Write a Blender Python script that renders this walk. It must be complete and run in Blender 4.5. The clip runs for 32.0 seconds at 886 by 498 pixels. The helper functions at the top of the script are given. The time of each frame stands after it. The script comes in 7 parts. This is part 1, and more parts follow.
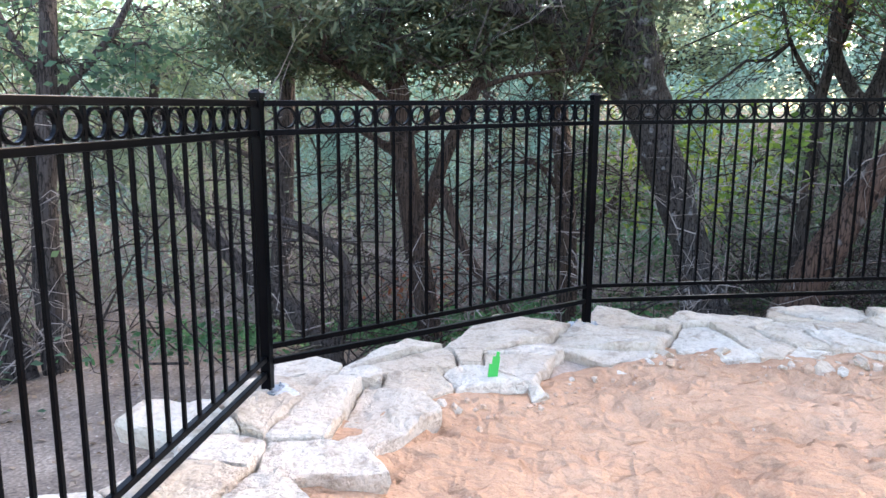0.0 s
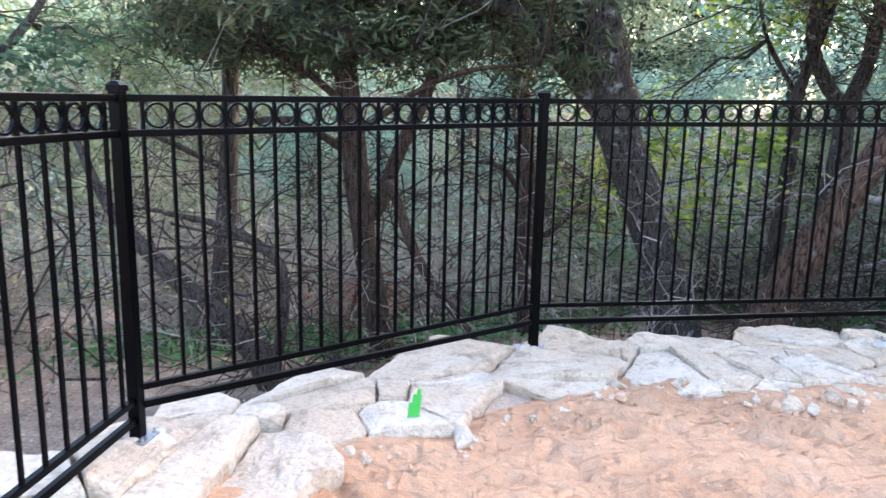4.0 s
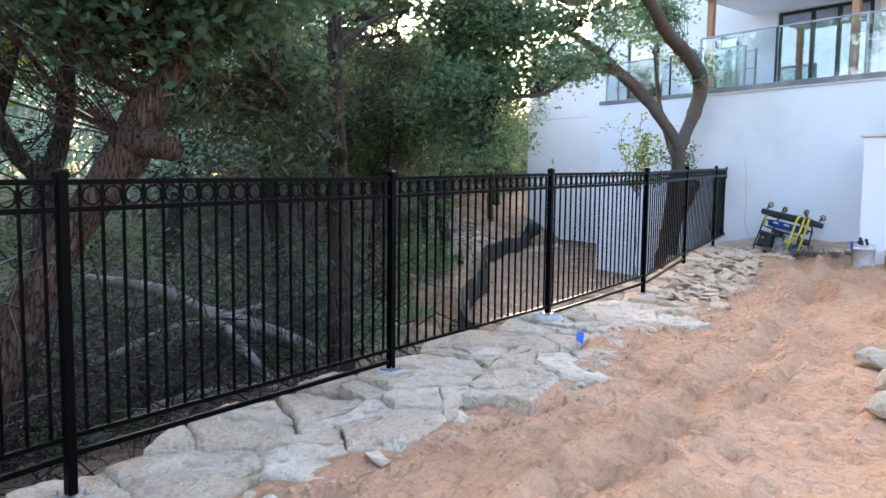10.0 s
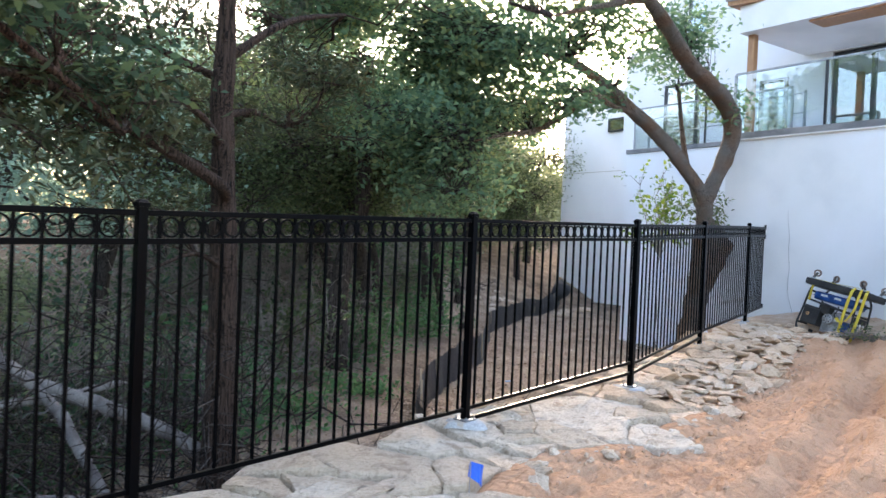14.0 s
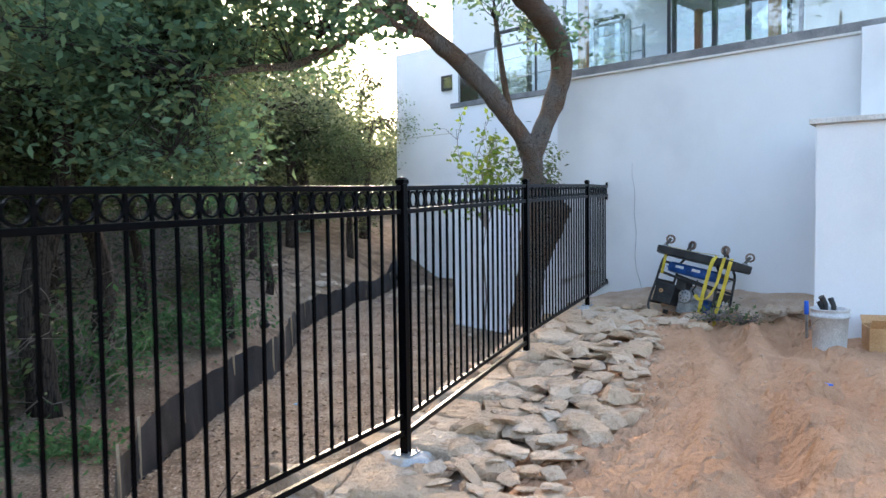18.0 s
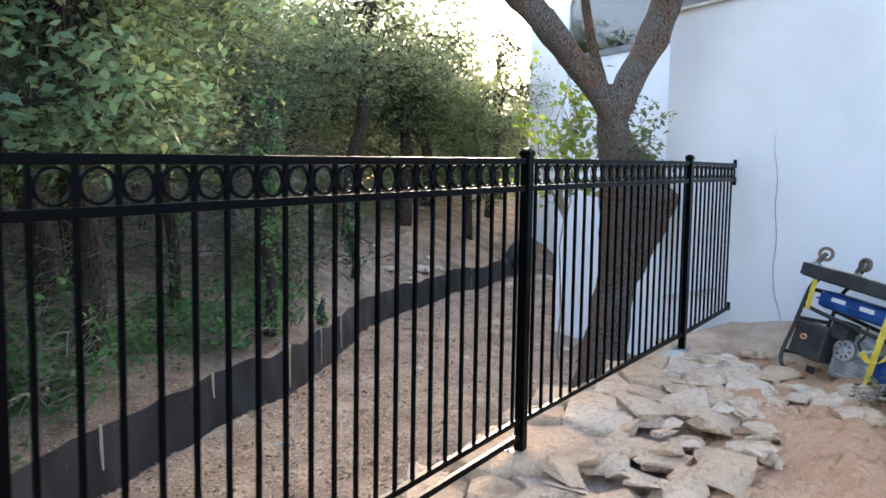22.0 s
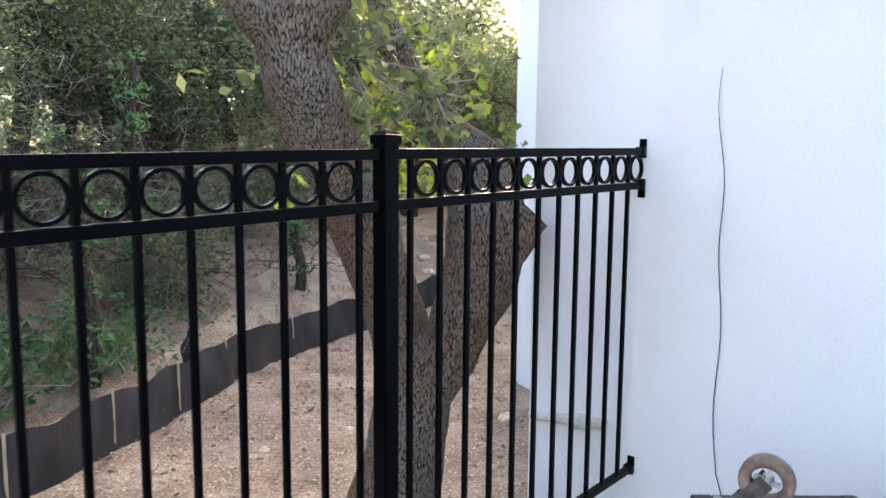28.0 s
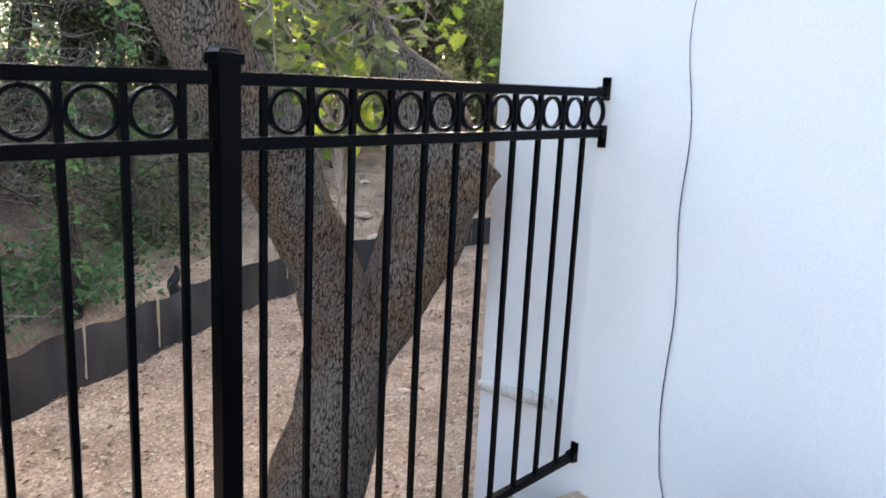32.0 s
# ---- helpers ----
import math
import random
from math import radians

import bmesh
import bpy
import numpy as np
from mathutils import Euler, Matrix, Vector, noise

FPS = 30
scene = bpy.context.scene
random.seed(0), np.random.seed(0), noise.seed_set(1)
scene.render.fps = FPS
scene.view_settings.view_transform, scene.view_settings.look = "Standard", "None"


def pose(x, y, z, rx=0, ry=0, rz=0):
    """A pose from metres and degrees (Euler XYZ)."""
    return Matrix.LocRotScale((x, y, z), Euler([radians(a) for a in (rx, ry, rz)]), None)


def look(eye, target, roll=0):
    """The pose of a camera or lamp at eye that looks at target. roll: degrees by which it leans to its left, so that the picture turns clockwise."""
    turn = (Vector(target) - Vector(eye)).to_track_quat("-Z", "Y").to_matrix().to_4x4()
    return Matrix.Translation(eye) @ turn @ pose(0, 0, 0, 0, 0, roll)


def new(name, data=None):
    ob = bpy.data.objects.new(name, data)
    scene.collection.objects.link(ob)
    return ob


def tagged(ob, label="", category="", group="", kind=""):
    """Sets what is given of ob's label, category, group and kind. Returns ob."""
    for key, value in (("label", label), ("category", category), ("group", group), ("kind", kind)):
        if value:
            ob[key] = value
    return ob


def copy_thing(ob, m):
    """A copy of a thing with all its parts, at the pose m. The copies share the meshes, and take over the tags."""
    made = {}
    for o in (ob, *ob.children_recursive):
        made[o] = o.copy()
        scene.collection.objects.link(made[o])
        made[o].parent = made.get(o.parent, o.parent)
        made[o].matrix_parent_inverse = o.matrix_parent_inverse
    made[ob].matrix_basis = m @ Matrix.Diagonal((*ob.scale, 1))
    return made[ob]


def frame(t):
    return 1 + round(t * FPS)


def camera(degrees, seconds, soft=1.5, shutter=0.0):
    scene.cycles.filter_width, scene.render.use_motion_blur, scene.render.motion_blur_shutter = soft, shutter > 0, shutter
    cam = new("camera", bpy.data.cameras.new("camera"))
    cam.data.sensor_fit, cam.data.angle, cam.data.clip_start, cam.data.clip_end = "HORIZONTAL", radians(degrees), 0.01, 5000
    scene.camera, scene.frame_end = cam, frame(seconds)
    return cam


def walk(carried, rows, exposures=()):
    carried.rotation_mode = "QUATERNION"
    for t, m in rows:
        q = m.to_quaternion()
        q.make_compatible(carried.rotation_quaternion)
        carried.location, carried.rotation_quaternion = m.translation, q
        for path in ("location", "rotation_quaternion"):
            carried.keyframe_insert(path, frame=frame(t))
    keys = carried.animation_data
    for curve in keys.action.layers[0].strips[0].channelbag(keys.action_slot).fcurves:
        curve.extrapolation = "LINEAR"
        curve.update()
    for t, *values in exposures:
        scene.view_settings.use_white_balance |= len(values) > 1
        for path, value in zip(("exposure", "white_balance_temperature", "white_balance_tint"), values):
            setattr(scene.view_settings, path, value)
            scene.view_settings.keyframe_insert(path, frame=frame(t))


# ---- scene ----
cam = camera(62.2, 32.0, shutter=0.35)
PATH = [
    (0, (0.607, -0.499, 1.454), (0.467, 1.464, 1.095), 0.3),
    (0.5, (0.613, -0.356, 1.46), (0.471, 1.602, 1.077), 0.3),
    (1, (0.722, -0.263, 1.441), (0.547, 1.69, 1.046), 0.9),
    (1.5, (0.823, -0.242, 1.462), (0.575, 1.7, 1.051), 0.9),
    (2, (0.865, -0.237, 1.457), (0.593, 1.702, 1.047), 1.0),
    (2.5, (0.876, -0.219, 1.463), (0.574, 1.716, 1.057), 1.0),
    (4.5, (0.896, 0.199, 1.49), (0.91, 2.166, 1.127), 1.4),
    (5, (0.980, 0.311, 1.484), (1.090, 2.273, 1.136), 1.7),
    (5.5, (1.064, 0.423, 1.478), (1.332, 2.377, 1.146), 2.1),
    (6, (1.128, 0.644, 1.503), (1.778, 2.511, 1.205), 2.7),
    (6.5, (1.296, 0.729, 1.472), (2.168, 2.512, 1.223), 1.8),
    (7, (1.357, 0.864, 1.541), (2.299, 2.609, 1.278), 2.2),
    (7.5, (1.521, 0.895, 1.548), (2.498, 2.623, 1.299), 2.0),
    (8, (1.63, 1.002, 1.569), (2.742, 2.646, 1.323), 2.0),
    (8.5, (1.787, 1.148, 1.596), (3.066, 2.667, 1.361), 1.8),
    (9, (1.904, 1.211, 1.588), (3.315, 2.611, 1.365), 1.3),
    (9.5, (2.051, 1.208, 1.609), (3.523, 2.545, 1.395), 1.0),
    (10, (2.274, 1.162, 1.589), (3.748, 2.502, 1.414), 0.7),
    (10.5, (2.501, 1.261, 1.592), (3.967, 2.619, 1.507), 0.4),
    (11, (2.767, 1.439, 1.613), (4.231, 2.8, 1.594), 0.2),
    (11.5, (3.091, 1.509, 1.566), (4.548, 2.879, 1.544), 0.8),
    (12, (3.414, 1.556, 1.569), (4.859, 2.939, 1.548), 2.8),
    (12.5, (3.807, 1.657, 1.576), (5.234, 3.059, 1.551), 4.4),
    (13, (4.109, 1.662, 1.575), (5.508, 3.092, 1.546), 3.7),
    (13.5, (4.395, 1.653, 1.57), (5.758, 3.117, 1.538), 2.8),
    (15.5, (5.812, 2.17, 1.578), (7.293, 3.514, 1.565), -0.8),
    (16, (6.052, 2.308, 1.589), (7.579, 3.599, 1.567), -1.0),
    (16.5, (6.427, 2.455, 1.598), (7.973, 3.723, 1.566), -0.8),
    (17, (6.816, 2.653, 1.582), (8.414, 3.853, 1.513), -0.9),
    (17.5, (7.186, 2.785, 1.579), (8.81, 3.95, 1.492), -0.5),
    (18, (7.615, 2.887, 1.621), (9.235, 4.056, 1.524), -0.7),
    (18.5, (8.033, 3.081, 1.629), (9.649, 4.254, 1.522), -0.7),
    (19, (8.31, 3.131, 1.611), (9.918, 4.314, 1.498), -0.7),
    (19.5, (8.699, 3.18, 1.638), (10.271, 4.407, 1.492), -0.6),
    (20, (9.08, 3.269, 1.664), (10.636, 4.509, 1.464), -0.7),
    (20.5, (9.464, 3.29, 1.689), (10.988, 4.568, 1.481), -0.5),
    (21, (9.856, 3.393, 1.716), (11.263, 4.799, 1.504), -0.3),
    (21.5, (10.202, 3.544, 1.74), (11.575, 4.984, 1.539), 0.4),
    (22, (10.552, 3.617, 1.718), (11.87, 5.112, 1.551), 0.9),
    (22.5, (10.997, 3.701, 1.731), (12.289, 5.222, 1.596), 0.9),
    (23, (11.408, 3.863, 1.763), (12.727, 5.361, 1.627), 0.8),
    (23.5, (11.786, 3.923, 1.75), (13.115, 5.411, 1.614), 0.9),
    (24, (12.182, 3.978, 1.769), (13.519, 5.46, 1.637), 0.6),
    (24.5, (12.541, 4.049, 1.786), (13.889, 5.518, 1.63), 0.7),
    (26.5, (13.83, 4.389, 1.889), (15.001, 5.992, 1.651), 0.9),
    (27, (14.143, 4.547, 1.918), (15.281, 6.172, 1.669), 0.9),
    (27.5, (14.411, 4.75, 1.915), (15.537, 6.386, 1.682), 0.7),
    (28, (14.662, 4.898, 1.906), (15.766, 6.549, 1.675), 0.5),
    (28.5, (14.892, 5.026, 1.912), (15.955, 6.702, 1.67), 0.0),
    (29, (15.011, 5.178, 1.905), (16.065, 6.844, 1.568), -0.3),
    (29.5, (15.103, 5.156, 1.881), (16.118, 6.811, 1.401), -0.2),
    (30, (15.147, 5.1, 1.859), (16.155, 6.759, 1.378), 0.3),
    (30.5, (15.17, 5.074, 1.893), (16.163, 6.739, 1.404), -0.1),
    (31, (15.17, 5.073, 1.887), (16.147, 6.743, 1.38), 0.3),
    (31.5, (15.175, 5.07, 1.865), (16.158, 6.742, 1.377), 1.4),
    (32, (15.185, 5.038, 1.901), (16.218, 6.706, 1.511), 2.8),
]
walk(cam, [(t, look(eye, target, roll)) for t, eye, target, roll in PATH],
     [(0.0, 3.45, 6350, 17), (5.0, 3.6, 6450, 18), (7.5, 3.5, 6450, 18), (10.0, 2.9, 6550, 17), (13.0, 3.0, 6850, 17), (16.0, 2.6, 6800, 13), (19.0, 2.7, 6650, 13),
      (21.5, 2.95, 6750, 16), (24.0, 3.15, 6950, 16), (26.5, 3.4, 7350, 18), (28.0, 3.45, 7450, 18), (30.0, 3.6, 7400, 18), (31.0, 3.6, 7400, 18), (32.0, 3.45, 7500, 18)])

# ---------------------------------------------------------------- light and sky
import collections
SUN_AZ = radians(-49.0)     # heading of the low evening sun, from +y towards +x when negative
SUN_EL = radians(20.0)
world = bpy.data.worlds.new("evening_sky")
scene.world = world
world.use_nodes = True
wn = world.node_tree.nodes
sky = wn.new("ShaderNodeTexSky")
sky.sky_type = "NISHITA"
sky.sun_disc = False
sky.sun_elevation = SUN_EL
sky.sun_rotation = -SUN_AZ
sky.air_density, sky.dust_density, sky.ozone_density = 1.0, 3.6, 1.2
wn["Background"].inputs["Strength"].default_value = 0.15
world.node_tree.links.new(sky.outputs["Color"], wn["Background"].inputs["Color"])
sun_data = bpy.data.lights.new("sun", "SUN")
sun_data.energy, sun_data.angle, sun_data.color = 0.5, radians(12), (1.0, 0.90, 0.77)
sun = new("sun", sun_data)
sun.matrix_world = look((0, 0, 30), (math.sin(SUN_AZ) * 30 * math.cos(SUN_EL), -math.cos(SUN_AZ) * 30 * math.cos(SUN_EL), 30 - 30 * math.sin(SUN_EL)))


# ---------------------------------------------------------------- materials
def ramp_of(nt, stops):
    r = nt.nodes.new("ShaderNodeValToRGB")
    el = r.color_ramp.elements
    while len(el) < len(stops):
        el.new(0.5)
    for e, (p, c) in zip(el, stops):
        e.position, e.color = p, (*c, 1)
    return r


def mat(name, stops, scale=3.0, fine=60.0, rough=0.85, bump=0.3, metal=0.0, stretch=(1, 1, 1), vary=0.0, dist=0.01,
        speck=None, detail=6.0, spec=0.4, grain=0.25, coat=0.0, relief=None):
    """Colour from a coarse noise through a ramp, a fine grain over it, relief from both; vary: brightness from piece to piece."""
    m = bpy.data.materials.new(name)
    m.use_nodes = True
    nt = m.node_tree
    N, L = nt.nodes, nt.links
    b = N["Principled BSDF"]
    geo = N.new("ShaderNodeNewGeometry")
    mp = N.new("ShaderNodeMapping")
    mp.inputs["Scale"].default_value = stretch
    L.new(geo.outputs["Position"], mp.inputs["Vector"])
    n1 = N.new("ShaderNodeTexNoise")
    n1.inputs["Scale"].default_value, n1.inputs["Detail"].default_value = scale, detail
    n2 = N.new("ShaderNodeTexNoise")
    n2.inputs["Scale"].default_value, n2.inputs["Detail"].default_value = fine, 4.0
    for n in (n1, n2):
        L.new(mp.outputs["Vector"], n.inputs["Vector"])
    r = ramp_of(nt, stops)
    L.new(n1.outputs["Fac"], r.inputs["Fac"])
    colour = r.outputs["Color"]
    g = ramp_of(nt, [(0.3, (1 - grain,) * 3), (0.7, (1 + grain * 0.5,) * 3)])
    L.new(n2.outputs["Fac"], g.inputs["Fac"])
    mx = N.new("ShaderNodeMix")
    mx.data_type, mx.blend_type = "RGBA", "MULTIPLY"
    mx.inputs["Factor"].default_value = 1.0
    L.new(colour, mx.inputs["A"])
    L.new(g.outputs["Color"], mx.inputs["B"])
    colour = mx.outputs["Result"]
    if speck:
        n3 = N.new("ShaderNodeTexNoise")
        n3.inputs["Scale"].default_value, n3.inputs["Detail"].default_value = speck[0], 8.0
        L.new(mp.outputs["Vector"], n3.inputs["Vector"])
        k = ramp_of(nt, [(speck[1], (0, 0, 0)), (speck[1] + 0.1, (1, 1, 1))])
        L.new(n3.outputs["Fac"], k.inputs["Fac"])
        m2 = N.new("ShaderNodeMix")
        m2.data_type = "RGBA"
        L.new(k.outputs["Color"], m2.inputs["Factor"])
        L.new(colour, m2.inputs["A"])
        m2.inputs["B"].default_value = (*speck[2], 1)
        colour = m2.outputs["Result"]
    if vary:
        oi = N.new("ShaderNodeObjectInfo")
        hv = N.new("ShaderNodeHueSaturation")
        mr = N.new("ShaderNodeMapRange")
        mr.inputs["To Min"].default_value, mr.inputs["To Max"].default_value = 1 - vary, 1 + vary
        L.new(oi.outputs["Random"], mr.inputs["Value"])
        L.new(mr.outputs["Result"], hv.inputs["Value"])
        L.new(colour, hv.inputs["Color"])
        colour = hv.outputs["Color"]
    L.new(colour, b.inputs["Base Color"])
    b.inputs["Roughness"].default_value, b.inputs["Metallic"].default_value = rough, metal
    b.inputs["Specular IOR Level"].default_value = spec
    b.inputs["Coat Weight"].default_value = coat
    if bump:
        ad = N.new("ShaderNodeMath")
        ad.operation = "MULTIPLY_ADD"
        ad.inputs[1].default_value = 0.35
        L.new(n2.outputs["Fac"], ad.inputs[0])
        L.new(n1.outputs["Fac"], ad.inputs[2])
        height = ad.outputs[0]
        if relief:
            n4 = N.new("ShaderNodeTexNoise")
            n4.inputs["Scale"].default_value, n4.inputs["Detail"].default_value, n4.inputs["Roughness"].default_value = relief, 6.0, 0.55
            L.new(mp.outputs["Vector"], n4.inputs["Vector"])
            a2 = N.new("ShaderNodeMath")
            a2.operation = "MULTIPLY_ADD"
            a2.inputs[1].default_value = 1.6
            L.new(n4.outputs["Fac"], a2.inputs[0])
            L.new(height, a2.inputs[2])
            height = a2.outputs[0]
        bp = N.new("ShaderNodeBump")
        bp.inputs["Strength"].default_value, bp.inputs["Distance"].default_value = bump, dist
        L.new(height, bp.inputs["Height"])
        L.new(bp.outputs["Normal"], b.inputs["Normal"])
    return m


def stone_mat(name, pale, warm, stain, reach):
    """Broken limestone: pale to tan from stone to stone, stained patches, hairline cracks and chipped, pitted relief."""
    m = bpy.data.materials.new(name)
    m.use_nodes = True
    nt = m.node_tree
    N, L = nt.nodes, nt.links
    b = N["Principled BSDF"]
    geo = N.new("ShaderNodeNewGeometry")
    oi = N.new("ShaderNodeObjectInfo")

    def noise_of(scale, detail, rough=0.55):
        n = N.new("ShaderNodeTexNoise")
        n.inputs["Scale"].default_value, n.inputs["Detail"].default_value, n.inputs["Roughness"].default_value = scale, detail, rough
        L.new(geo.outputs["Position"], n.inputs["Vector"])
        return n.outputs["Fac"]

    def mixed(fac, a, c, how="MIX"):
        x = N.new("ShaderNodeMix")
        x.data_type, x.blend_type = "RGBA", how
        L.new(fac, x.inputs["Factor"])
        for v, s in ((a, "A"), (c, "B")):
            if isinstance(v, tuple):
                x.inputs[s].default_value = (*v, 1)
            else:
                L.new(v, x.inputs[s])
        return x.outputs["Result"]

    def step(v, lo, hi):
        r = ramp_of(nt, [(lo, (0, 0, 0)), (hi, (1, 1, 1))])
        L.new(v, r.inputs["Fac"])
        return r.outputs["Color"]

    def mad(a, k, c):
        x = N.new("ShaderNodeMath")
        x.operation = "MULTIPLY_ADD"
        x.inputs[1].default_value = k
        L.new(a, x.inputs[0])
        L.new(c, x.inputs[2])
        return x.outputs[0]

    broad, mid, fine, pits = noise_of(2.4, 5), noise_of(7.5, 8, 0.62), noise_of(38, 6, 0.6), noise_of(95, 3)
    tone = mad(oi.outputs["Random"], 0.55, broad)
    colour = mixed(step(tone, 0.48, 0.88), pale, warm)
    colour = mixed(step(mid, reach, reach + 0.16), colour, stain)
    grit = ramp_of(nt, [(0.30, (0.80, 0.77, 0.74)), (0.5, (1.0, 1.0, 1.0)), (0.75, (1.05, 1.05, 1.05))])
    L.new(fine, grit.inputs["Fac"])
    one = N.new("ShaderNodeValue")
    one.outputs[0].default_value = 1.0
    colour = mixed(one.outputs[0], colour, grit.outputs["Color"], "MULTIPLY")
    vo = N.new("ShaderNodeTexVoronoi")
    vo.feature = "DISTANCE_TO_EDGE"
    vo.inputs["Scale"].default_value = 1.7
    wob = N.new("ShaderNodeVectorMath")
    wob.operation = "MULTIPLY_ADD"
    wn = N.new("ShaderNodeTexNoise")
    wn.inputs["Scale"].default_value, wn.inputs["Detail"].default_value = 4.0, 5.0
    L.new(geo.outputs["Position"], wn.inputs["Vector"])
    wob.inputs[1].default_value = (0.35, 0.35, 0.35)
    L.new(wn.outputs["Color"], wob.inputs[0])
    L.new(geo.outputs["Position"], wob.inputs[2])
    L.new(wob.outputs[0], vo.inputs["Vector"])
    crack = step(vo.outputs["Distance"], 0.0, 0.007)
    L.new(colour, b.inputs["Base Color"])
    b.inputs["Roughness"].default_value = 0.92
    b.inputs["Specular IOR Level"].default_value = 0.15
    h = mad(mid, 2.3, mad(fine, 0.85, mad(pits, 0.2, broad)))
    h = mad(crack, 0.12, h)
    bp = N.new("ShaderNodeBump")
    bp.inputs["Strength"].default_value, bp.inputs["Distance"].default_value = 0.9, 0.035
    L.new(h, bp.inputs["Height"])
    L.new(bp.outputs["Normal"], b.inputs["Normal"])
    return m


def sand_mat(name):
    """Trodden reddish sand: crossing ridges, scuffs and grains as relief, broad tone patches and fine shading specks as
    colour.
    """
    m = bpy.data.materials.new(name)
    m.use_nodes = True
    nt = m.node_tree
    N, L = nt.nodes, nt.links
    b = N["Principled BSDF"]
    geo = N.new("ShaderNodeNewGeometry")

    def noise_of(scale, detail, stretch=(1, 1, 1), turn=0.0, warp=0.0):
        mp = N.new("ShaderNodeMapping")
        mp.inputs["Scale"].default_value = stretch
        mp.inputs["Rotation"].default_value = (0, 0, turn)
        L.new(geo.outputs["Position"], mp.inputs["Vector"])
        n = N.new("ShaderNodeTexNoise")
        n.inputs["Scale"].default_value, n.inputs["Detail"].default_value, n.inputs["Distortion"].default_value = scale, detail, warp
        L.new(mp.outputs["Vector"], n.inputs["Vector"])
        return n.outputs["Fac"]

    def op(kind, a, c):
        x = N.new("ShaderNodeMath")
        x.operation = kind
        for k, v in enumerate((a, c)):
            if isinstance(v, float):
                x.inputs[k].default_value = v
            else:
                L.new(v, x.inputs[k])
        return x.outputs[0]

    def ridge(v, height):
        return op("MULTIPLY", op("ABSOLUTE", op("SUBTRACT", v, 0.5), 0.0), -height)

    d = op("SUBTRACT", noise_of(3.0, 2, (1, 2.2, 1), 0.35, 0.3), 0.5)
    h = op("MULTIPLY", op("MULTIPLY", d, d), -0.6)
    for part_of in (ridge(noise_of(5.0, 1, (2.0, 1, 1), -0.3, 0.3), 0.065), op("MULTIPLY", noise_of(9.0, 3, (1, 1.9, 1), 0.3, 0.5), 0.06),
                    op("MULTIPLY", noise_of(30, 3), 0.012), op("MULTIPLY", noise_of(190, 2), 0.003)):
        h = op("ADD", h, part_of)
    r = ramp_of(nt, [(0.3, (0.43, 0.242, 0.142)), (0.5, (0.49, 0.289, 0.172)), (0.72, (0.55, 0.338, 0.21))])
    L.new(noise_of(1.4, 7), r.inputs["Fac"])
    # fine dark specks: small shadows that the soft relief lacks, put into the colour
    g = ramp_of(nt, [(0.3, (0.84, 0.81, 0.78)), (0.55, (1.0, 1.0, 1.0)), (0.75, (1.05, 1.05, 1.05))])
    L.new(noise_of(110, 5), g.inputs["Fac"])
    mx = N.new("ShaderNodeMix")
    mx.data_type, mx.blend_type = "RGBA", "MULTIPLY"
    mx.inputs["Factor"].default_value = 1.0
    L.new(r.outputs["Color"], mx.inputs["A"])
    L.new(g.outputs["Color"], mx.inputs["B"])
    L.new(mx.outputs["Result"], b.inputs["Base Color"])
    b.inputs["Roughness"].default_value = 0.95
    b.inputs["Specular IOR Level"].default_value = 0.1
    bp = N.new("ShaderNodeBump")
    bp.inputs["Strength"].default_value, bp.inputs["Distance"].default_value = 1.0, 1.0
    L.new(h, bp.inputs["Height"])
    L.new(bp.outputs["Normal"], b.inputs["Normal"])
    return m


def leaf_mat(name, stops, through_light=0.52, rough=0.6, dull=0.06):
    """Leaves: colour by leaf, light let through."""
    stops = [(p, tuple(v * (1 - dull) + dull * (0.3 * c[0] + 0.6 * c[1] + 0.1 * c[2]) for v in c)) for p, c in stops]
    m = bpy.data.materials.new(name)
    m.use_nodes = True
    nt = m.node_tree
    N, L = nt.nodes, nt.links
    b = N["Principled BSDF"]
    geo = N.new("ShaderNodeNewGeometry")
    ns = N.new("ShaderNodeTexNoise")
    ns.inputs["Scale"].default_value = 0.9
    L.new(geo.outputs["Position"], ns.inputs["Vector"])
    ad = N.new("ShaderNodeMath")
    ad.operation = "MULTIPLY_ADD"
    ad.inputs[1].default_value = 0.45
    L.new(geo.outputs["Random Per Island"], ad.inputs[0])
    mm = N.new("ShaderNodeMath")
    mm.operation = "MULTIPLY"
    mm.inputs[1].default_value = 0.6
    L.new(ns.outputs["Fac"], mm.inputs[0])
    L.new(mm.outputs[0], ad.inputs[2])
    r = ramp_of(nt, stops)
    L.new(ad.outputs[0], r.inputs["Fac"])
    L.new(r.outputs["Color"], b.inputs["Base Color"])
    b.inputs["Roughness"].default_value = rough
    b.inputs["Specular IOR Level"].default_value = 0.3
    tr = N.new("ShaderNodeBsdfTranslucent")
    L.new(r.outputs["Color"], tr.inputs["Color"])
    sh = N.new("ShaderNodeMixShader")
    sh.inputs["Fac"].default_value = through_light
    L.new(b.outputs["BSDF"], sh.inputs[1])
    L.new(tr.outputs["BSDF"], sh.inputs[2])
    L.new(sh.outputs["Shader"], N["Material Output"].inputs["Surface"])
    return m


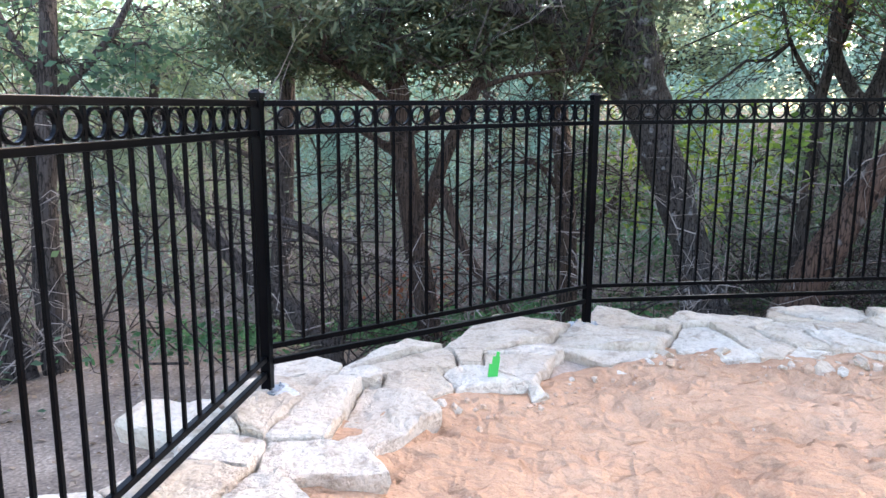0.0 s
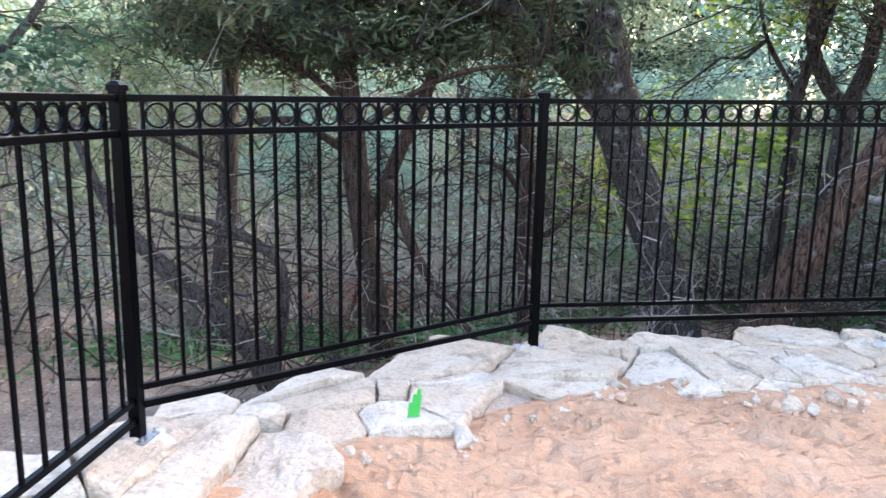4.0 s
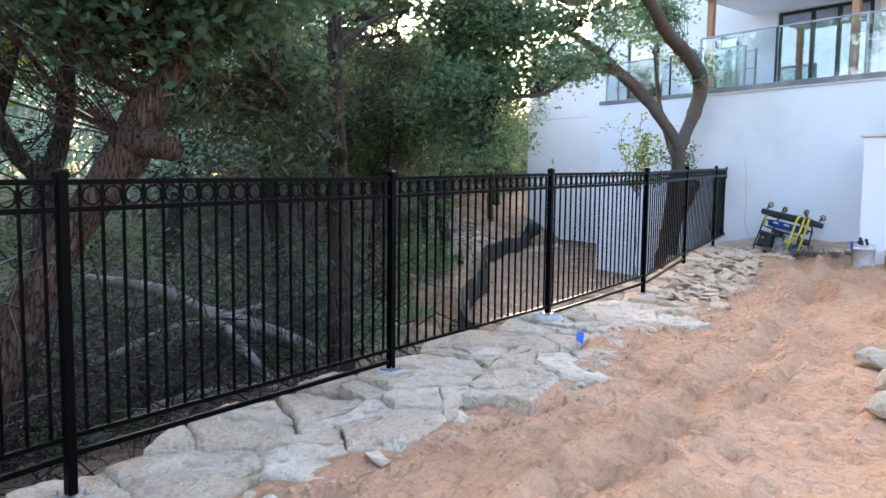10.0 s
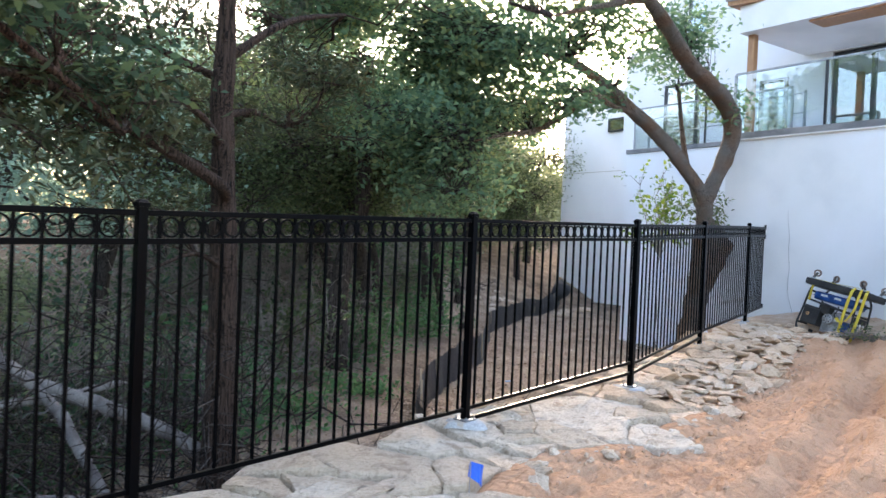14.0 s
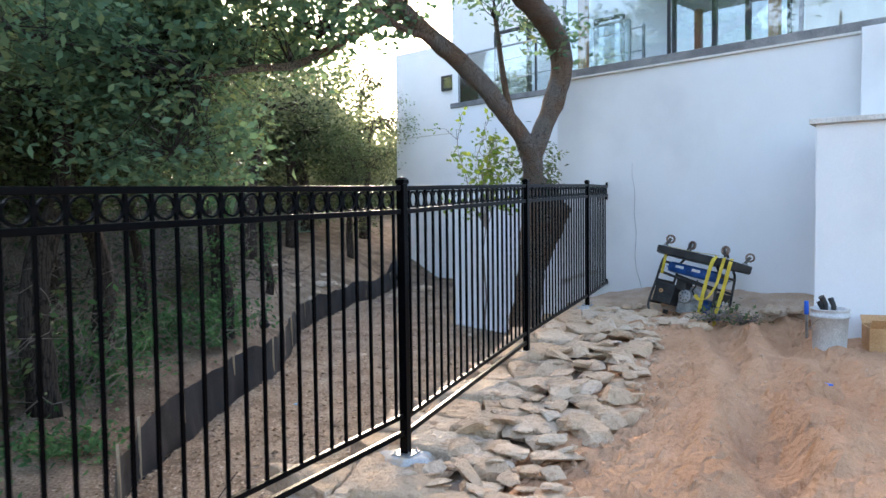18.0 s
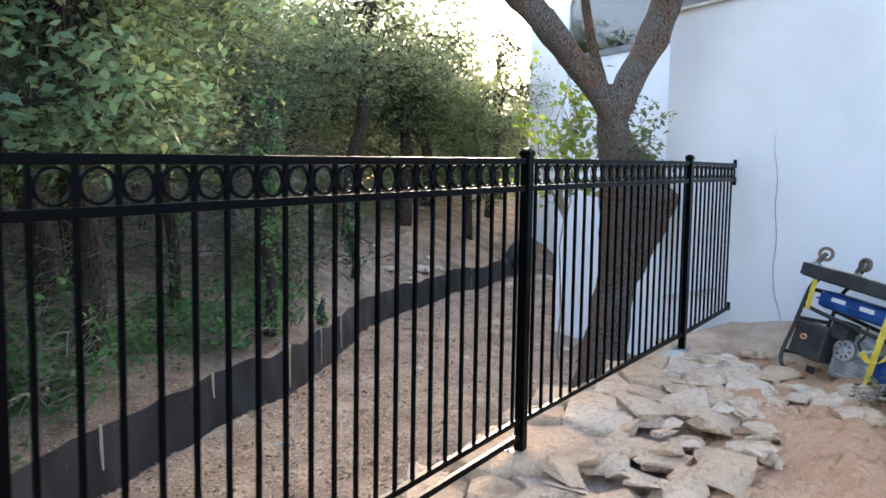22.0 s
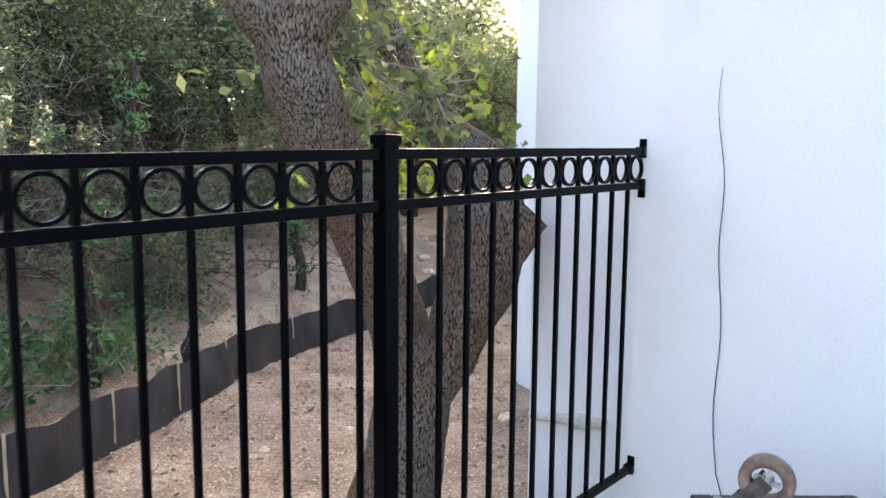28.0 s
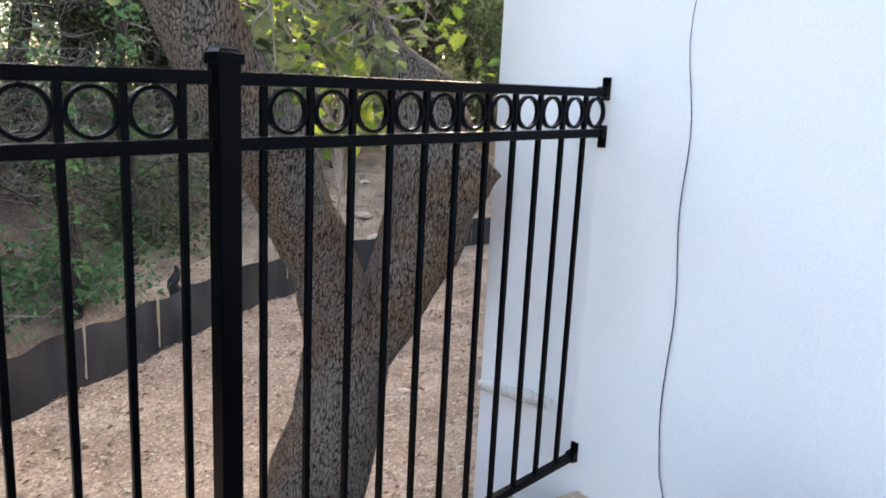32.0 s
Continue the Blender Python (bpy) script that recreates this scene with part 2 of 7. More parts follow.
def bark_mat(name, stops, scale=26.0, depth=0.02, patch=None, squeeze=0.22, patch_size=5.0, grey=None):
    """Furrowed bark: long ridges with dark cracks, and patches of lichen where given."""
    m = bpy.data.materials.new(name)
    m.use_nodes = True
    nt = m.node_tree
    N, L = nt.nodes, nt.links
    b = N["Principled BSDF"]
    geo = N.new("ShaderNodeNewGeometry")
    mp = N.new("ShaderNodeMapping")
    mp.inputs["Scale"].default_value = (1, 1, squeeze)
    L.new(geo.outputs["Position"], mp.inputs["Vector"])
    wob = N.new("ShaderNodeTexNoise")
    wob.inputs["Scale"].default_value, wob.inputs["Detail"].default_value = 24.0, 3.0
    L.new(geo.outputs["Position"], wob.inputs["Vector"])
    va = N.new("ShaderNodeVectorMath")
    va.operation = "MULTIPLY_ADD"
    va.inputs[1].default_value = (0.022, 0.022, 0.022)
    L.new(wob.outputs["Color"], va.inputs[0])
    L.new(mp.outputs["Vector"], va.inputs[2])
    v = N.new("ShaderNodeTexVoronoi")
    v.feature = "DISTANCE_TO_EDGE"
    v.inputs["Scale"].default_value = scale
    L.new(va.outputs[0], v.inputs["Vector"])
    n = N.new("ShaderNodeTexNoise")
    n.inputs["Scale"].default_value, n.inputs["Detail"].default_value, n.inputs["Roughness"].default_value = scale * 1.6, 9.0, 0.62
    L.new(mp.outputs["Vector"], n.inputs["Vector"])

    def op(kind, a, c):
        x = N.new("ShaderNodeMath")
        x.operation = kind
        for k, w in enumerate((a, c)):
            if isinstance(w, float):
                x.inputs[k].default_value = w
            else:
                L.new(w, x.inputs[k])
        return x.outputs[0]

    uneven = op("MULTIPLY", op("SUBTRACT", n.outputs["Fac"], 0.28), 17.0)
    furrow = op("MINIMUM", op("MULTIPLY", v.outputs["Distance"], uneven), 0.42)
    relief = op("ADD", furrow, op("MULTIPLY", n.outputs["Fac"], 0.85))
    r = ramp_of(nt, stops)
    L.new(relief, r.inputs["Fac"])
    colour = r.outputs["Color"]
    if grey:
        w = N.new("ShaderNodeTexNoise")
        w.inputs["Scale"].default_value, w.inputs["Detail"].default_value = 2.6, 4.0
        L.new(geo.outputs["Position"], w.inputs["Vector"])
        wk = ramp_of(nt, [(0.42, (0, 0, 0)), (0.58, (1, 1, 1))])
        L.new(w.outputs["Fac"], wk.inputs["Fac"])
        r2 = ramp_of(nt, grey)
        L.new(relief, r2.inputs["Fac"])
        m1 = N.new("ShaderNodeMix")
        m1.data_type = "RGBA"
        L.new(wk.outputs["Color"], m1.inputs["Factor"])
        L.new(colour, m1.inputs["A"])
        L.new(r2.outputs["Color"], m1.inputs["B"])
        colour = m1.outputs["Result"]
    if patch:
        p = N.new("ShaderNodeTexNoise")
        p.inputs["Scale"].default_value, p.inputs["Detail"].default_value = patch_size, 7.0
        L.new(geo.outputs["Position"], p.inputs["Vector"])
        k = ramp_of(nt, [(patch[0], (0, 0, 0)), (patch[0] + 0.12, (1, 1, 1))])
        L.new(p.outputs["Fac"], k.inputs["Fac"])
        m2 = N.new("ShaderNodeMix")
        m2.data_type = "RGBA"
        L.new(k.outputs["Color"], m2.inputs["Factor"])
        L.new(colour, m2.inputs["A"])
        m2.inputs["B"].default_value = (*patch[1], 1)
        colour = m2.outputs["Result"]
    L.new(colour, b.inputs["Base Color"])
    b.inputs["Roughness"].default_value = 0.9
    b.inputs["Specular IOR Level"].default_value = 0.25
    bp = N.new("ShaderNodeBump")
    bp.inputs["Strength"].default_value, bp.inputs["Distance"].default_value = 0.9, depth
    L.new(relief, bp.inputs["Height"])
    L.new(bp.outputs["Normal"], b.inputs["Normal"])
    return m


def plain(name, colour, rough=0.5, metal=0.0, spec=0.5):
    m = bpy.data.materials.new(name)
    m.use_nodes = True
    b = m.node_tree.nodes["Principled BSDF"]
    b.inputs["Base Color"].default_value = (*colour, 1)
    b.inputs["Roughness"].default_value, b.inputs["Metallic"].default_value = rough, metal
    b.inputs["Specular IOR Level"].default_value = spec
    return m


def glass_mat(name, tint=(0.85, 0.92, 0.95), clear=0.8):
    """A thin clear pane: mostly clear, with a mirror gloss."""
    m = bpy.data.materials.new(name)
    m.use_nodes = True
    nt = m.node_tree
    N, L = nt.nodes, nt.links
    tr = N.new("ShaderNodeBsdfTransparent")
    tr.inputs["Color"].default_value = (*tint, 1)
    gl = N.new("ShaderNodeBsdfGlossy")
    gl.inputs["Roughness"].default_value = 0.02
    fr = N.new("ShaderNodeFresnel")
    fr.inputs["IOR"].default_value = 1.5
    ad = N.new("ShaderNodeMath")
    ad.operation = "ADD"
    ad.use_clamp = True
    ad.inputs[1].default_value = 1 - clear
    L.new(fr.outputs[0], ad.inputs[0])
    sh = N.new("ShaderNodeMixShader")
    L.new(ad.outputs[0], sh.inputs["Fac"])
    L.new(tr.outputs[0], sh.inputs[1])
    L.new(gl.outputs[0], sh.inputs[2])
    L.new(sh.outputs[0], N["Material Output"].inputs["Surface"])
    return m


M_SAND = sand_mat("sand")
M_STONE = stone_mat("limestone", (0.70, 0.605, 0.485), (0.59, 0.47, 0.345), (0.40, 0.30, 0.215), 0.53)
M_RUBBLE = stone_mat("rubble_stone", (0.70, 0.565, 0.43), (0.61, 0.44, 0.30), (0.42, 0.27, 0.17), 0.55)
M_BED = mat("mortar_dirt", [(0.3, (0.30, 0.22, 0.16)), (0.6, (0.46, 0.36, 0.28))], 6, 60, 0.95, 0.8, dist=0.03, spec=0.1)
M_LITTER = mat("leaf_litter", [(0.3, (0.15, 0.11, 0.08)), (0.5, (0.24, 0.18, 0.135)), (0.7, (0.34, 0.265, 0.20))], 2.2, 38, 0.95, 0.9,
               speck=(26.0, 0.63, (0.50, 0.42, 0.33)), dist=0.03, spec=0.1, grain=0.5)
M_CHIPS = mat("trodden_soil", [(0.3, (0.23, 0.168, 0.118)), (0.5, (0.335, 0.25, 0.18)), (0.7, (0.44, 0.345, 0.255))], 1.8, 42, 0.95, 0.9,
              speck=(30.0, 0.62, (0.62, 0.56, 0.49)), dist=0.03, spec=0.1, grain=0.5, relief=12.0)
M_BLACK = mat("black_powder_coat", [(0.4, (0.0006, 0.0008, 0.0013)), (0.6, (0.0010, 0.0013, 0.0020))], 5, 220, 0.30, 0.05, dist=0.001, spec=0.07)
M_STEEL = mat("galvanised_steel", [(0.4, (0.30, 0.31, 0.32)), (0.6, (0.45, 0.46, 0.47))], 20, 120, 0.45, 0.1, metal=0.9, dist=0.002)
M_DARKSTEEL = mat("dark_worn_steel", [(0.4, (0.05, 0.048, 0.046)), (0.6, (0.13, 0.12, 0.11))], 20, 120, 0.5, 0.2, metal=0.6, dist=0.002)
M_STUCCO = mat("white_stucco", [(0.30, (0.69, 0.70, 0.70)), (0.45, (0.78, 0.785, 0.78)), (0.58, (0.80, 0.81, 0.82)), (0.72, (0.84, 0.845, 0.85))], 0.8, 170, 0.9, 0.35,
               dist=0.004, spec=0.2, grain=0.07, detail=9.0)
# lighter copy of the white stucco: the back walls' stronger skylight, put into the colour
M_LITSTUCCO = mat("skylit_white_stucco", [(0.35, (0.86, 0.86, 0.85)), (0.65, (0.90, 0.90, 0.90))], 0.8, 170, 0.9, 0.3, dist=0.004, spec=0.2, grain=0.05, detail=8.0)
M_COPING = mat("grey_coping", [(0.35, (0.17, 0.17, 0.17)), (0.65, (0.30, 0.29, 0.28))], 3, 60, 0.7, 0.2, dist=0.003)
M_PALE = mat("pale_trim", [(0.4, (0.60, 0.57, 0.52)), (0.6, (0.70, 0.67, 0.62))], 4, 80, 0.8, 0.2, dist=0.003)
M_WOOD = mat("cedar_wood", [(0.3, (0.30, 0.15, 0.075)), (0.7, (0.46, 0.25, 0.13))], 6, 60, 0.55, 0.2, stretch=(4, 4, 0.4), dist=0.003)
M_DARKFRAME = plain("dark_window_frame", (0.02, 0.022, 0.025), 0.4)
M_GLASS = glass_mat("rail_glass", clear=0.86)
M_WINDOW = glass_mat("window_glass", (0.55, 0.62, 0.66), clear=0.5)
M_FABRIC = mat("silt_fabric", [(0.35, (0.016, 0.017, 0.019)), (0.65, (0.035, 0.036, 0.039))], 3, 130, 0.6, 0.5, stretch=(1, 1, 0.4), dist=0.01,
               speck=(14.0, 0.68, (0.10, 0.09, 0.08)))
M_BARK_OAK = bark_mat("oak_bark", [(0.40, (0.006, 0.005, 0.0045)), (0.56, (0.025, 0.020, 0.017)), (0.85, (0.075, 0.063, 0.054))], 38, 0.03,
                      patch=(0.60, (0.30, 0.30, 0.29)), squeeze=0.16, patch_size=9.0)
M_BARK_T = bark_mat("furrowed_bark", [(0.40, (0.010, 0.006, 0.004)), (0.58, (0.105, 0.060, 0.037)), (0.80, (0.24, 0.147, 0.095)), (1.0, (0.38, 0.275, 0.20))],
                    88, 0.045, squeeze=0.26, grey=[(0.40, (0.010, 0.009, 0.008)), (0.58, (0.105, 0.085, 0.070)), (0.80, (0.225, 0.187, 0.157)), (1.0, (0.37, 0.325, 0.285))])
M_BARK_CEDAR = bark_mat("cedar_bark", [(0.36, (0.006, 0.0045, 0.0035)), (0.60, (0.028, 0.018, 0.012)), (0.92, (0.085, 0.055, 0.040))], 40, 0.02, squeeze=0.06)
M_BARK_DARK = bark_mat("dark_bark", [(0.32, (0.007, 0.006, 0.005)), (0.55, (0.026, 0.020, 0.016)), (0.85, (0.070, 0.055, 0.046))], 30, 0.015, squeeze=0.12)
M_DEAD = mat("dead_wood", [(0.3, (0.13, 0.11, 0.10)), (0.6, (0.28, 0.255, 0.23))], 8, 60, 0.9, 0.5, stretch=(1, 1, 0.5))
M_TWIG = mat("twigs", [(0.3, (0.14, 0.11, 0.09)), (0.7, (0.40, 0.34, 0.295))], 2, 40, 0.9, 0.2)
# darker copy of the twigs, with the thicket's deep shade in its colour
M_SHADETWIG = mat("shaded_twigs", [(0.3, (0.035, 0.028, 0.023)), (0.7, (0.15, 0.125, 0.105))], 2, 40, 0.9, 0.2)
M_OAKLEAF = leaf_mat("oak_leaves", [(0.2, (0.035, 0.072, 0.045)), (0.5, (0.075, 0.14, 0.075)), (0.72, (0.13, 0.205, 0.09)), (0.95, (0.33, 0.32, 0.08))])
M_ELMLEAF = leaf_mat("elm_leaves", [(0.2, (0.06, 0.125, 0.075)), (0.5, (0.125, 0.235, 0.125)), (0.72, (0.22, 0.32, 0.15)), (0.95, (0.45, 0.42, 0.11))])
# pale blue-green beyond real leaves: bright haze between the trunks, put into the colour
M_HAZELEAF = leaf_mat("haze_blue_leaves", [(0.2, (0.13, 0.25, 0.19)), (0.55, (0.29, 0.45, 0.34)), (0.9, (0.46, 0.60, 0.42))])
M_CEDARLEAF = leaf_mat("juniper_sprays", [(0.2, (0.026, 0.043, 0.020)), (0.55, (0.072, 0.094, 0.041)), (0.9, (0.160, 0.145, 0.065))], 0.2)
M_YELLOWLEAF = leaf_mat("yellow_green_leaves", [(0.2, (0.06, 0.13, 0.025)), (0.5, (0.15, 0.24, 0.04)), (0.8, (0.34, 0.40, 0.06)), (1.0, (0.58, 0.48, 0.06))], 0.55, dull=0.0)
M_BUSHLEAF = leaf_mat("bush_leaves", [(0.2, (0.040, 0.068, 0.030)), (0.5, (0.10, 0.145, 0.060)), (0.8, (0.20, 0.24, 0.095)), (1.0, (0.36, 0.33, 0.14))])
# leaf colour lightened in place of haze and light over the woods behind
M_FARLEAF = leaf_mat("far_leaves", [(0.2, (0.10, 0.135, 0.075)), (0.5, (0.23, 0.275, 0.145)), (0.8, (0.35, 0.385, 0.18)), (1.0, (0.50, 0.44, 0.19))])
M_HERB = leaf_mat("low_green_plants", [(0.2, (0.04, 0.10, 0.04)), (0.6, (0.09, 0.23, 0.08)), (1.0, (0.19, 0.34, 0.11))], dull=0.08)
M_DRYLEAF = leaf_mat("fallen_leaves", [(0.2, (0.13, 0.085, 0.055)), (0.6, (0.28, 0.20, 0.13)), (1.0, (0.46, 0.37, 0.27))], 0.1, 0.9, 0.0)
M_CHIPWOOD = leaf_mat("wood_chips", [(0.15, (0.09, 0.062, 0.045)), (0.4, (0.29, 0.21, 0.148)), (0.7, (0.51, 0.395, 0.295)), (1.0, (0.78, 0.70, 0.60))], 0.03, 0.9, 0.0)
M_RUSTLEAF = leaf_mat("rust_leaves", [(0.2, (0.20, 0.05, 0.02)), (0.8, (0.42, 0.14, 0.05))], 0.3)
M_BLUEPAINT = mat("blue_paint", [(0.4, (0.006, 0.045, 0.17)), (0.6, (0.011, 0.075, 0.27))], 9, 90, 0.35, 0.1, speck=(22, 0.70, (0.30, 0.33, 0.36)), dist=0.002)
M_RUBBER = mat("black_plastic", [(0.4, (0.018, 0.018, 0.019)), (0.6, (0.035, 0.034, 0.033))], 8, 90, 0.55, 0.2, speck=(18, 0.70, (0.11, 0.095, 0.08)), dist=0.003)
M_STRAP = mat("yellow_strap", [(0.4, (0.52, 0.37, 0.03)), (0.6, (0.66, 0.50, 0.06))], 10, 300, 0.7, 0.4, dist=0.002, speck=(20, 0.70, (0.35, 0.28, 0.08)))
M_ALU = mat("cast_aluminium", [(0.4, (0.32, 0.32, 0.32)), (0.6, (0.52, 0.51, 0.50))], 12, 80, 0.45, 0.2, metal=0.7, dist=0.003, speck=(25, 0.68, (0.10, 0.09, 0.08)))
M_WHEEL = mat("caster_wheel", [(0.4, (0.13, 0.085, 0.065)), (0.6, (0.30, 0.22, 0.175))], 14, 80, 0.6, 0.3, dist=0.003)
M_BUCKET = mat("bucket_plastic", [(0.4, (0.50, 0.51, 0.51)), (0.6, (0.62, 0.63, 0.63))], 7, 80, 0.55, 0.15, speck=(15, 0.66, (0.40, 0.36, 0.31)), dist=0.002)
M_CARD = mat("cardboard", [(0.4, (0.40, 0.22, 0.10)), (0.6, (0.50, 0.29, 0.14))], 5, 90, 0.9, 0.1, dist=0.002)
M_FLAGBLUE = plain("blue_flag", (0.01, 0.12, 0.62), 0.5)
M_FLAGGREEN = plain("green_marker", (0.04, 0.42, 0.07), 0.6)
M_TIMBER = mat("stake_timber", [(0.3, (0.34, 0.26, 0.17)), (0.7, (0.52, 0.42, 0.30))], 8, 60, 0.9, 0.3, stretch=(3, 3, 0.4))
M_CABLE = plain("grey_cable", (0.08, 0.08, 0.085), 0.6)


# ---------------------------------------------------------------- mesh helpers
def join(*geos):
    """Several (verts, faces) in one."""
    V, F = [], []
    for v, f in geos:
        o = len(V)
        V.extend(v)
        F.extend([tuple(i + o for i in q) for q in f])
    return V, F


def moved(geo, m):
    return [tuple(m @ Vector(p)) for p in geo[0]], geo[1]


def box(sx, sy, sz, at=(0, 0, 0), bevel=0.0):
    """A box of that size round its centre, with rounded edges."""
    if not bevel:
        x, y, z = sx / 2, sy / 2, sz / 2
        v = [(at[0] + i * x, at[1] + j * y, at[2] + k * z) for k in (-1, 1) for j in (-1, 1) for i in (-1, 1)]
        return v, [(0, 2, 3, 1), (4, 5, 7, 6), (0, 1, 5, 4), (2, 6, 7, 3), (0, 4, 6, 2), (1, 3, 7, 5)]
    bm = bmesh.new()
    bmesh.ops.create_cube(bm, size=1, matrix=Matrix.Translation(at) @ Matrix.Diagonal((sx, sy, sz, 1)))
    bmesh.ops.bevel(bm, geom=bm.edges[:], offset=bevel, segments=2, affect="EDGES", profile=0.6)
    bm.verts.index_update()
    geo = [tuple(v.co) for v in bm.verts], [tuple(v.index for v in f.verts) for f in bm.faces]
    bm.free()
    return geo


def tube(points, radii, sides=8, rough=0.0, caps=True, seed=0):
    """A round tube along points; rough: how uneven its surface is, as a share of the radius."""
    P = [Vector(p) for p in points]
    V, F = [], []
    side = None
    for i, p in enumerate(P):
        t = (P[min(i + 1, len(P) - 1)] - P[max(i - 1, 0)]).normalized()
        if side is None:
            side = t.orthogonal().normalized()
        side = (side - t * side.dot(t)).normalized()
        up = t.cross(side)
        for k in range(sides):
            a = 2 * math.pi * k / sides
            q = side * math.cos(a) + up * math.sin(a)
            r = radii[i]
            if rough:
                r *= 1 + rough * (noise.noise((p + q * radii[i] * 1.5) * 4.0 + Vector((seed, 0, 0))) + 0.5 * noise.noise((p + q * radii[i]) * 11.0))
            V.append(tuple(p + q * r))
    n = len(P)
    for i in range(n - 1):
        for k in range(sides):
            a, b = i * sides + k, i * sides + (k + 1) % sides
            F.append((a, b, b + sides, a + sides))
    if caps:
        F.append(tuple(range(sides - 1, -1, -1)))
        F.append(tuple((n - 1) * sides + k for k in range(sides)))
    return V, F


def smooth_line(pts, per=4):
    """Points of a soft curve through 4-tuples (x, y, z, radius): places and radii."""
    P = [np.array(p, float) for p in pts]
    P = [2 * P[0] - P[1]] + P + [2 * P[-1] - P[-2]]
    out = []
    for i in range(1, len(P) - 2):
        for s in range(per):
            t = s / per
            a, b, c, d = P[i - 1:i + 3]
            out.append(0.5 * (2 * b + (c - a) * t + (2 * a - 5 * b + 4 * c - d) * t * t + (3 * b - a - 3 * c + d) * t ** 3))
    out.append(P[-2])
    return [tuple(q[:3]) for q in out], [max(0.003, float(q[3])) for q in out]


def limb(pts, sides=12, rough=0.16, per=5, seed=0):
    p, r = smooth_line(pts, per)
    return tube(p, r, sides, rough, True, seed)


def lathe(profile, sides=24):
    """Turns (radius, z) pairs round z."""
    V, F = [], []
    for r, z in profile:
        for k in range(sides):
            a = 2 * math.pi * k / sides
            V.append((r * math.cos(a), r * math.sin(a), z))
    for i in range(len(profile) - 1):
        for k in range(sides):
            a, b = i * sides + k, i * sides + (k + 1) % sides
            F.append((a, b, b + sides, a + sides))
    return V, F


def mesh_of(name, geo, material, smooth=False):
    me = bpy.data.meshes.new(name)
    if isinstance(geo[0], np.ndarray):
        v, f = geo
        me.vertices.add(len(v))
        me.vertices.foreach_set("co", v.astype(np.float32).ravel())
        k = f.shape[1]
        me.loops.add(f.size)
        me.loops.foreach_set("vertex_index", f.astype(np.int32).ravel())
        me.polygons.add(len(f))
        me.polygons.foreach_set("loop_start", np.arange(0, f.size, k, dtype=np.int32))
        me.update(calc_edges=True)
    else:
        me.from_pydata(*[geo[0], [], geo[1]])
    if smooth:
        me.polygons.foreach_set("use_smooth", [True] * len(me.polygons))
    me.materials.append(material)
    return me


def thing(name, label, category, at=(0, 0, 0), group="", kind="", turn=0.0):
    """An Empty at the base of a thing."""
    ob = new(name)
    ob.empty_display_size = 0.1
    ob.matrix_basis = Matrix.Translation(at) @ Matrix.Rotation(turn, 4, "Z")
    return tagged(ob, label, category, group, kind)


def part(name, geo, material, parent=None, label="", smooth=False, m=None, in_world=False):
    """One mesh object under a thing or a part. geo: (verts, faces) or a mesh to share. in_world: geo is in the world's places."""
    me = geo if isinstance(geo, bpy.types.Mesh) else mesh_of(name, geo, material, smooth)
    ob = new(name, me)
    if parent:
        ob.parent = parent
        if in_world:
            top = parent.matrix_basis.copy()
            q = parent.parent
            while q:
                top = q.matrix_basis @ top
                q = q.parent
            ob.matrix_basis = top.inverted()
    if m is not None:
        ob.matrix_basis = m
    if label:
        ob["label"] = label
    return ob


def structure(name, geo, material, label, category, smooth=False):
    ob = new(name, mesh_of(name, geo, material, smooth))
    return tagged(ob, label, category, kind="structure")


# ---------------------------------------------------------------- the plan in numbers
# fence posts: x, y, top of the cap, foot on the stones
POSTS = [(-0.72, 0.39, 1.54, 0.16), (-0.47, 2.795, 1.563, 0.142), (1.251, 4.498, 1.602, 0.026), (3.646, 4.876, 1.64, 0.03),
         (6.056, 5.119, 1.69, 0.19), (8.461, 5.337, 1.764, 0.29), (10.87, 5.518, 1.828, 0.235), (13.236, 6.05, 1.914, 0.397),
         (15.591, 6.554, 1.991, 0.511)]
WALL_END = (16.944, 6.89, 2.015, 0.62)
FENCE = [(-0.85, -2.4)] + [p[:2] for p in POSTS] + [WALL_END[:2]]
# inner edge of the stones, where the sand begins
EDGE = [(0.0, -2.4), (0.02, 0.5), (0.02, 1.9), (0.04, 2.6), (0.32, 3.1), (0.78, 3.24), (1.12, 3.6), (1.45, 3.76), (1.75, 4.08), (2.11, 4.1), (2.4, 3.98),
        (2.74, 3.95), (3.4, 4.3), (4.3, 4.18), (5.7, 4.12), (6.3, 4.05), (7.5, 4.2), (8.45, 4.6), (9.2, 4.4), (10.46, 4.5),
        (11.3, 4.8), (12.6, 4.92), (13.5, 5.2), (14.3, 5.4), (15.2, 5.8), (15.75, 6.2), (16.3, 6.15), (16.85, 6.2)]
BLD = radians(-8.0)         # heading of the building's long walls
WD = Vector((-math.sin(BLD), math.cos(BLD), 0))
WN = Vector((math.cos(BLD), math.sin(BLD), 0))
W0 = Vector((16.948, 6.89, 0))
BLD_M = Matrix(((WN.x, WD.x, 0, W0.x), (WN.y, WD.y, 0, W0.y), (0, 0, 1, 0), (0, 0, 0, 1)))   # (k into the wall, s along it, z)


def fence_y(x):
    return float(np.interp(x, [p[0] for p in POSTS[1:]] + [WALL_END[0]], [p[1] for p in POSTS[1:]] + [WALL_END[1]]))


def edge_y(x):
    return float(np.interp(x, [p[0] for p in EDGE[3:]], [p[1] for p in EDGE[3:]]))


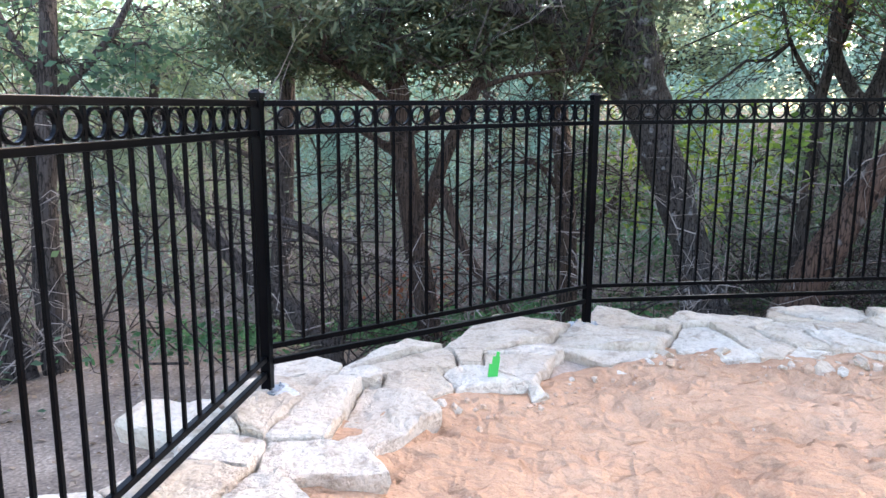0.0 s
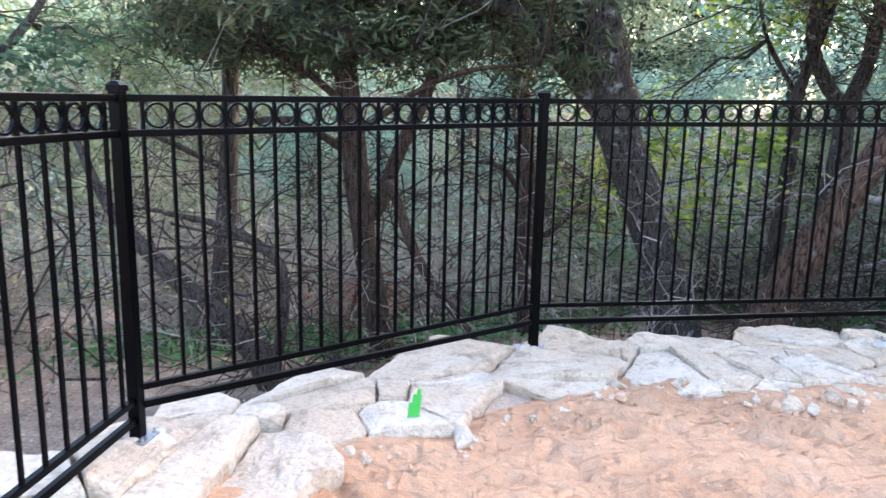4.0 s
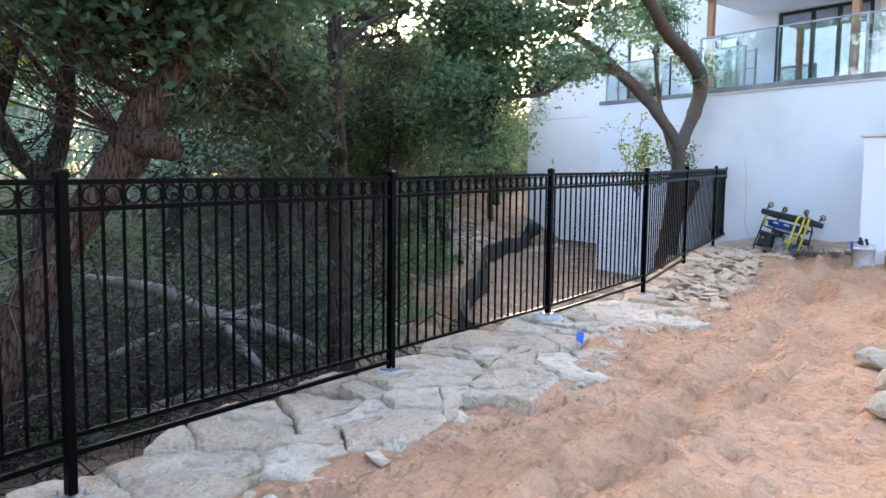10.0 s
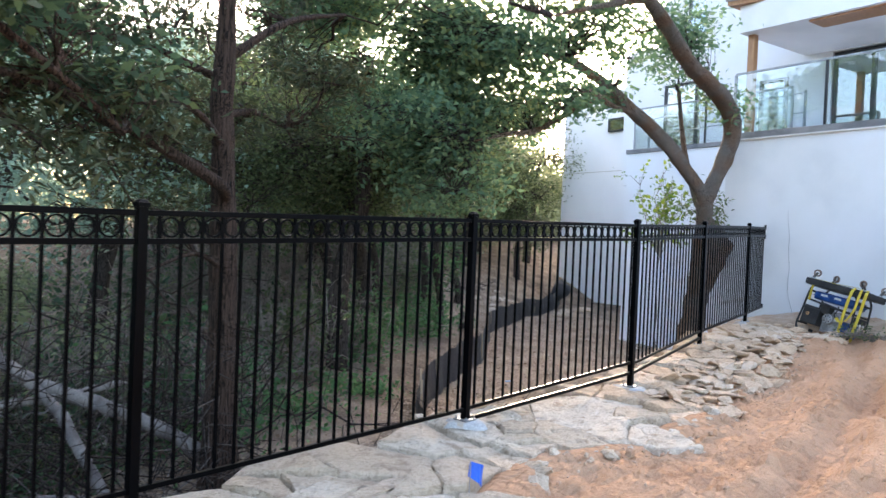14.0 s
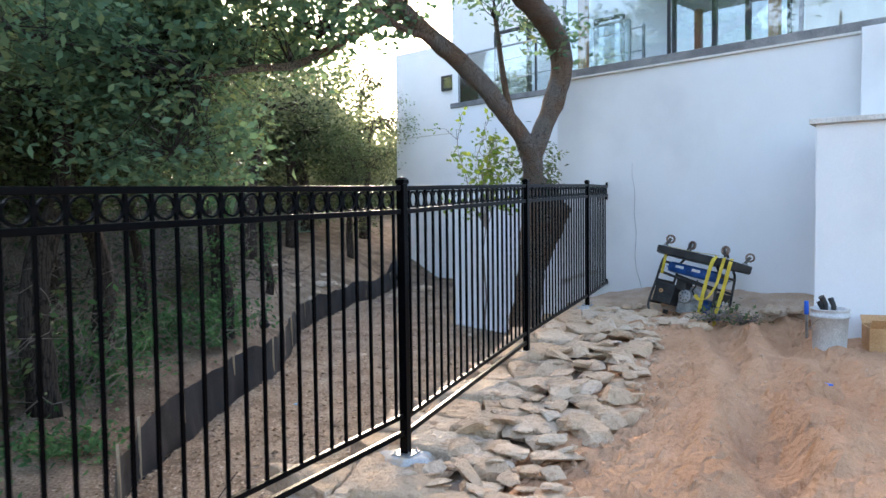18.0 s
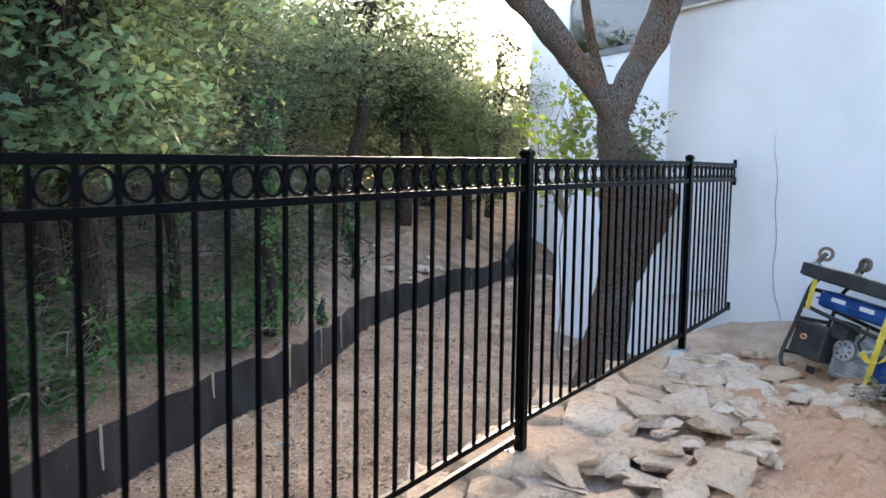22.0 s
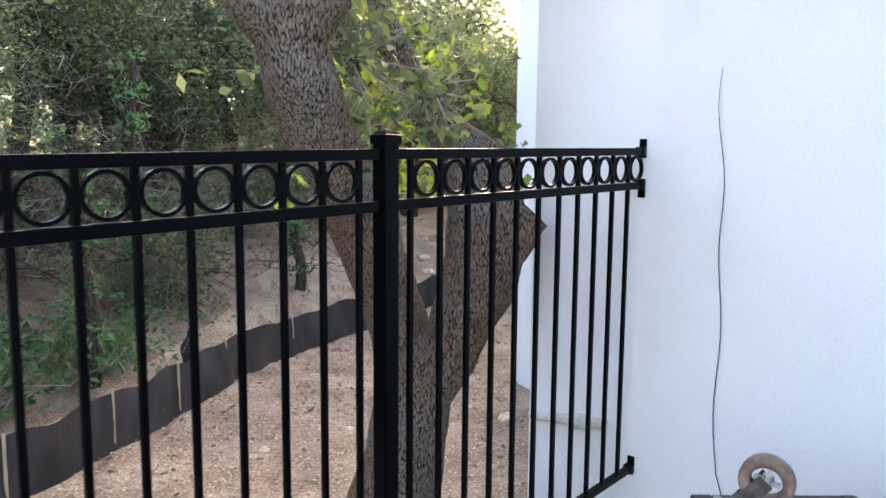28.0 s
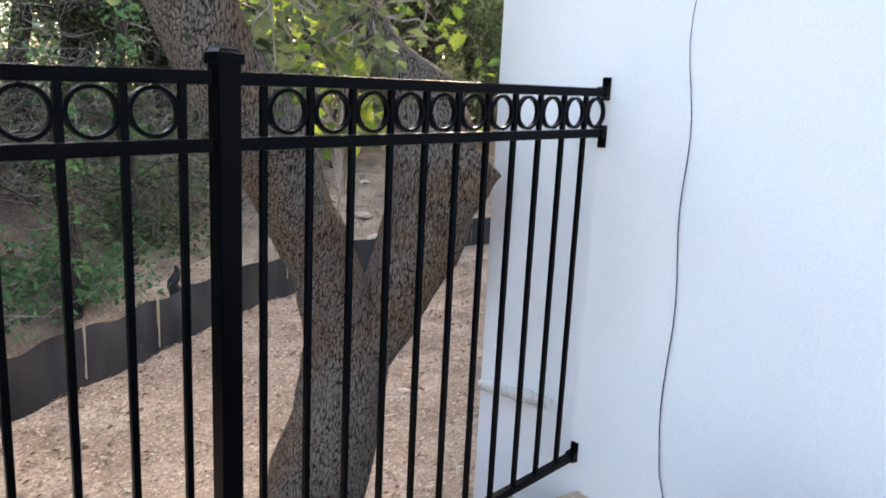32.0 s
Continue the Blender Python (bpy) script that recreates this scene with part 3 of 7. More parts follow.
def stone_z(x):
    return float(np.interp(x, [-0.6, 1.25, 3.65, 6.06, 8.46, 10.87, 13.24, 15.59, 16.9], [0.135, 0.02, 0.025, 0.17, 0.245, 0.235, 0.39, 0.5, 0.46]))


def sand_z(x, y=0.0):
    return -0.10 + 0.034 * min(x, 17.5)


def beyond(x, y):
    """How far a place lies outside the fence."""
    d = y - fence_y(x)
    if x < -0.5:
        d = math.hypot(-0.5 - x, max(0.0, y - 2.8)) if y > -30 else 0
    return d


SILT = [(10.3, 7.6), (10.7, 8.25), (11.3, 8.95), (12.3, 9.7), (13.6, 10.5), (14.85, 11.2), (15.75, 11.95), (16.5, 12.6), (17.25, 13.25), (18.5, 14.35), (20.3, 15.4), (23.0, 16.65), (25.4, 17.75), (26.8, 18.6)]


def ground_z(x, y):
    """The low ground outside the fence: a leaf-strewn flat towards the building, a hollow under the trees, then a rising bank."""
    d = max(0.0, beyond(x, y))
    w = 1 / (1 + math.exp((x - 7.5) / 1.2))          # 1 under the trees, 0 towards the building
    z = -0.58 * (1 - w) - 0.72 * w
    z -= (1 - w) * 0.2 * min(1.0, max(0.0, (d - 0.5) / 3.0))
    z -= w * 1.3 * (1 - math.exp(-((d / 7.0) ** 2))) * math.exp(-((d / 22.0) ** 2))
    up = max(0.0, 0.8 * (y - float(np.interp(x, [p[0] for p in SILT], [p[1] for p in SILT]))) - 0.3)       # how far up the bank
    z += (1 - w) * 2.6 * (1 - math.exp(-up * float(np.interp(x, (10, 13, 17, 21, 27), (0.10, 0.26, 0.34, 0.5, 0.75))) / 2.6)) + w * 0.16 * max(0.0, d - 15)
    z = z if z < 3.0 else 3.0 + 2.0 * (1 - math.exp(-(z - 3.0) / 6.0))
    z += 0.10 * noise.noise((x * 0.5, y * 0.5, 0.3)) + 0.05 * noise.noise((x * 1.7, y * 1.7, 4.0))
    return z


# ---------------------------------------------------------------- ground
def grid_sheet(xs, ys, zfun):
    V = [(x, y, zfun(x, y)) for y in ys for x in xs]
    n = len(xs)
    F = [(j * n + i, j * n + i + 1, (j + 1) * n + i + 1, (j + 1) * n + i) for j in range(len(ys) - 1) for i in range(n - 1)]
    return V, F


def spaced(a, b, near_a, near_b, fine, coarse):
    out, x = [], a
    while x < b:
        out.append(x)
        x += fine if near_a <= x <= near_b else coarse * (1 + min(abs(x - near_a), abs(x - near_b)) * 0.05)
    return out + [b]


structure("ground", grid_sheet(spaced(-300, 330, -8, 30, 0.3, 1.5), spaced(-300, 340, 1.5, 26, 0.3, 1.5),
                               lambda x, y: ground_z(x, y) if y > -2 or x < -1 else -0.7), M_LITTER,
          "brown forest floor covered with leaf litter", "ground", True)



def soil_sheet():
    """The bare trodden strip between the wall and the silt fence, a little above the ground."""
    xs = [8.8 + 0.25 * i for i in range(74)]
    V = []
    for x in xs:
        far_y = float(np.interp(x, (8.8, 10.7, 12.2, 15.6, 17.6, 19.5, 23.0, 27.3), (6.6, 8.2, 9.7, 12.9, 15.2, 18.0, 20.5, 22.5)))
        near_y = fence_y(min(x, 16.9)) + 0.2
        for j in range(25):
            y = near_y + (far_y - near_y) * j / 24
            V.append((x, y, ground_z(x, y) + 0.006 + 0.02 * noise.noise((x * 3, y * 3, 2.0)) ** 2))
    F = [(i * 25 + j, (i + 1) * 25 + j, (i + 1) * 25 + j + 1, i * 25 + j + 1) for i in range(73) for j in range(24)]
    return V, F


structure("ground_soil", soil_sheet(), M_CHIPS, "bare tan soil scattered with wood chips", "ground", True)

TRACKS = [((16.2, 5.3), (11.5, 3.6), (9.0, 1.5)), ((15.9, 4.6), (11.0, 2.6), (8.2, 0.2)), ((15.0, 4.3), (9.5, 3.4), (4.5, 2.9))]


def track_dip(x, y):
    dip = 0.0
    for tr in TRACKS:
        for (ax, ay), (bx, by) in zip(tr, tr[1:]):
            ux, uy = bx - ax, by - ay
            L = math.hypot(ux, uy)
            t = ((x - ax) * ux + (y - ay) * uy) / L / L
            if -0.02 < t < 1.02:
                d = abs((x - ax) * uy - (y - ay) * ux) / L
                d += 0.12 * noise.noise((x * 0.8, y * 0.8, 7))
                dip += -0.060 * math.exp(-((d / 0.11) ** 2)) + 0.040 * math.exp(-(((d - 0.25) / 0.09) ** 2))
    return dip


PRINTS = collections.defaultdict(list)      # footprints and scuffs by half-metre squares: x, y, heading, length, width, depth
pr = random.Random(31)
for _ in range(1500):
    px, pv = pr.uniform(0.2, 16.8), abs(pr.gauss(0, 1.6)) + 0.12
    q = (px, edge_y(px) - pv, pr.gauss(0.25, 0.7), pr.uniform(0.06, 0.15), pr.uniform(0.035, 0.065), pr.uniform(0.012, 0.030))
    for cx in (-1, 0, 1):
        for cy in (-1, 0, 1):
            PRINTS[(int(q[0] * 2 + cx), int(q[1] * 2 + cy))].append(q)


def print_dip(x, y):
    z = 0.0
    for px, py, a, l, w, d in PRINTS[(int(x * 2), int(y * 2))]:
        u, v = (x - px) * math.cos(a) + (y - py) * math.sin(a), (y - py) * math.cos(a) - (x - px) * math.sin(a)
        r = (u / l) ** 2 + (v / w) ** 2
        if r < 5:
            z += d * (-math.exp(-(r ** 1.6)) + 0.55 * math.exp(-(((r ** 0.5) - 1.45) / 0.32) ** 2))
    return z


def sand_relief(x, y):
    wx, wy = x + 0.25 * noise.noise((x * 1.1, y * 1.1, 5.0)), y + 0.25 * noise.noise((x * 1.1, y * 1.1, 6.0))
    z = sand_z(x) + 0.03 * noise.noise((x * 0.7, y * 0.7, 2.0)) + 0.02 * noise.noise((x * 2.3, y * 2.3, 9.0))
    z += 0.022 * (0.4 - abs(noise.noise((wx * 1.6, wy * 4.4, 1.0)))) + 0.02 * (0.4 - abs(noise.noise((wx * 3.4 + wy * 2, wy * 8.0, 3.0))))
    z += 0.012 * noise.noise((x * 9.5, y * 10, 3.0))
    d = max(0.0, edge_y(max(x, 0.0)) - y)
    z -= max(0.0, sand_z(x) - stone_z(x) + 0.06) * math.exp(-((d / 0.9) ** 2)) if x > 0.3 else 0.0
    z += max(0.0, stone_z(x) - 0.09 - sand_z(x)) * math.exp(-((d / 0.9) ** 2)) if x < 10.5 else 0.0
    return z + track_dip(x, y) + print_dip(x, y)


def sand_sheet():
    xs = [-0.45 + 0.042 * i for i in range(420)]
    rows = [0.0]
    while rows[-1] < 11:
        rows.append(rows[-1] + (0.042 if rows[-1] < 3.9 else 0.4))
    V = []
    for v in rows:
        for x in xs:
            y = edge_y(max(x, 0.0)) + 0.35 - v
            z = sand_relief(x, y)
            z -= 0.5 * max(0.0, 0.2 - v) - 0.02 * math.exp(-((v - 0.34) / 0.12) ** 2)
            V.append((x, y, z))
    n = len(xs)
    F = [(j * n + i, (j + 1) * n + i, (j + 1) * n + i + 1, j * n + i + 1) for j in range(len(rows) - 1) for i in range(n - 1)]
    return V, F


structure("sand_yard", sand_sheet(), M_SAND, "reddish tan raked sand with tyre tracks and footprints", "sand", True)
slab = box(18.2, 12.0, 1.0, (8.4, -4.5, 0))
structure("sand_fill", ([(x, y, z - 0.95 + 0.034 * x) for x, y, z in slab[0]], slab[1]), M_SAND, "compacted tan sand under the yard", "sand")


# ---------------------------------------------------------------- stone wall under the fence
def outline():
    """The band of stones in plan: outside the fence, then back along the sand."""
    outer = []
    for i, p in enumerate(FENCE):
        a = Vector(FENCE[max(i - 1, 0)])
        b = Vector(FENCE[min(i + 1, len(FENCE) - 1)])
        t = (b - a).normalized()
        outer.append((p[0] - t.y * 0.30, p[1] + t.x * 0.30))
    return outer + EDGE[::-1]


BAND = outline()


def inside(p, poly):
    c, j = False, len(poly) - 1
    for i in range(len(poly)):
        (xi, yi), (xj, yj) = poly[i], poly[j]
        if (yi > p[1]) != (yj > p[1]) and p[0] < (xj - xi) * (p[1] - yi) / (yj - yi) + xi:
            c = not c
        j = i
    return c


def wall_body():
    outer, inner = BAND[:len(FENCE)], EDGE
    m = 60
    def along(poly, t):
        d = [0.0]
        for a, b in zip(poly, poly[1:]):
            d.append(d[-1] + math.dist(a, b))
        t *= d[-1]
        return (np.interp(t, d, [p[0] for p in poly]), np.interp(t, d, [p[1] for p in poly]))
    V, F = [], []
    for i in range(m + 1):
        o, q = along(outer, i / m), along(inner, i / m)
        for (x, y), dz in ((o, -1.3), (o, -0.05), (((o[0] + q[0]) / 2, (o[1] + q[1]) / 2), -0.06), (q, -0.12), (q, -0.6)):
            V.append((x, y, stone_z(x) + dz - (0.03 if dz > -0.1 else 0)))
    for i in range(m):
        for k in range(4):
            F.append((i * 5 + k, i * 5 + k + 1, (i + 1) * 5 + k + 1, (i + 1) * 5 + k))
    return V, F


retaining_wall = structure("retaining_wall", wall_body(), M_BED, "dry-laid limestone retaining wall topped with pale flagstones", "wall")


def stone_cell(p, others, reach):
    """The share of the ground round a seed (x, y, size) among its neighbours, cut by straight joints."""
    poly = [(p[0] + reach * math.cos(a), p[1] + reach * math.sin(a)) for a in np.linspace(0, 2 * math.pi, 11)[:-1] + p[2] * 9]
    for q in others:
        nx, ny = q[0] - p[0], q[1] - p[1]
        f = 0.5 + (p[2] ** 2 - q[2] ** 2) / (2 * (nx * nx + ny * ny))
        mx, my = p[0] + nx * f, p[1] + ny * f
        out = []
        for i, a in enumerate(poly):
            b = poly[(i + 1) % len(poly)]
            da, db = (a[0] - mx) * nx + (a[1] - my) * ny, (b[0] - mx) * nx + (b[1] - my) * ny
            if da <= 0:
                out.append(a)
            if da * db < 0:
                t = da / (da - db)
                out.append((a[0] + (b[0] - a[0]) * t, a[1] + (b[1] - a[1]) * t))
        poly = out
        if len(poly) < 3:
            return poly
    return poly


def stone_geo(poly, thick, gap, bulge, rng):
    """A broken flat stone over an outline round the origin: uneven top, chipped rim."""
    pts = []
    for i, a in enumerate(poly):
        b = poly[(i + 1) % len(poly)]
        n = max(1, int(math.dist(a, b) / 0.05))
        for k in range(n):
            t = k / n
            pts.append((a[0] + (b[0] - a[0]) * t, a[1] + (b[1] - a[1]) * t))
    n = len(pts)
    ph = rng.random() * 50
    tx, ty = rng.gauss(0, 0.02), rng.gauss(0, 0.02)
    def top(x, y):
        s = 2.4 * noise.noise((x * 2.2 + ph, y * 2.2, 3.0)) + 0.9 * noise.noise((x * 6 + ph, y * 6, 5.0))
        k = math.floor(s)
        step = (k + max(0.0, min(1.0, (s - k - 0.8) / 0.2))) * bulge
        chips = 0.5 * abs(noise.noise((x * 14 + ph, y * 14, 7.0))) + 0.35 * noise.noise((x * 7 + ph, y * 7, 4.0)) + 0.25 * noise.noise((x * 27 + ph, y * 27, 2.0))
        return step + bulge * chips + tx * x + ty * y
    def ring(shrink, z, wob, zt):
        out = []
        for x, y in pts:
            r = math.hypot(x, y) or 1
            w = wob * (1.2 * noise.noise((x * 8 + ph, y * 8, z * 5)) + noise.noise((x * 21 + ph, y * 21, z * 5)))
            f = max(0.1, (r - gap - shrink + w) / r)
            out.append((x * f, y * f, z + zt * top(x * f, y * f)))
        return out
    chip = 0.004 + 0.010 * rng.random()
    rings = [ring(0.015, -thick, 0.02, 0), ring(-0.004, -thick * 0.4, 0.022, 0), ring(0.0, -chip * 1.2, 0.016, 0.7), ring(chip, 0.0, 0.014, 1.0)]
    for f in (0.9, 0.8, 0.68, 0.56, 0.44, 0.3, 0.15):
        rings.append([(x * f, y * f, 0.004 + top(x * f, y * f)) for x, y in pts])
    V = [p for r in rings for p in r] + [(0, 0, 0.004 + top(0, 0))]
    F = []
    for j in range(len(rings) - 1):
        for i in range(n):
            a, b = j * n + i, j * n + (i + 1) % n
            F.append((a, b, b + n, a + n))
    last = (len(rings) - 1) * n
    F += [(last + i, last + (i + 1) % n, len(V) - 1) for i in range(n)]
    return V, F


# ---------------------------------------------------------------- fence
def fence_post(x, y, top, foot, turn, label):
    h = top - foot
    t = thing("fence_post", label, "fence post", (x, y, foot), "fence posts", turn=turn)
    part("shaft", box(0.049, 0.049, h - 0.03, (0, 0, (h - 0.03) / 2 + 0.004), 0.004), M_BLACK, t)
    cap = lathe([(0.0, h + 0.002), (0.019, h), (0.029, h - 0.006), (0.035, h - 0.012), (0.0405, h - 0.014), (0.0405, h - 0.036), (0.0, h - 0.036)], 4)
    part("cap", moved(cap, Matrix.Rotation(math.pi / 4, 4, "Z")), M_BLACK, t, "pressed black cap")
    plate = part("base_plate", box(0.12, 0.12, 0.010, (0, 0, 0.006), 0.002), M_STEEL, t, "steel base plate with bolts")
    for i in (-1, 1):
        for j in (-1, 1):
            part("bolt", BOLT, M_STEEL, plate, m=pose(i * 0.045, j * 0.045, 0.011))
    return t


BOLT = mesh_of("bolt", lathe([(0.0, 0.0), (0.009, 0.0), (0.009, 0.008), (0.004, 0.009), (0.004, 0.02), (0, 0.02)], 6), M_STEEL)
PICKET = mesh_of("picket", box(0.0138, 0.0138, 1.295, (0, 0, -0.6475)), M_BLACK)


def ring_geo(r, w, d, sides=22):
    V, F = [], []
    for k in range(sides):
        a = 2 * math.pi * k / sides
        c, s = math.cos(a), math.sin(a)
        for rr, y in ((r, -d / 2), (r, d / 2), (r - w, d / 2), (r - w, -d / 2)):
            V.append((rr * c, y, rr * s))
    for k in range(sides):
        for j in range(4):
            a, b = k * 4 + j, k * 4 + (j + 1) % 4
            n = ((k + 1) % sides) * 4
            F.append((a, b, n + (j + 1) % 4, n + j))
    return V, F


RING = mesh_of("ring", ring_geo(0.050, 0.0085, 0.0138), M_BLACK)


def fence_panel(a, b, pickets, low_rail, label, feet=((1.298, 1.385), (1.298, 1.385))):
    """A panel from one post's middle to the next, racked to the slope; a, b: x, y and the top rail's height.
    feet: how far the bottom rail and the lower rail hang under the top rail, at both ends."""
    dx, dy = b[0] - a[0], b[1] - a[1]
    L, turn = math.hypot(dx, dy), math.atan2(dy, dx)
    rake = (b[2] - a[2]) / L
    t = thing("metal_fence", label, "fence", (a[0], a[1], a[2] - 1.29), "fence panels", turn=turn)
    start, end = a[3], L - b[3]
    mid, ln = (start + end) / 2, end - start
    def rail(name, drop, drop_b, h, w):
        lean = math.atan(rake - (drop_b - drop) / L)
        g = moved(box(ln / math.cos(lean), w, h, (0, 0, 0), 0.003), pose(mid, 0, 1.29 - (drop + drop_b) / 2 + rake * mid, 0, -math.degrees(lean), 0))
        part(name, g, M_BLACK, t)
    rail("top_rail", 0.0, 0.0, 0.028, 0.027)
    rail("middle_rail", 0.132, 0.132, 0.028, 0.027)
    rail("bottom_rail", feet[0][0], feet[1][0], 0.026, 0.027)
    if low_rail:
        rail("lower_rail", feet[0][1], feet[1][1], 0.030, 0.027)
    first = 0.089
    pitch = (L - 0.178) / (pickets - 1) if low_rail is not None else 0.1185
    for i in range(pickets):
        x = first + i * pitch
        part("picket", PICKET, M_BLACK, t, m=pose(x, 0, 1.29 + rake * x - 0.005) @ Matrix.Diagonal((1, 1, (feet[0][0] + (feet[1][0] - feet[0][0]) * x / L) / 1.298, 1)))
        if i < pickets - 1 or pickets <= 15:
            xr = x + pitch / 2
            part("ring", RING, M_BLACK, t, m=pose(xr, 0, 1.29 - 0.066 + rake * xr))
    return t


# how far the bottom and lower rails hang under the top rail at the ends of each panel
RAIL_FEET = [((1.298, 1.385), (1.19, 1.27)), ((1.14, 1.215), (1.24, 1.345)), ((1.24, 1.345), (1.25, 1.345)), ((1.245, 1.335), (1.285, 1.375)),
             ((1.287, 0), (1.335, 0)), ((1.33, 1.41), (1.30, 1.40)), ((1.317, 1.408), (1.285, 1.37)), ((1.293, 0), (1.293, 0))]
for i, (x, y, top, foot) in enumerate(POSTS):
    nxt, prv = POSTS[min(i + 1, len(POSTS) - 1)], POSTS[max(i - 1, 0)]
    turn = math.atan2(nxt[1] - prv[1], nxt[0] - prv[0])
    if i == 1:
        turn = math.atan2(POSTS[1][1] - POSTS[0][1], POSTS[1][0] - POSTS[0][0])
    if i == len(POSTS) - 1:
        turn = math.atan2(WALL_END[1] - y, WALL_END[0] - x)
    fence_post(x, y, top, foot, turn, "square black metal fence post on a bolted base plate")
for i in range(len(POSTS) - 1):
    p, q = POSTS[i], POSTS[i + 1]
    low = i not in (4, 7)
    feet = RAIL_FEET[i]
    fence_panel((p[0], p[1], p[2] - 0.062, 0.03), (q[0], q[1], q[2] - 0.062, 0.03), 21, low,
                "black metal fence panel with a row of rings over the pickets", feet)
p = POSTS[-1]
end_panel = fence_panel((p[0], p[1], p[2] - 0.062, 0.03), (WALL_END[0], WALL_END[1], WALL_END[2] - 0.055, 0.012), 11, None,
                        "short black fence panel with rings, bracketed to the white wall")
BRACKET = mesh_of("wall_bracket", join(box(0.008, 0.03, 0.075, (0, 0, 0.012), 0.002), box(0.03, 0.036, 0.036, (-0.016, 0, 0), 0.003)), M_BLACK)
end_len = math.hypot(WALL_END[0] - p[0], WALL_END[1] - p[1])
end_rake = (WALL_END[2] - 0.055 - (p[2] - 0.062)) / end_len
for drop, flip in ((0.0, 0), (0.132, 180), (1.298, 0)):
    part("wall_bracket", BRACKET, M_BLACK, end_panel, "black flanged wall bracket",
         m=pose(end_len - 0.008, 0, 1.29 - drop + end_rake * end_len, flip, 0, 0))
far_post = POSTS[0]
fence_panel((-0.80, -2.01, 1.47, 0.03), (far_post[0], far_post[1], far_post[2] - 0.062, 0.03), 21, True,
            "black metal fence panel with a row of rings over the pickets")
fence_post(-0.80, -2.01, 1.532, 0.16, 1.5, "square black metal fence post on a bolted base plate")


# ---------------------------------------------------------------- building
def bbox(k0, k1, s0, s1, z0, z1, bevel=0.0):
    """A box in the building's own directions: k into the wall, s along it."""
    return moved(box(k1 - k0, s1 - s0, z1 - z0, ((k0 + k1) / 2, (s0 + s1) / 2, (z0 + z1) / 2), bevel), BLD_M)


structure("wall_terrace", bbox(0, 6.5, -12, 0.80, -1.2, 3.47, 0.015), M_STUCCO, "tall white stucco terrace wall", "wall")
structure("wall_terrace_back", bbox(2.6, 12, 0.80, 5.25, -1.2, 3.80, 0.01), M_LITSTUCCO, "white stucco wall set back behind the tree", "wall")
structure("wall_far", bbox(10.7, 16, 4.0, 15.75, -1.2, 7.7, 0.01), M_LITSTUCCO, "tall white stucco house wall", "wall")
structure("wall_joint", bbox(10.685, 10.7, 4.6, 15.75, 4.47, 4.5), M_PALE, "thin control joint across the white wall", "trim")
structure("coping", bbox(-0.02, 0.5, -12, 0.82, 3.47, 3.58, 0.01), M_COPING, "dark grey flashing along the terrace edge", "trim")
structure("coping_trim", bbox(-0.035, 0.3, -12, 0.835, 3.445, 3.475, 0.006), M_PALE, "pale trim strip under the flashing", "trim")
structure("coping_back", bbox(2.57, 3.0, 0.80, 5.28, 3.80, 3.90, 0.01), M_COPING, "grey flashing along the set-back terrace edge", "trim")
structure("wall_house", join(bbox(4.5, 6.4, 1.35, 4.6, 3.4, 9.2), bbox(4.5, 6.4, -0.85, 1.35, 5.92, 9.2), bbox(4.5, 6.4, -12, -0.85, 3.4, 9.2),
                             bbox(5.6, 6.4, -0.85, 1.35, 3.4, 5.92)), M_STUCCO, "white stucco upper house wall", "wall")
structure("wall_house_back", bbox(6.0, 11, 4.6, 8.4, 3.4, 7.4), M_LITSTUCCO, "white stucco house wall further back", "wall")
structure("wall_upper", bbox(7.0, 11, 2.0, 7.8, 7.4, 10.6), M_STUCCO, "white stucco upper storey wall", "wall")
structure("wall_return", bbox(3.1, 4.5, -12.0, -1.5, 3.58, 6.1), mat("tan_wall", [(0.4, (0.50, 0.42, 0.33)), (0.6, (0.58, 0.49, 0.39))], 3, 60, 0.85, 0.3),
          "tan plastered wall at the terrace", "wall")


def overhang():
    t = thing("roof_overhang", "white roof overhang with dark fascia and cedar soffit boards", "roof", tuple(BLD_M @ Vector((3.0, 0, 6.3))))
    part("slab", bbox(2.0, 6.2, -12, 1.98, 5.95, 6.50, 0.01), M_STUCCO, t, in_world=True)
    part("soffit", bbox(2.1, 2.65, -11.9, 0.6, 5.915, 5.95, 0.004), M_WOOD, t, "reddish cedar soffit", in_world=True)
    edge = [(1.75, 2.15), (2.75, -1.1), (5.5, -12.0), (6.2, -12.0), (6.2, 2.15)]
    for nm, z0, z1, inset, material, text in (("upper_soffit", 6.50, 6.58, 0.04, M_WOOD, "reddish cedar boards"), ("fascia", 6.58, 6.72, 0.0, M_COPING, "dark grey metal fascia")):
        n = len(edge)
        V = [(k + inset, s - inset * 0.5, z) for z in (z0, z1) for k, s in edge]
        F = [tuple(range(n)), tuple(range(2 * n - 1, n - 1, -1))] + [(i, n + i, n + (i + 1) % n, (i + 1) % n) for i in range(n)]
        part(nm, moved((V, F), BLD_M), material, t, text, in_world=True)
    return t


overhang()


def timber_post(k, s, z0, z1):
    t = thing("terrace_post", "square reddish cedar post on the terrace", "post", tuple(BLD_M @ Vector((k, s, z0))), "terrace posts")
    part("post_shaft", bbox(k - 0.07, k + 0.07, s - 0.07, s + 0.07, z0, z1, 0.006), M_WOOD, t, in_world=True)
    part("post_foot", bbox(k - 0.09, k + 0.09, s - 0.09, s + 0.09, z0, z0 + 0.06, 0.006), M_DARKFRAME, t, in_world=True)


timber_post(2.3, 1.85, 3.47, 5.95)
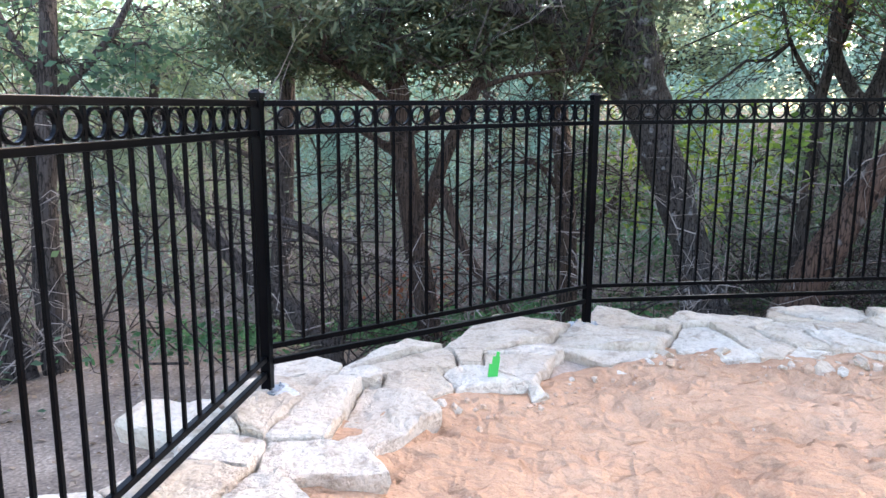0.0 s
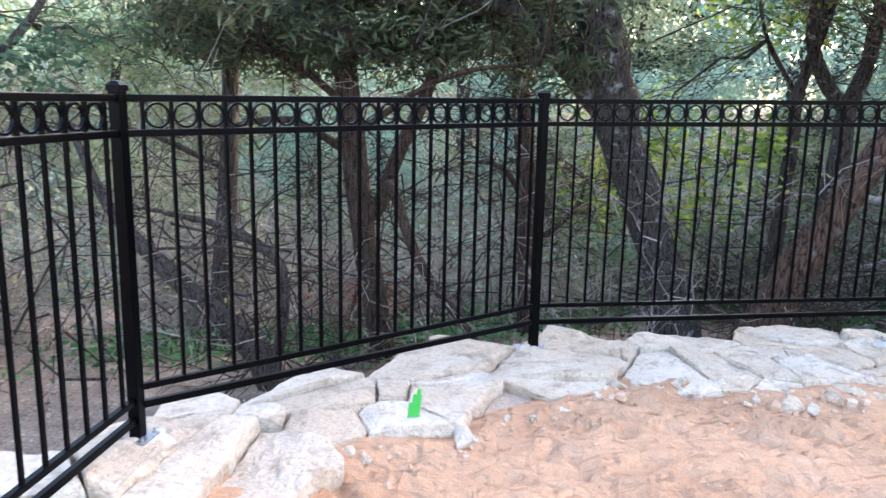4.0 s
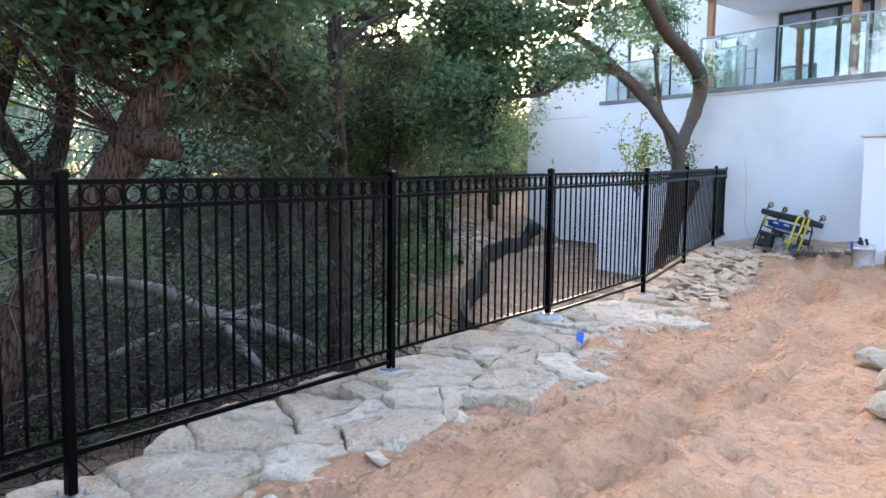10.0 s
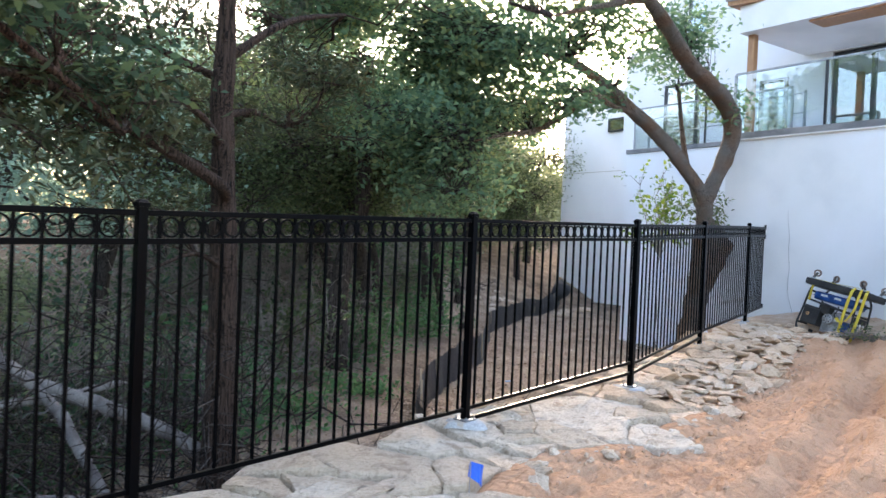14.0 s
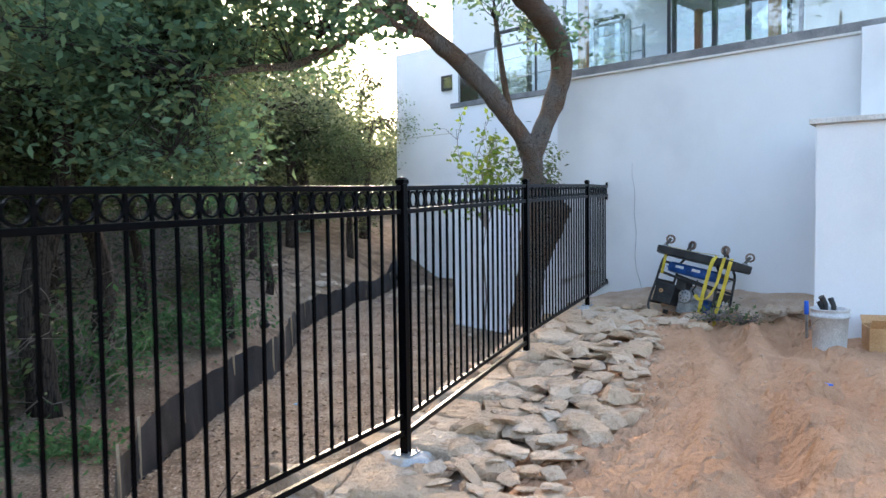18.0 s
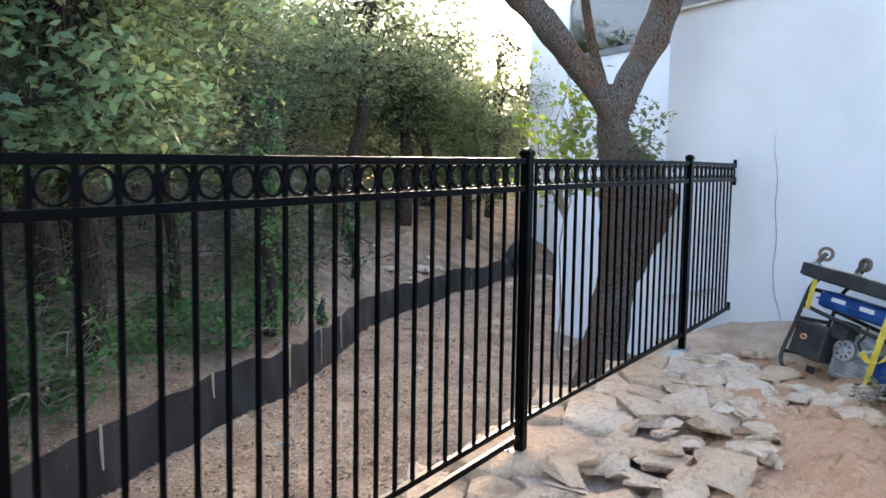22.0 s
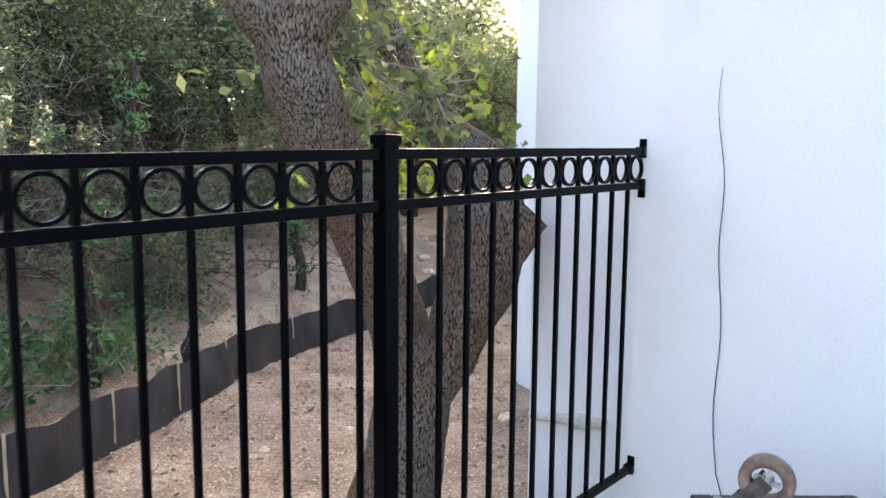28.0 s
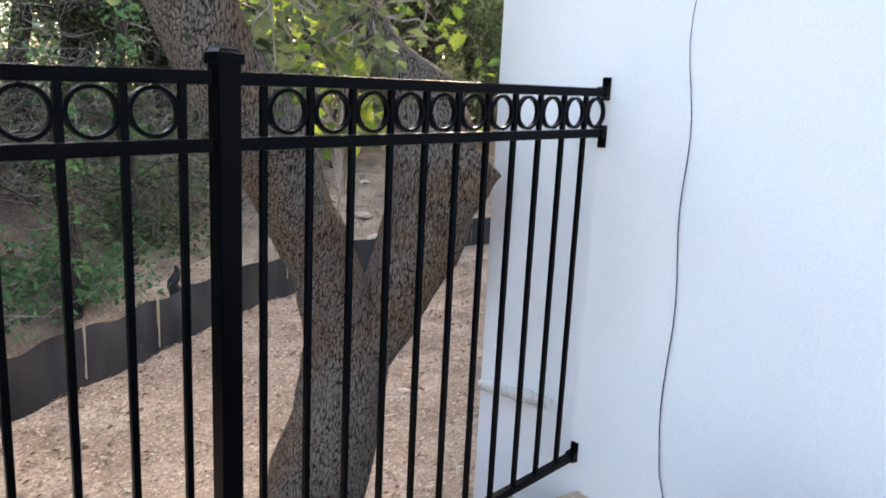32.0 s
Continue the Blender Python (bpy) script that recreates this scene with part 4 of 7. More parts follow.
timber_post(2.3, -1.35, 3.47, 5.95)


def window(name, k, s0, s1, z0, z1, bars, label, category="window"):
    """A framed window or glass door on the plane k: four sides, bars between panes, panes."""
    t = thing(name, label, category, tuple(BLD_M @ Vector((k, (s0 + s1) / 2, z0))), kind="structure")
    w = 0.07
    for nm, b in (("frame_side", (s0, s0 + w, z0, z1)), ("frame_side", (s1 - w, s1, z0, z1)), ("frame_head", (s0 + w, s1 - w, z1 - w, z1)), ("frame_sill", (s0 + w, s1 - w, z0, z0 + w))):
        part(nm, bbox(k - 0.05, k + 0.03, *b, 0.006), M_DARKFRAME, t, in_world=True)
    cuts = [s0 + w] + [s0 + (s1 - s0) * b for b in bars] + [s1 - w]
    for b in cuts[1:-1]:
        part("mullion", bbox(k - 0.05, k + 0.03, b - 0.045, b + 0.045, z0 + w, z1 - w, 0.006), M_DARKFRAME, t, in_world=True)
    for a, b in zip(cuts, cuts[1:]):
        pane = part("pane", bbox(k - 0.01, k, a + 0.002, b - 0.002, z0 + w, z1 - w), M_WINDOW, t, "reflecting glass pane", in_world=True)
        pane.visible_shadow = False
    return t


window("door_1", 4.56, -0.83, 1.33, 3.5, 5.9, (0.34, 0.62), "dark-framed glass terrace door", "door")
structure("door_recess", bbox(5.55, 5.6, -0.85, 1.35, 3.4, 5.92), M_PALE, "pale room wall behind the glass door", "wall")
window("window_1", 4.45, 2.3, 2.97, 4.0, 5.52, (), "narrow dark-framed window in the white wall")
window("window_2", 5.95, 4.9, 6.85, 3.9, 6.2, (0.45,), "wide dark-framed window in the white wall")
window("window_3", 6.95, 4.6, 5.3, 7.6, 9.9, (), "pale blue upper window")
window("window_4", 6.95, 5.45, 6.9, 7.8, 9.9, (0.5,), "pale blue upper window")
window("vent_window", 10.66, 12.15, 13.25, 6.02, 6.55, (), "low dark strip window high in the white wall")


def glass_rail(k, s0, s1, z0, h, n, label):
    t = thing("glass_railing", label, "railing", tuple(BLD_M @ Vector((k, (s0 + s1) / 2, z0))), "glass railings")
    part("handrail", bbox(k - 0.02, k + 0.02, s0, s1, z0 + h - 0.03, z0 + h, 0.004), M_STEEL, t, "slim metal handrail", in_world=True)
    for i in range(n + 1):
        s = s0 + (s1 - s0) * i / n
        part("post", bbox(k - 0.02, k + 0.02, s - 0.02, s + 0.02, z0, z0 + h - 0.03, 0.003), M_DARKFRAME if i % 2 else M_STEEL, t, in_world=True)
        if i < n:
            e = s0 + (s1 - s0) * (i + 1) / n
            g = part("pane", bbox(k - 0.006, k + 0.006, s + 0.025, e - 0.025, z0 + 0.02, z0 + h - 0.035), M_GLASS, t, "clear glass pane", in_world=True)
            g.visible_shadow = False
    return t


glass_rail(0.12, -11.9, 0.75, 3.58, 1.06, 8, "clear glass terrace railing on the white wall")
glass_rail(2.72, 1.2, 5.15, 3.90, 1.0, 2, "clear glass railing on the set-back terrace")
glass_rail(6.9, 4.7, 7.7, 7.4, 1.0, 2, "clear glass railing of the upper balcony")
CAB = thing("cable_railing", "thin metal cable rails across the side terrace", "railing", tuple(BLD_M @ Vector((3.2, 2.4, 3.5))))
for z in (4.35, 4.75):
    part("cable", moved(tube([(3.0, 1.1, z + 0.05), (3.4, 5.4, z)], [0.012, 0.012], 6), BLD_M), M_STEEL, CAB, in_world=True)
for s in (1.1, 5.3):
    part("cable_post", bbox(3.0 + (s - 1.1) * 0.095, 3.04 + (s - 1.1) * 0.095, s - 0.02, s + 0.02, 3.45, 4.85), M_STEEL, CAB, in_world=True)

# low pier by the wall, with a higher block behind it
structure("wall_pier", moved(box(1.6, 2.6, 3.0, (15.98, 2.78, 0.9), 0.012), Matrix.Identity(4)), M_STUCCO, "white stucco pier in front of the wall", "wall")
structure("pier_cap", moved(box(1.7, 2.7, 0.05, (15.98, 2.78, 2.425), 0.008), Matrix.Identity(4)), M_PALE, "pale cap on the stucco pier", "trim")
structure("pier_block", bbox(-0.28, 0.0, -8.0, -3.12, 2.46, 3.46, 0.012), M_STUCCO, "pale stucco block over the pier", "wall")


def crack():
    """A thin loose cable down the wall."""
    t = thing("wall_cable", "thin grey cable hanging loose down the white wall", "cable", tuple(BLD_M @ Vector((-0.01, -0.5, 0.6))))
    pts = []
    for i in range(26):
        z = 2.24 - i * 0.068
        pts.append((-0.010 - 0.003 * math.sin(i), -0.395 - 0.0026 * i + 0.012 * math.sin(i * 0.8) + 0.006 * math.sin(i * 0.37 + 1) - 0.022 * max(0, i - 21), z))
    part("cable_line", moved(tube(pts, [0.0010 + 0.0012 * min(1, i / 8) for i in range(26)], 5), BLD_M), M_CABLE, t, in_world=True)


crack()
pipe = thing("wall_pipe", "short white pipe stub along the foot of the wall", "pipe", tuple(BLD_M @ Vector((-0.04, 0.6, 0.95))))
part("pipe_body", moved(tube([(-0.03, 0.15, 0.80), (-0.03, 0.72, 0.66)], [0.024, 0.024], 12), BLD_M), M_PALE, pipe, in_world=True)
part("pipe_coupling", moved(tube([(-0.03, 0.30, 0.763), (-0.03, 0.40, 0.739)], [0.031, 0.031], 12), BLD_M), M_PALE, pipe, in_world=True)


# ---------------------------------------------------------------- trees
def leaf_cloud(centres, size, rng, aspect=0.5, droop=0.0, flat=0.4):
    """A small folded leaf at every centre, turned at random; flat: how far leaves lie level; droop: how far they hang."""
    n = len(centres)
    ax = rng.normal(size=(n, 3))
    ax[:, 2] = ax[:, 2] * (1 - flat) - droop
    ax /= np.linalg.norm(ax, axis=1)[:, None]
    nr = rng.normal(size=(n, 3))
    nr[:, 2] += flat * 2
    sd = np.cross(ax, nr)
    sd /= np.linalg.norm(sd, axis=1)[:, None] + 1e-9
    up = np.cross(sd, ax)
    s = size * rng.uniform(0.6, 1.35, size=(n, 1))
    c = np.asarray(centres)
    v = np.stack([c - ax * s, c + sd * s * aspect + up * s * 0.2, c + ax * s, c - sd * s * aspect + up * s * 0.2], 1).reshape(-1, 3)
    return v, np.arange(4 * n).reshape(-1, 4)


def clump_points(c, r, n, rng, per=22, spread=0.16):
    """Leaf places in an ellipsoid, gathered round twig ends; gives the twig ends too."""
    m = max(2, n // per)
    d = rng.normal(size=(m, 3))
    d /= np.linalg.norm(d, axis=1)[:, None]
    tips = np.array(c) + d * np.array(r) * rng.uniform(0.35, 1.0, size=(m, 1)) ** 0.6
    pts = np.repeat(tips, per, 0) + rng.normal(size=(m * per, 3)) * spread * np.array([1, 1, 0.7])
    return pts, tips


def twig_geo(a, b, r, rng, steps=4, sides=3, bend=0.08):
    a, b = np.array(a, float), np.array(b, float)
    L = np.linalg.norm(b - a)
    pts = [tuple(a + (b - a) * t + rng.normal(size=3) * bend * L * (0 < t < 1)) for t in np.linspace(0, 1, steps)]
    return tube(pts, [r * (1 - 0.75 * t) + 0.001 for t in np.linspace(0, 1, steps)], sides, 0, False)


def fast_join(geos):
    """Tubes of quads in one array mesh."""
    V, F, o = [], [], 0
    for v, f in geos:
        V.append(np.array(v))
        F.append(np.array([q for q in f if len(q) == 4], int).reshape(-1, 4) + o)
        o += len(v)
    return np.concatenate(V), np.concatenate(F)


def tree(name, label, limbs, clusters, bark, leaf, size=0.045, seed=0, aspect=0.5, droop=0.0, flat=0.4, spread=0.16, per=22, sides=12, rough=0.16,
         twig=0.007, bare=0, category="tree", group=""):
    """limbs: lists of (x, y, z, radius), the trunk first; clusters: (centre, radii, leaves). bare: twigs without leaves along the limbs."""
    rng = np.random.default_rng(seed)
    t = thing(name, label, category, limbs[0][0][:3], group)
    part("trunk", limb(limbs[0], sides, rough, 5, seed), bark, t, smooth=True, in_world=True)
    for k, l in enumerate(limbs[1:]):
        part("limb", limb(l, max(6, sides - 3), rough, 4, seed + k), bark, t, smooth=True, in_world=True)
    nodes = np.array([q[:3] for l in limbs for q in l])
    P, T = [], []
    for c, r, n in clusters:
        pts, tips = clump_points(c, r, n, rng, per, spread)
        P.append(pts)
        root = nodes[np.argmin(np.linalg.norm(nodes - np.array(c), axis=1))]
        hub = np.array(c) + rng.normal(size=3) * np.array(r) * 0.15
        if np.linalg.norm(root - hub) > 0.05:
            T.append(twig_geo(root, hub, twig * 3.5, rng, 6, 5, 0.06))
        for q in tips:
            a = hub if rng.random() < 0.6 or np.linalg.norm(q - root) > 2.5 else root
            T.append(twig_geo(a, q, twig, rng))
    for _ in range(bare):
        i = rng.integers(1, len(nodes))
        a = nodes[i]
        d = rng.normal(size=3) * np.array([1, 1, 0.45])
        d /= np.linalg.norm(d)
        L = rng.uniform(0.5, 1.6)
        b = a + d * L
        T.append(twig_geo(a, b, twig * 1.4, rng, 6, 4, 0.07))
        for _ in range(5):
            q = a + (b - a) * rng.uniform(0.3, 1)
            T.append(twig_geo(q, q + (rng.normal(size=3) * 0.5 + d) * 0.3 * L, twig * 0.6, rng))
    if T:
        o = tagged(part("branchwork", fast_join(T), bark if bark is not M_BARK_T else M_BARK_OAK, t, "thin forking branches"), kind="stuff")
        o.matrix_basis = t.matrix_basis.inverted()
    if P:
        o = part("crown", leaf_cloud(np.concatenate(P), size, rng, aspect, droop, flat), leaf, t)
        o.matrix_basis = t.matrix_basis.inverted()
    return t


def blob(cx, cy, cz, r, n, k=1, sq=0.65, seed=0, wide=0.0):
    """k leaf clusters scattered about a place."""
    rng = np.random.default_rng(seed)
    return [((cx + rng.normal() * wide, cy + rng.normal() * wide, cz + rng.normal() * wide * 0.5), (r, r, r * sq), n) for _ in range(k)]


# the large leaning oak behind the second panel
tree("oak_tree", "large leaning oak with grey lichen-patched bark and a forked trunk",
     [[(2.95, 7.35, -1.3, 0.36), (2.86, 7.3, -0.6, 0.27), (2.77, 7.3, -0.17, 0.215), (2.62, 7.3, 0.24, 0.19), (2.44, 7.3, 0.74, 0.195), (2.24, 7.3, 1.22, 0.205),
       (2.11, 7.3, 1.67, 0.24), (2.01, 7.3, 2.11, 0.235), (1.94, 7.3, 2.45, 0.22), (1.86, 7.35, 2.9, 0.20), (1.8, 7.5, 4.0, 0.12), (2.0, 7.7, 5.4, 0.06)],
      [(2.10, 7.3, 1.45, 0.14), (1.76, 7.25, 1.81, 0.12), (1.51, 7.22, 2.11, 0.11), (1.29, 7.2, 2.29, 0.105), (1.08, 7.15, 2.41, 0.095), (0.5, 7.0, 2.55, 0.07), (-0.5, 6.9, 2.9, 0.03)],
      [(1.84, 7.4, 3.0, 0.08), (2.4, 7.2, 3.6, 0.05), (3.2, 7.0, 4.0, 0.03)]],
     blob(2.4, 7.2, 2.9, 0.6, 420, 2, 0.5, 1, 0.5) + blob(3.2, 7.4, 3.0, 0.7, 520, 3, 0.5, 2, 0.5) + blob(0.6, 7.1, 2.7, 0.5, 260, 1, 0.5, 3, 0.4),
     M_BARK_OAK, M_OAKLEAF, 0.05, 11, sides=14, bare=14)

# the red-brown oak that leans to the building, broken off at a stub
tree("leaning_oak", "leaning red-brown oak with a broken stub and dark green leaves",
     [[(3.55, 7.1, -1.1, 0.3), (3.71, 6.95, -0.26, 0.21), (3.88, 6.82, 0.21, 0.175), (4.08, 6.74, 0.67, 0.145), (4.33, 6.67, 1.16, 0.13), (4.58, 6.59, 1.54, 0.14),
       (4.75, 6.51, 1.87, 0.16), (4.84, 6.43, 2.14, 0.125), (5.01, 6.36, 2.39, 0.095), (5.12, 6.28, 2.6, 0.085), (5.35, 6.2, 3.0, 0.07), (5.8, 6.2, 3.8, 0.04)],
      [(4.70, 6.5, 1.9, 0.13), (4.80, 6.2, 1.84, 0.10), (4.84, 6.05, 1.80, 0.085)],
      [(5.01, 6.36, 2.4, 0.05), (5.5, 6.5, 2.75, 0.035), (6.1, 6.7, 2.5, 0.025), (6.6, 6.9, 2.2, 0.015)]],
     blob(5.0, 6.4, 3.1, 0.75, 800, 4, 0.6, 4, 0.45) + blob(4.2, 6.8, 2.9, 0.5, 420, 2, 0.6, 5, 0.35) + blob(3.7, 7.0, 3.3, 0.75, 1100, 6, 0.55, 151, 0.45) + blob(5.2, 6.5, 3.0, 0.7, 900, 5, 0.5, 152, 0.4) + blob(6.0, 6.6, 3.3, 0.7, 700, 3, 0.6, 6, 0.5),
     bark_mat("red_bark", [(0.34, (0.009, 0.006, 0.004)), (0.56, (0.042, 0.022, 0.014)), (0.85, (0.105, 0.062, 0.042))], 30, 0.025, squeeze=0.16, patch=(0.63, (0.19, 0.18, 0.165))),
     M_OAKLEAF, 0.05, 12, bare=8)

tree("slim_tree", "slim grey tree with thin forking stems and sparse yellowing leaves",
     [[(4.2, 8.5, -1.5, 0.11), (4.26, 8.5, -0.6, 0.095), (4.29, 8.5, 0.37, 0.085), (4.34, 8.5, 1.12, 0.08), (4.35, 8.5, 1.68, 0.072), (4.49, 8.5, 2.24, 0.06), (4.64, 8.5, 2.91, 0.05), (4.7, 8.6, 4.2, 0.02)],
      [(4.35, 8.5, 1.7, 0.03), (4.0, 8.6, 2.3, 0.025), (3.85, 8.7, 3.0, 0.012)]],
     blob(4.3, 8.8, 2.9, 0.8, 330, 2, 0.6, 7, 0.5) + blob(3.4, 9.0, 1.0, 0.8, 420, 3, 0.7, 8, 0.6), M_BARK_DARK, M_YELLOWLEAF, 0.05, 13, bare=14, sides=8)
tree("forked_tree", "reddish forked tree with two rising stems",
     [[(4.3, 8.2, -1.5, 0.15), (4.34, 8.2, -0.53, 0.125), (4.65, 8.2, 0.4, 0.12), (4.73, 8.2, 1.15, 0.115), (4.75, 8.2, 1.54, 0.105), (4.9, 8.2, 2.01, 0.08), (4.95, 8.2, 2.49, 0.072), (5.0, 8.2, 3.03, 0.06), (5.2, 8.3, 4.4, 0.02)],
      [(4.74, 8.2, 1.54, 0.085), (4.48, 8.2, 1.86, 0.08), (4.32, 8.2, 2.26, 0.075), (4.34, 8.2, 2.73, 0.07), (4.43, 8.2, 3.2, 0.055), (4.4, 8.3, 4.4, 0.02)]],
     blob(4.9, 8.4, 3.2, 0.8, 500, 2, 0.6, 9, 0.5) + blob(6.3, 9.3, 3.2, 0.9, 600, 3, 0.6, 10, 0.6), M_BARK_OAK, M_OAKLEAF, 0.05, 14, bare=10, sides=10)

# junipers by the first panels
tree("juniper_tree", "juniper with stringy brown bark and bare dead lower branches",
     [[(-0.05, 7.5, -1.5, 0.17), (-0.11, 7.5, -0.94, 0.14), (-0.18, 7.5, -0.43, 0.125), (-0.28, 7.5, 0.07, 0.12), (-0.35, 7.5, 0.68, 0.128), (-0.42, 7.5, 1.27, 0.128), (-0.48, 7.5, 1.84, 0.12), (-0.55, 7.5, 2.4, 0.11), (-0.6, 7.6, 4.0, 0.05)],
      [(-0.3, 7.5, 0.35, 0.09), (-0.13, 7.5, 0.51, 0.085), (0.04, 7.5, 0.99, 0.075), (0.26, 7.5, 1.46, 0.07), (0.47, 7.5, 1.96, 0.064), (0.63, 7.5, 2.4, 0.058), (0.9, 7.5, 3.4, 0.03)],
      [(0.0, 7.2, 0.75, 0.05), (0.1, 7.0, 0.63, 0.05), (0.28, 7.0, 0.12, 0.052), (0.52, 7.0, -0.27, 0.05), (0.79, 7.0, -0.61, 0.048), (1.0, 7.0, -1.0, 0.045)],
      [(-0.4, 7.5, 1.0, 0.05), (-1.0, 7.2, 1.35, 0.035), (-1.8, 7.0, 1.2, 0.015)],
      [(-0.45, 7.5, 1.5, 0.045), (-1.1, 7.0, 2.0, 0.03), (-2.0, 6.7, 2.2, 0.012)],
      [(-0.4, 7.5, 1.2, 0.04), (0.5, 7.0, 1.75, 0.028), (1.3, 6.8, 1.9, 0.012)]],
     blob(-0.2, 7.2, 2.3, 0.6, 900, 10, 0.4, 11, 0.8) + blob(-1.6, 7.3, 2.7, 0.6, 700, 5, 0.45, 111, 0.6) + blob(0.4, 7.4, 3.0, 0.7, 900, 5, 0.5, 112, 0.6) + blob(-1.3, 7.0, 2.3, 0.5, 420, 2, 0.4, 12, 0.4) + blob(0.9, 7.0, 2.3, 0.6, 520, 3, 0.4, 13, 0.4),
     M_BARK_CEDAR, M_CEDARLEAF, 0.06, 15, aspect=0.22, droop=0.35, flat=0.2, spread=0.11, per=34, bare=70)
tree("juniper_tree", "slender juniper trunk with brown peeling bark beside the fence post",
     [[(1.5, 8.0, -1.8, 0.14), (1.47, 8.0, -0.9, 0.125), (1.44, 8.0, -0.1, 0.12), (1.4, 8.0, 0.55, 0.115), (1.36, 8.0, 1.1, 0.11), (1.3, 8.0, 1.6, 0.10), (1.2, 8.1, 3.0, 0.06)],
      [(1.4, 8.0, 0.5, 0.04), (1.1, 7.8, 0.9, 0.03), (0.7, 7.6, 0.95, 0.012)], [(1.45, 8.0, 0.0, 0.04), (1.9, 7.9, 0.45, 0.03), (2.0, 7.8, 0.8, 0.012)]],
     blob(1.1, 7.8, 2.35, 0.6, 800, 7, 0.4, 14, 0.55), M_BARK_CEDAR, M_CEDARLEAF, 0.06, 16, aspect=0.22, droop=0.35, flat=0.2, spread=0.11, per=34, bare=50)
tree("juniper_tree", "leaning dead-limbed juniper low behind the fence",
     [[(-0.85, 6.2, -1.2, 0.14), (-1.02, 6.2, -0.71, 0.12), (-1.31, 6.2, -0.39, 0.10), (-1.61, 6.2, -0.14, 0.09), (-1.88, 6.2, 0.12, 0.075), (-2.3, 6.2, 0.6, 0.05), (-2.6, 6.2, 1.3, 0.03)],
      [(-0.9, 6.2, -1.1, 0.05), (-0.85, 6.2, -0.67, 0.045), (-0.79, 6.2, -0.26, 0.05), (-0.79, 6.2, 0.06, 0.05), (-0.95, 6.2, 0.27, 0.045), (-1.32, 6.2, 0.46, 0.035), (-1.8, 6.2, 0.55, 0.02)]],
     [], M_BARK_DARK, M_CEDARLEAF, 0.06, 17, bare=34)
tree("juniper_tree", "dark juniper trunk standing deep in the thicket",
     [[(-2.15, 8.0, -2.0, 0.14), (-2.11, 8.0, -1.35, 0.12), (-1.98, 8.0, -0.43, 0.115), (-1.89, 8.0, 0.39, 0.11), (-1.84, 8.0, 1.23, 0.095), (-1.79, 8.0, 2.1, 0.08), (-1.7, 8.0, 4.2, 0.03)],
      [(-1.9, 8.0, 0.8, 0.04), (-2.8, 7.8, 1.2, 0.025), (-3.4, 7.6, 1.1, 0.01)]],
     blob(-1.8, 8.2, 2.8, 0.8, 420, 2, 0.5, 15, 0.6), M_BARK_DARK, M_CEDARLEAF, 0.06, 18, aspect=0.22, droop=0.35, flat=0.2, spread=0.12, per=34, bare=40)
tree("oak_tree", "dark oak trunk on the leaf litter outside the fence",
     [[(-3.8, 6.4, -2.2, 0.30), (-3.87, 6.5, -1.7, 0.2), (-3.88, 6.5, -1.2, 0.17), (-3.92, 6.5, -0.5, 0.15), (-3.9, 6.5, 0.38, 0.13), (-3.81, 6.5, 1.22, 0.105), (-3.72, 6.5, 1.97, 0.092), (-3.6, 6.5, 3.2, 0.06)],
      [(-3.72, 6.5, 1.6, 0.05), (-4.2, 6.6, 2.3, 0.04), (-4.6, 6.8, 2.9, 0.02)], [(-3.8, 6.5, 1.5, 0.05), (-3.3, 6.9, 2.2, 0.04), (-3.0, 7.2, 3.0, 0.02)]],
     blob(-3.8, 6.8, 2.3, 0.7, 420, 3, 0.5, 16, 0.6), M_BARK_DARK, M_OAKLEAF, 0.05, 19, bare=26)
tree("leaning_oak", "dark leaning trunk forking from the ground outside the fence",
     [[(-3.75, 6.35, -2.1, 0.24), (-4.02, 6.3, -1.6, 0.17), (-4.22, 6.3, -1.06, 0.155), (-4.36, 6.3, -0.59, 0.15), (-4.48, 6.3, -0.01, 0.135), (-4.6, 6.3, 0.8, 0.11), (-4.9, 6.4, 2.4, 0.06)],
      [(-4.1, 6.3, -1.4, 0.08), (-4.6, 6.0, -0.9, 0.07), (-5.2, 5.7, -0.3, 0.05)]],
     blob(-5.0, 6.6, 2.3, 0.7, 330, 2, 0.55, 17, 0.5), M_BARK_DARK, M_OAKLEAF, 0.05, 20, bare=20)

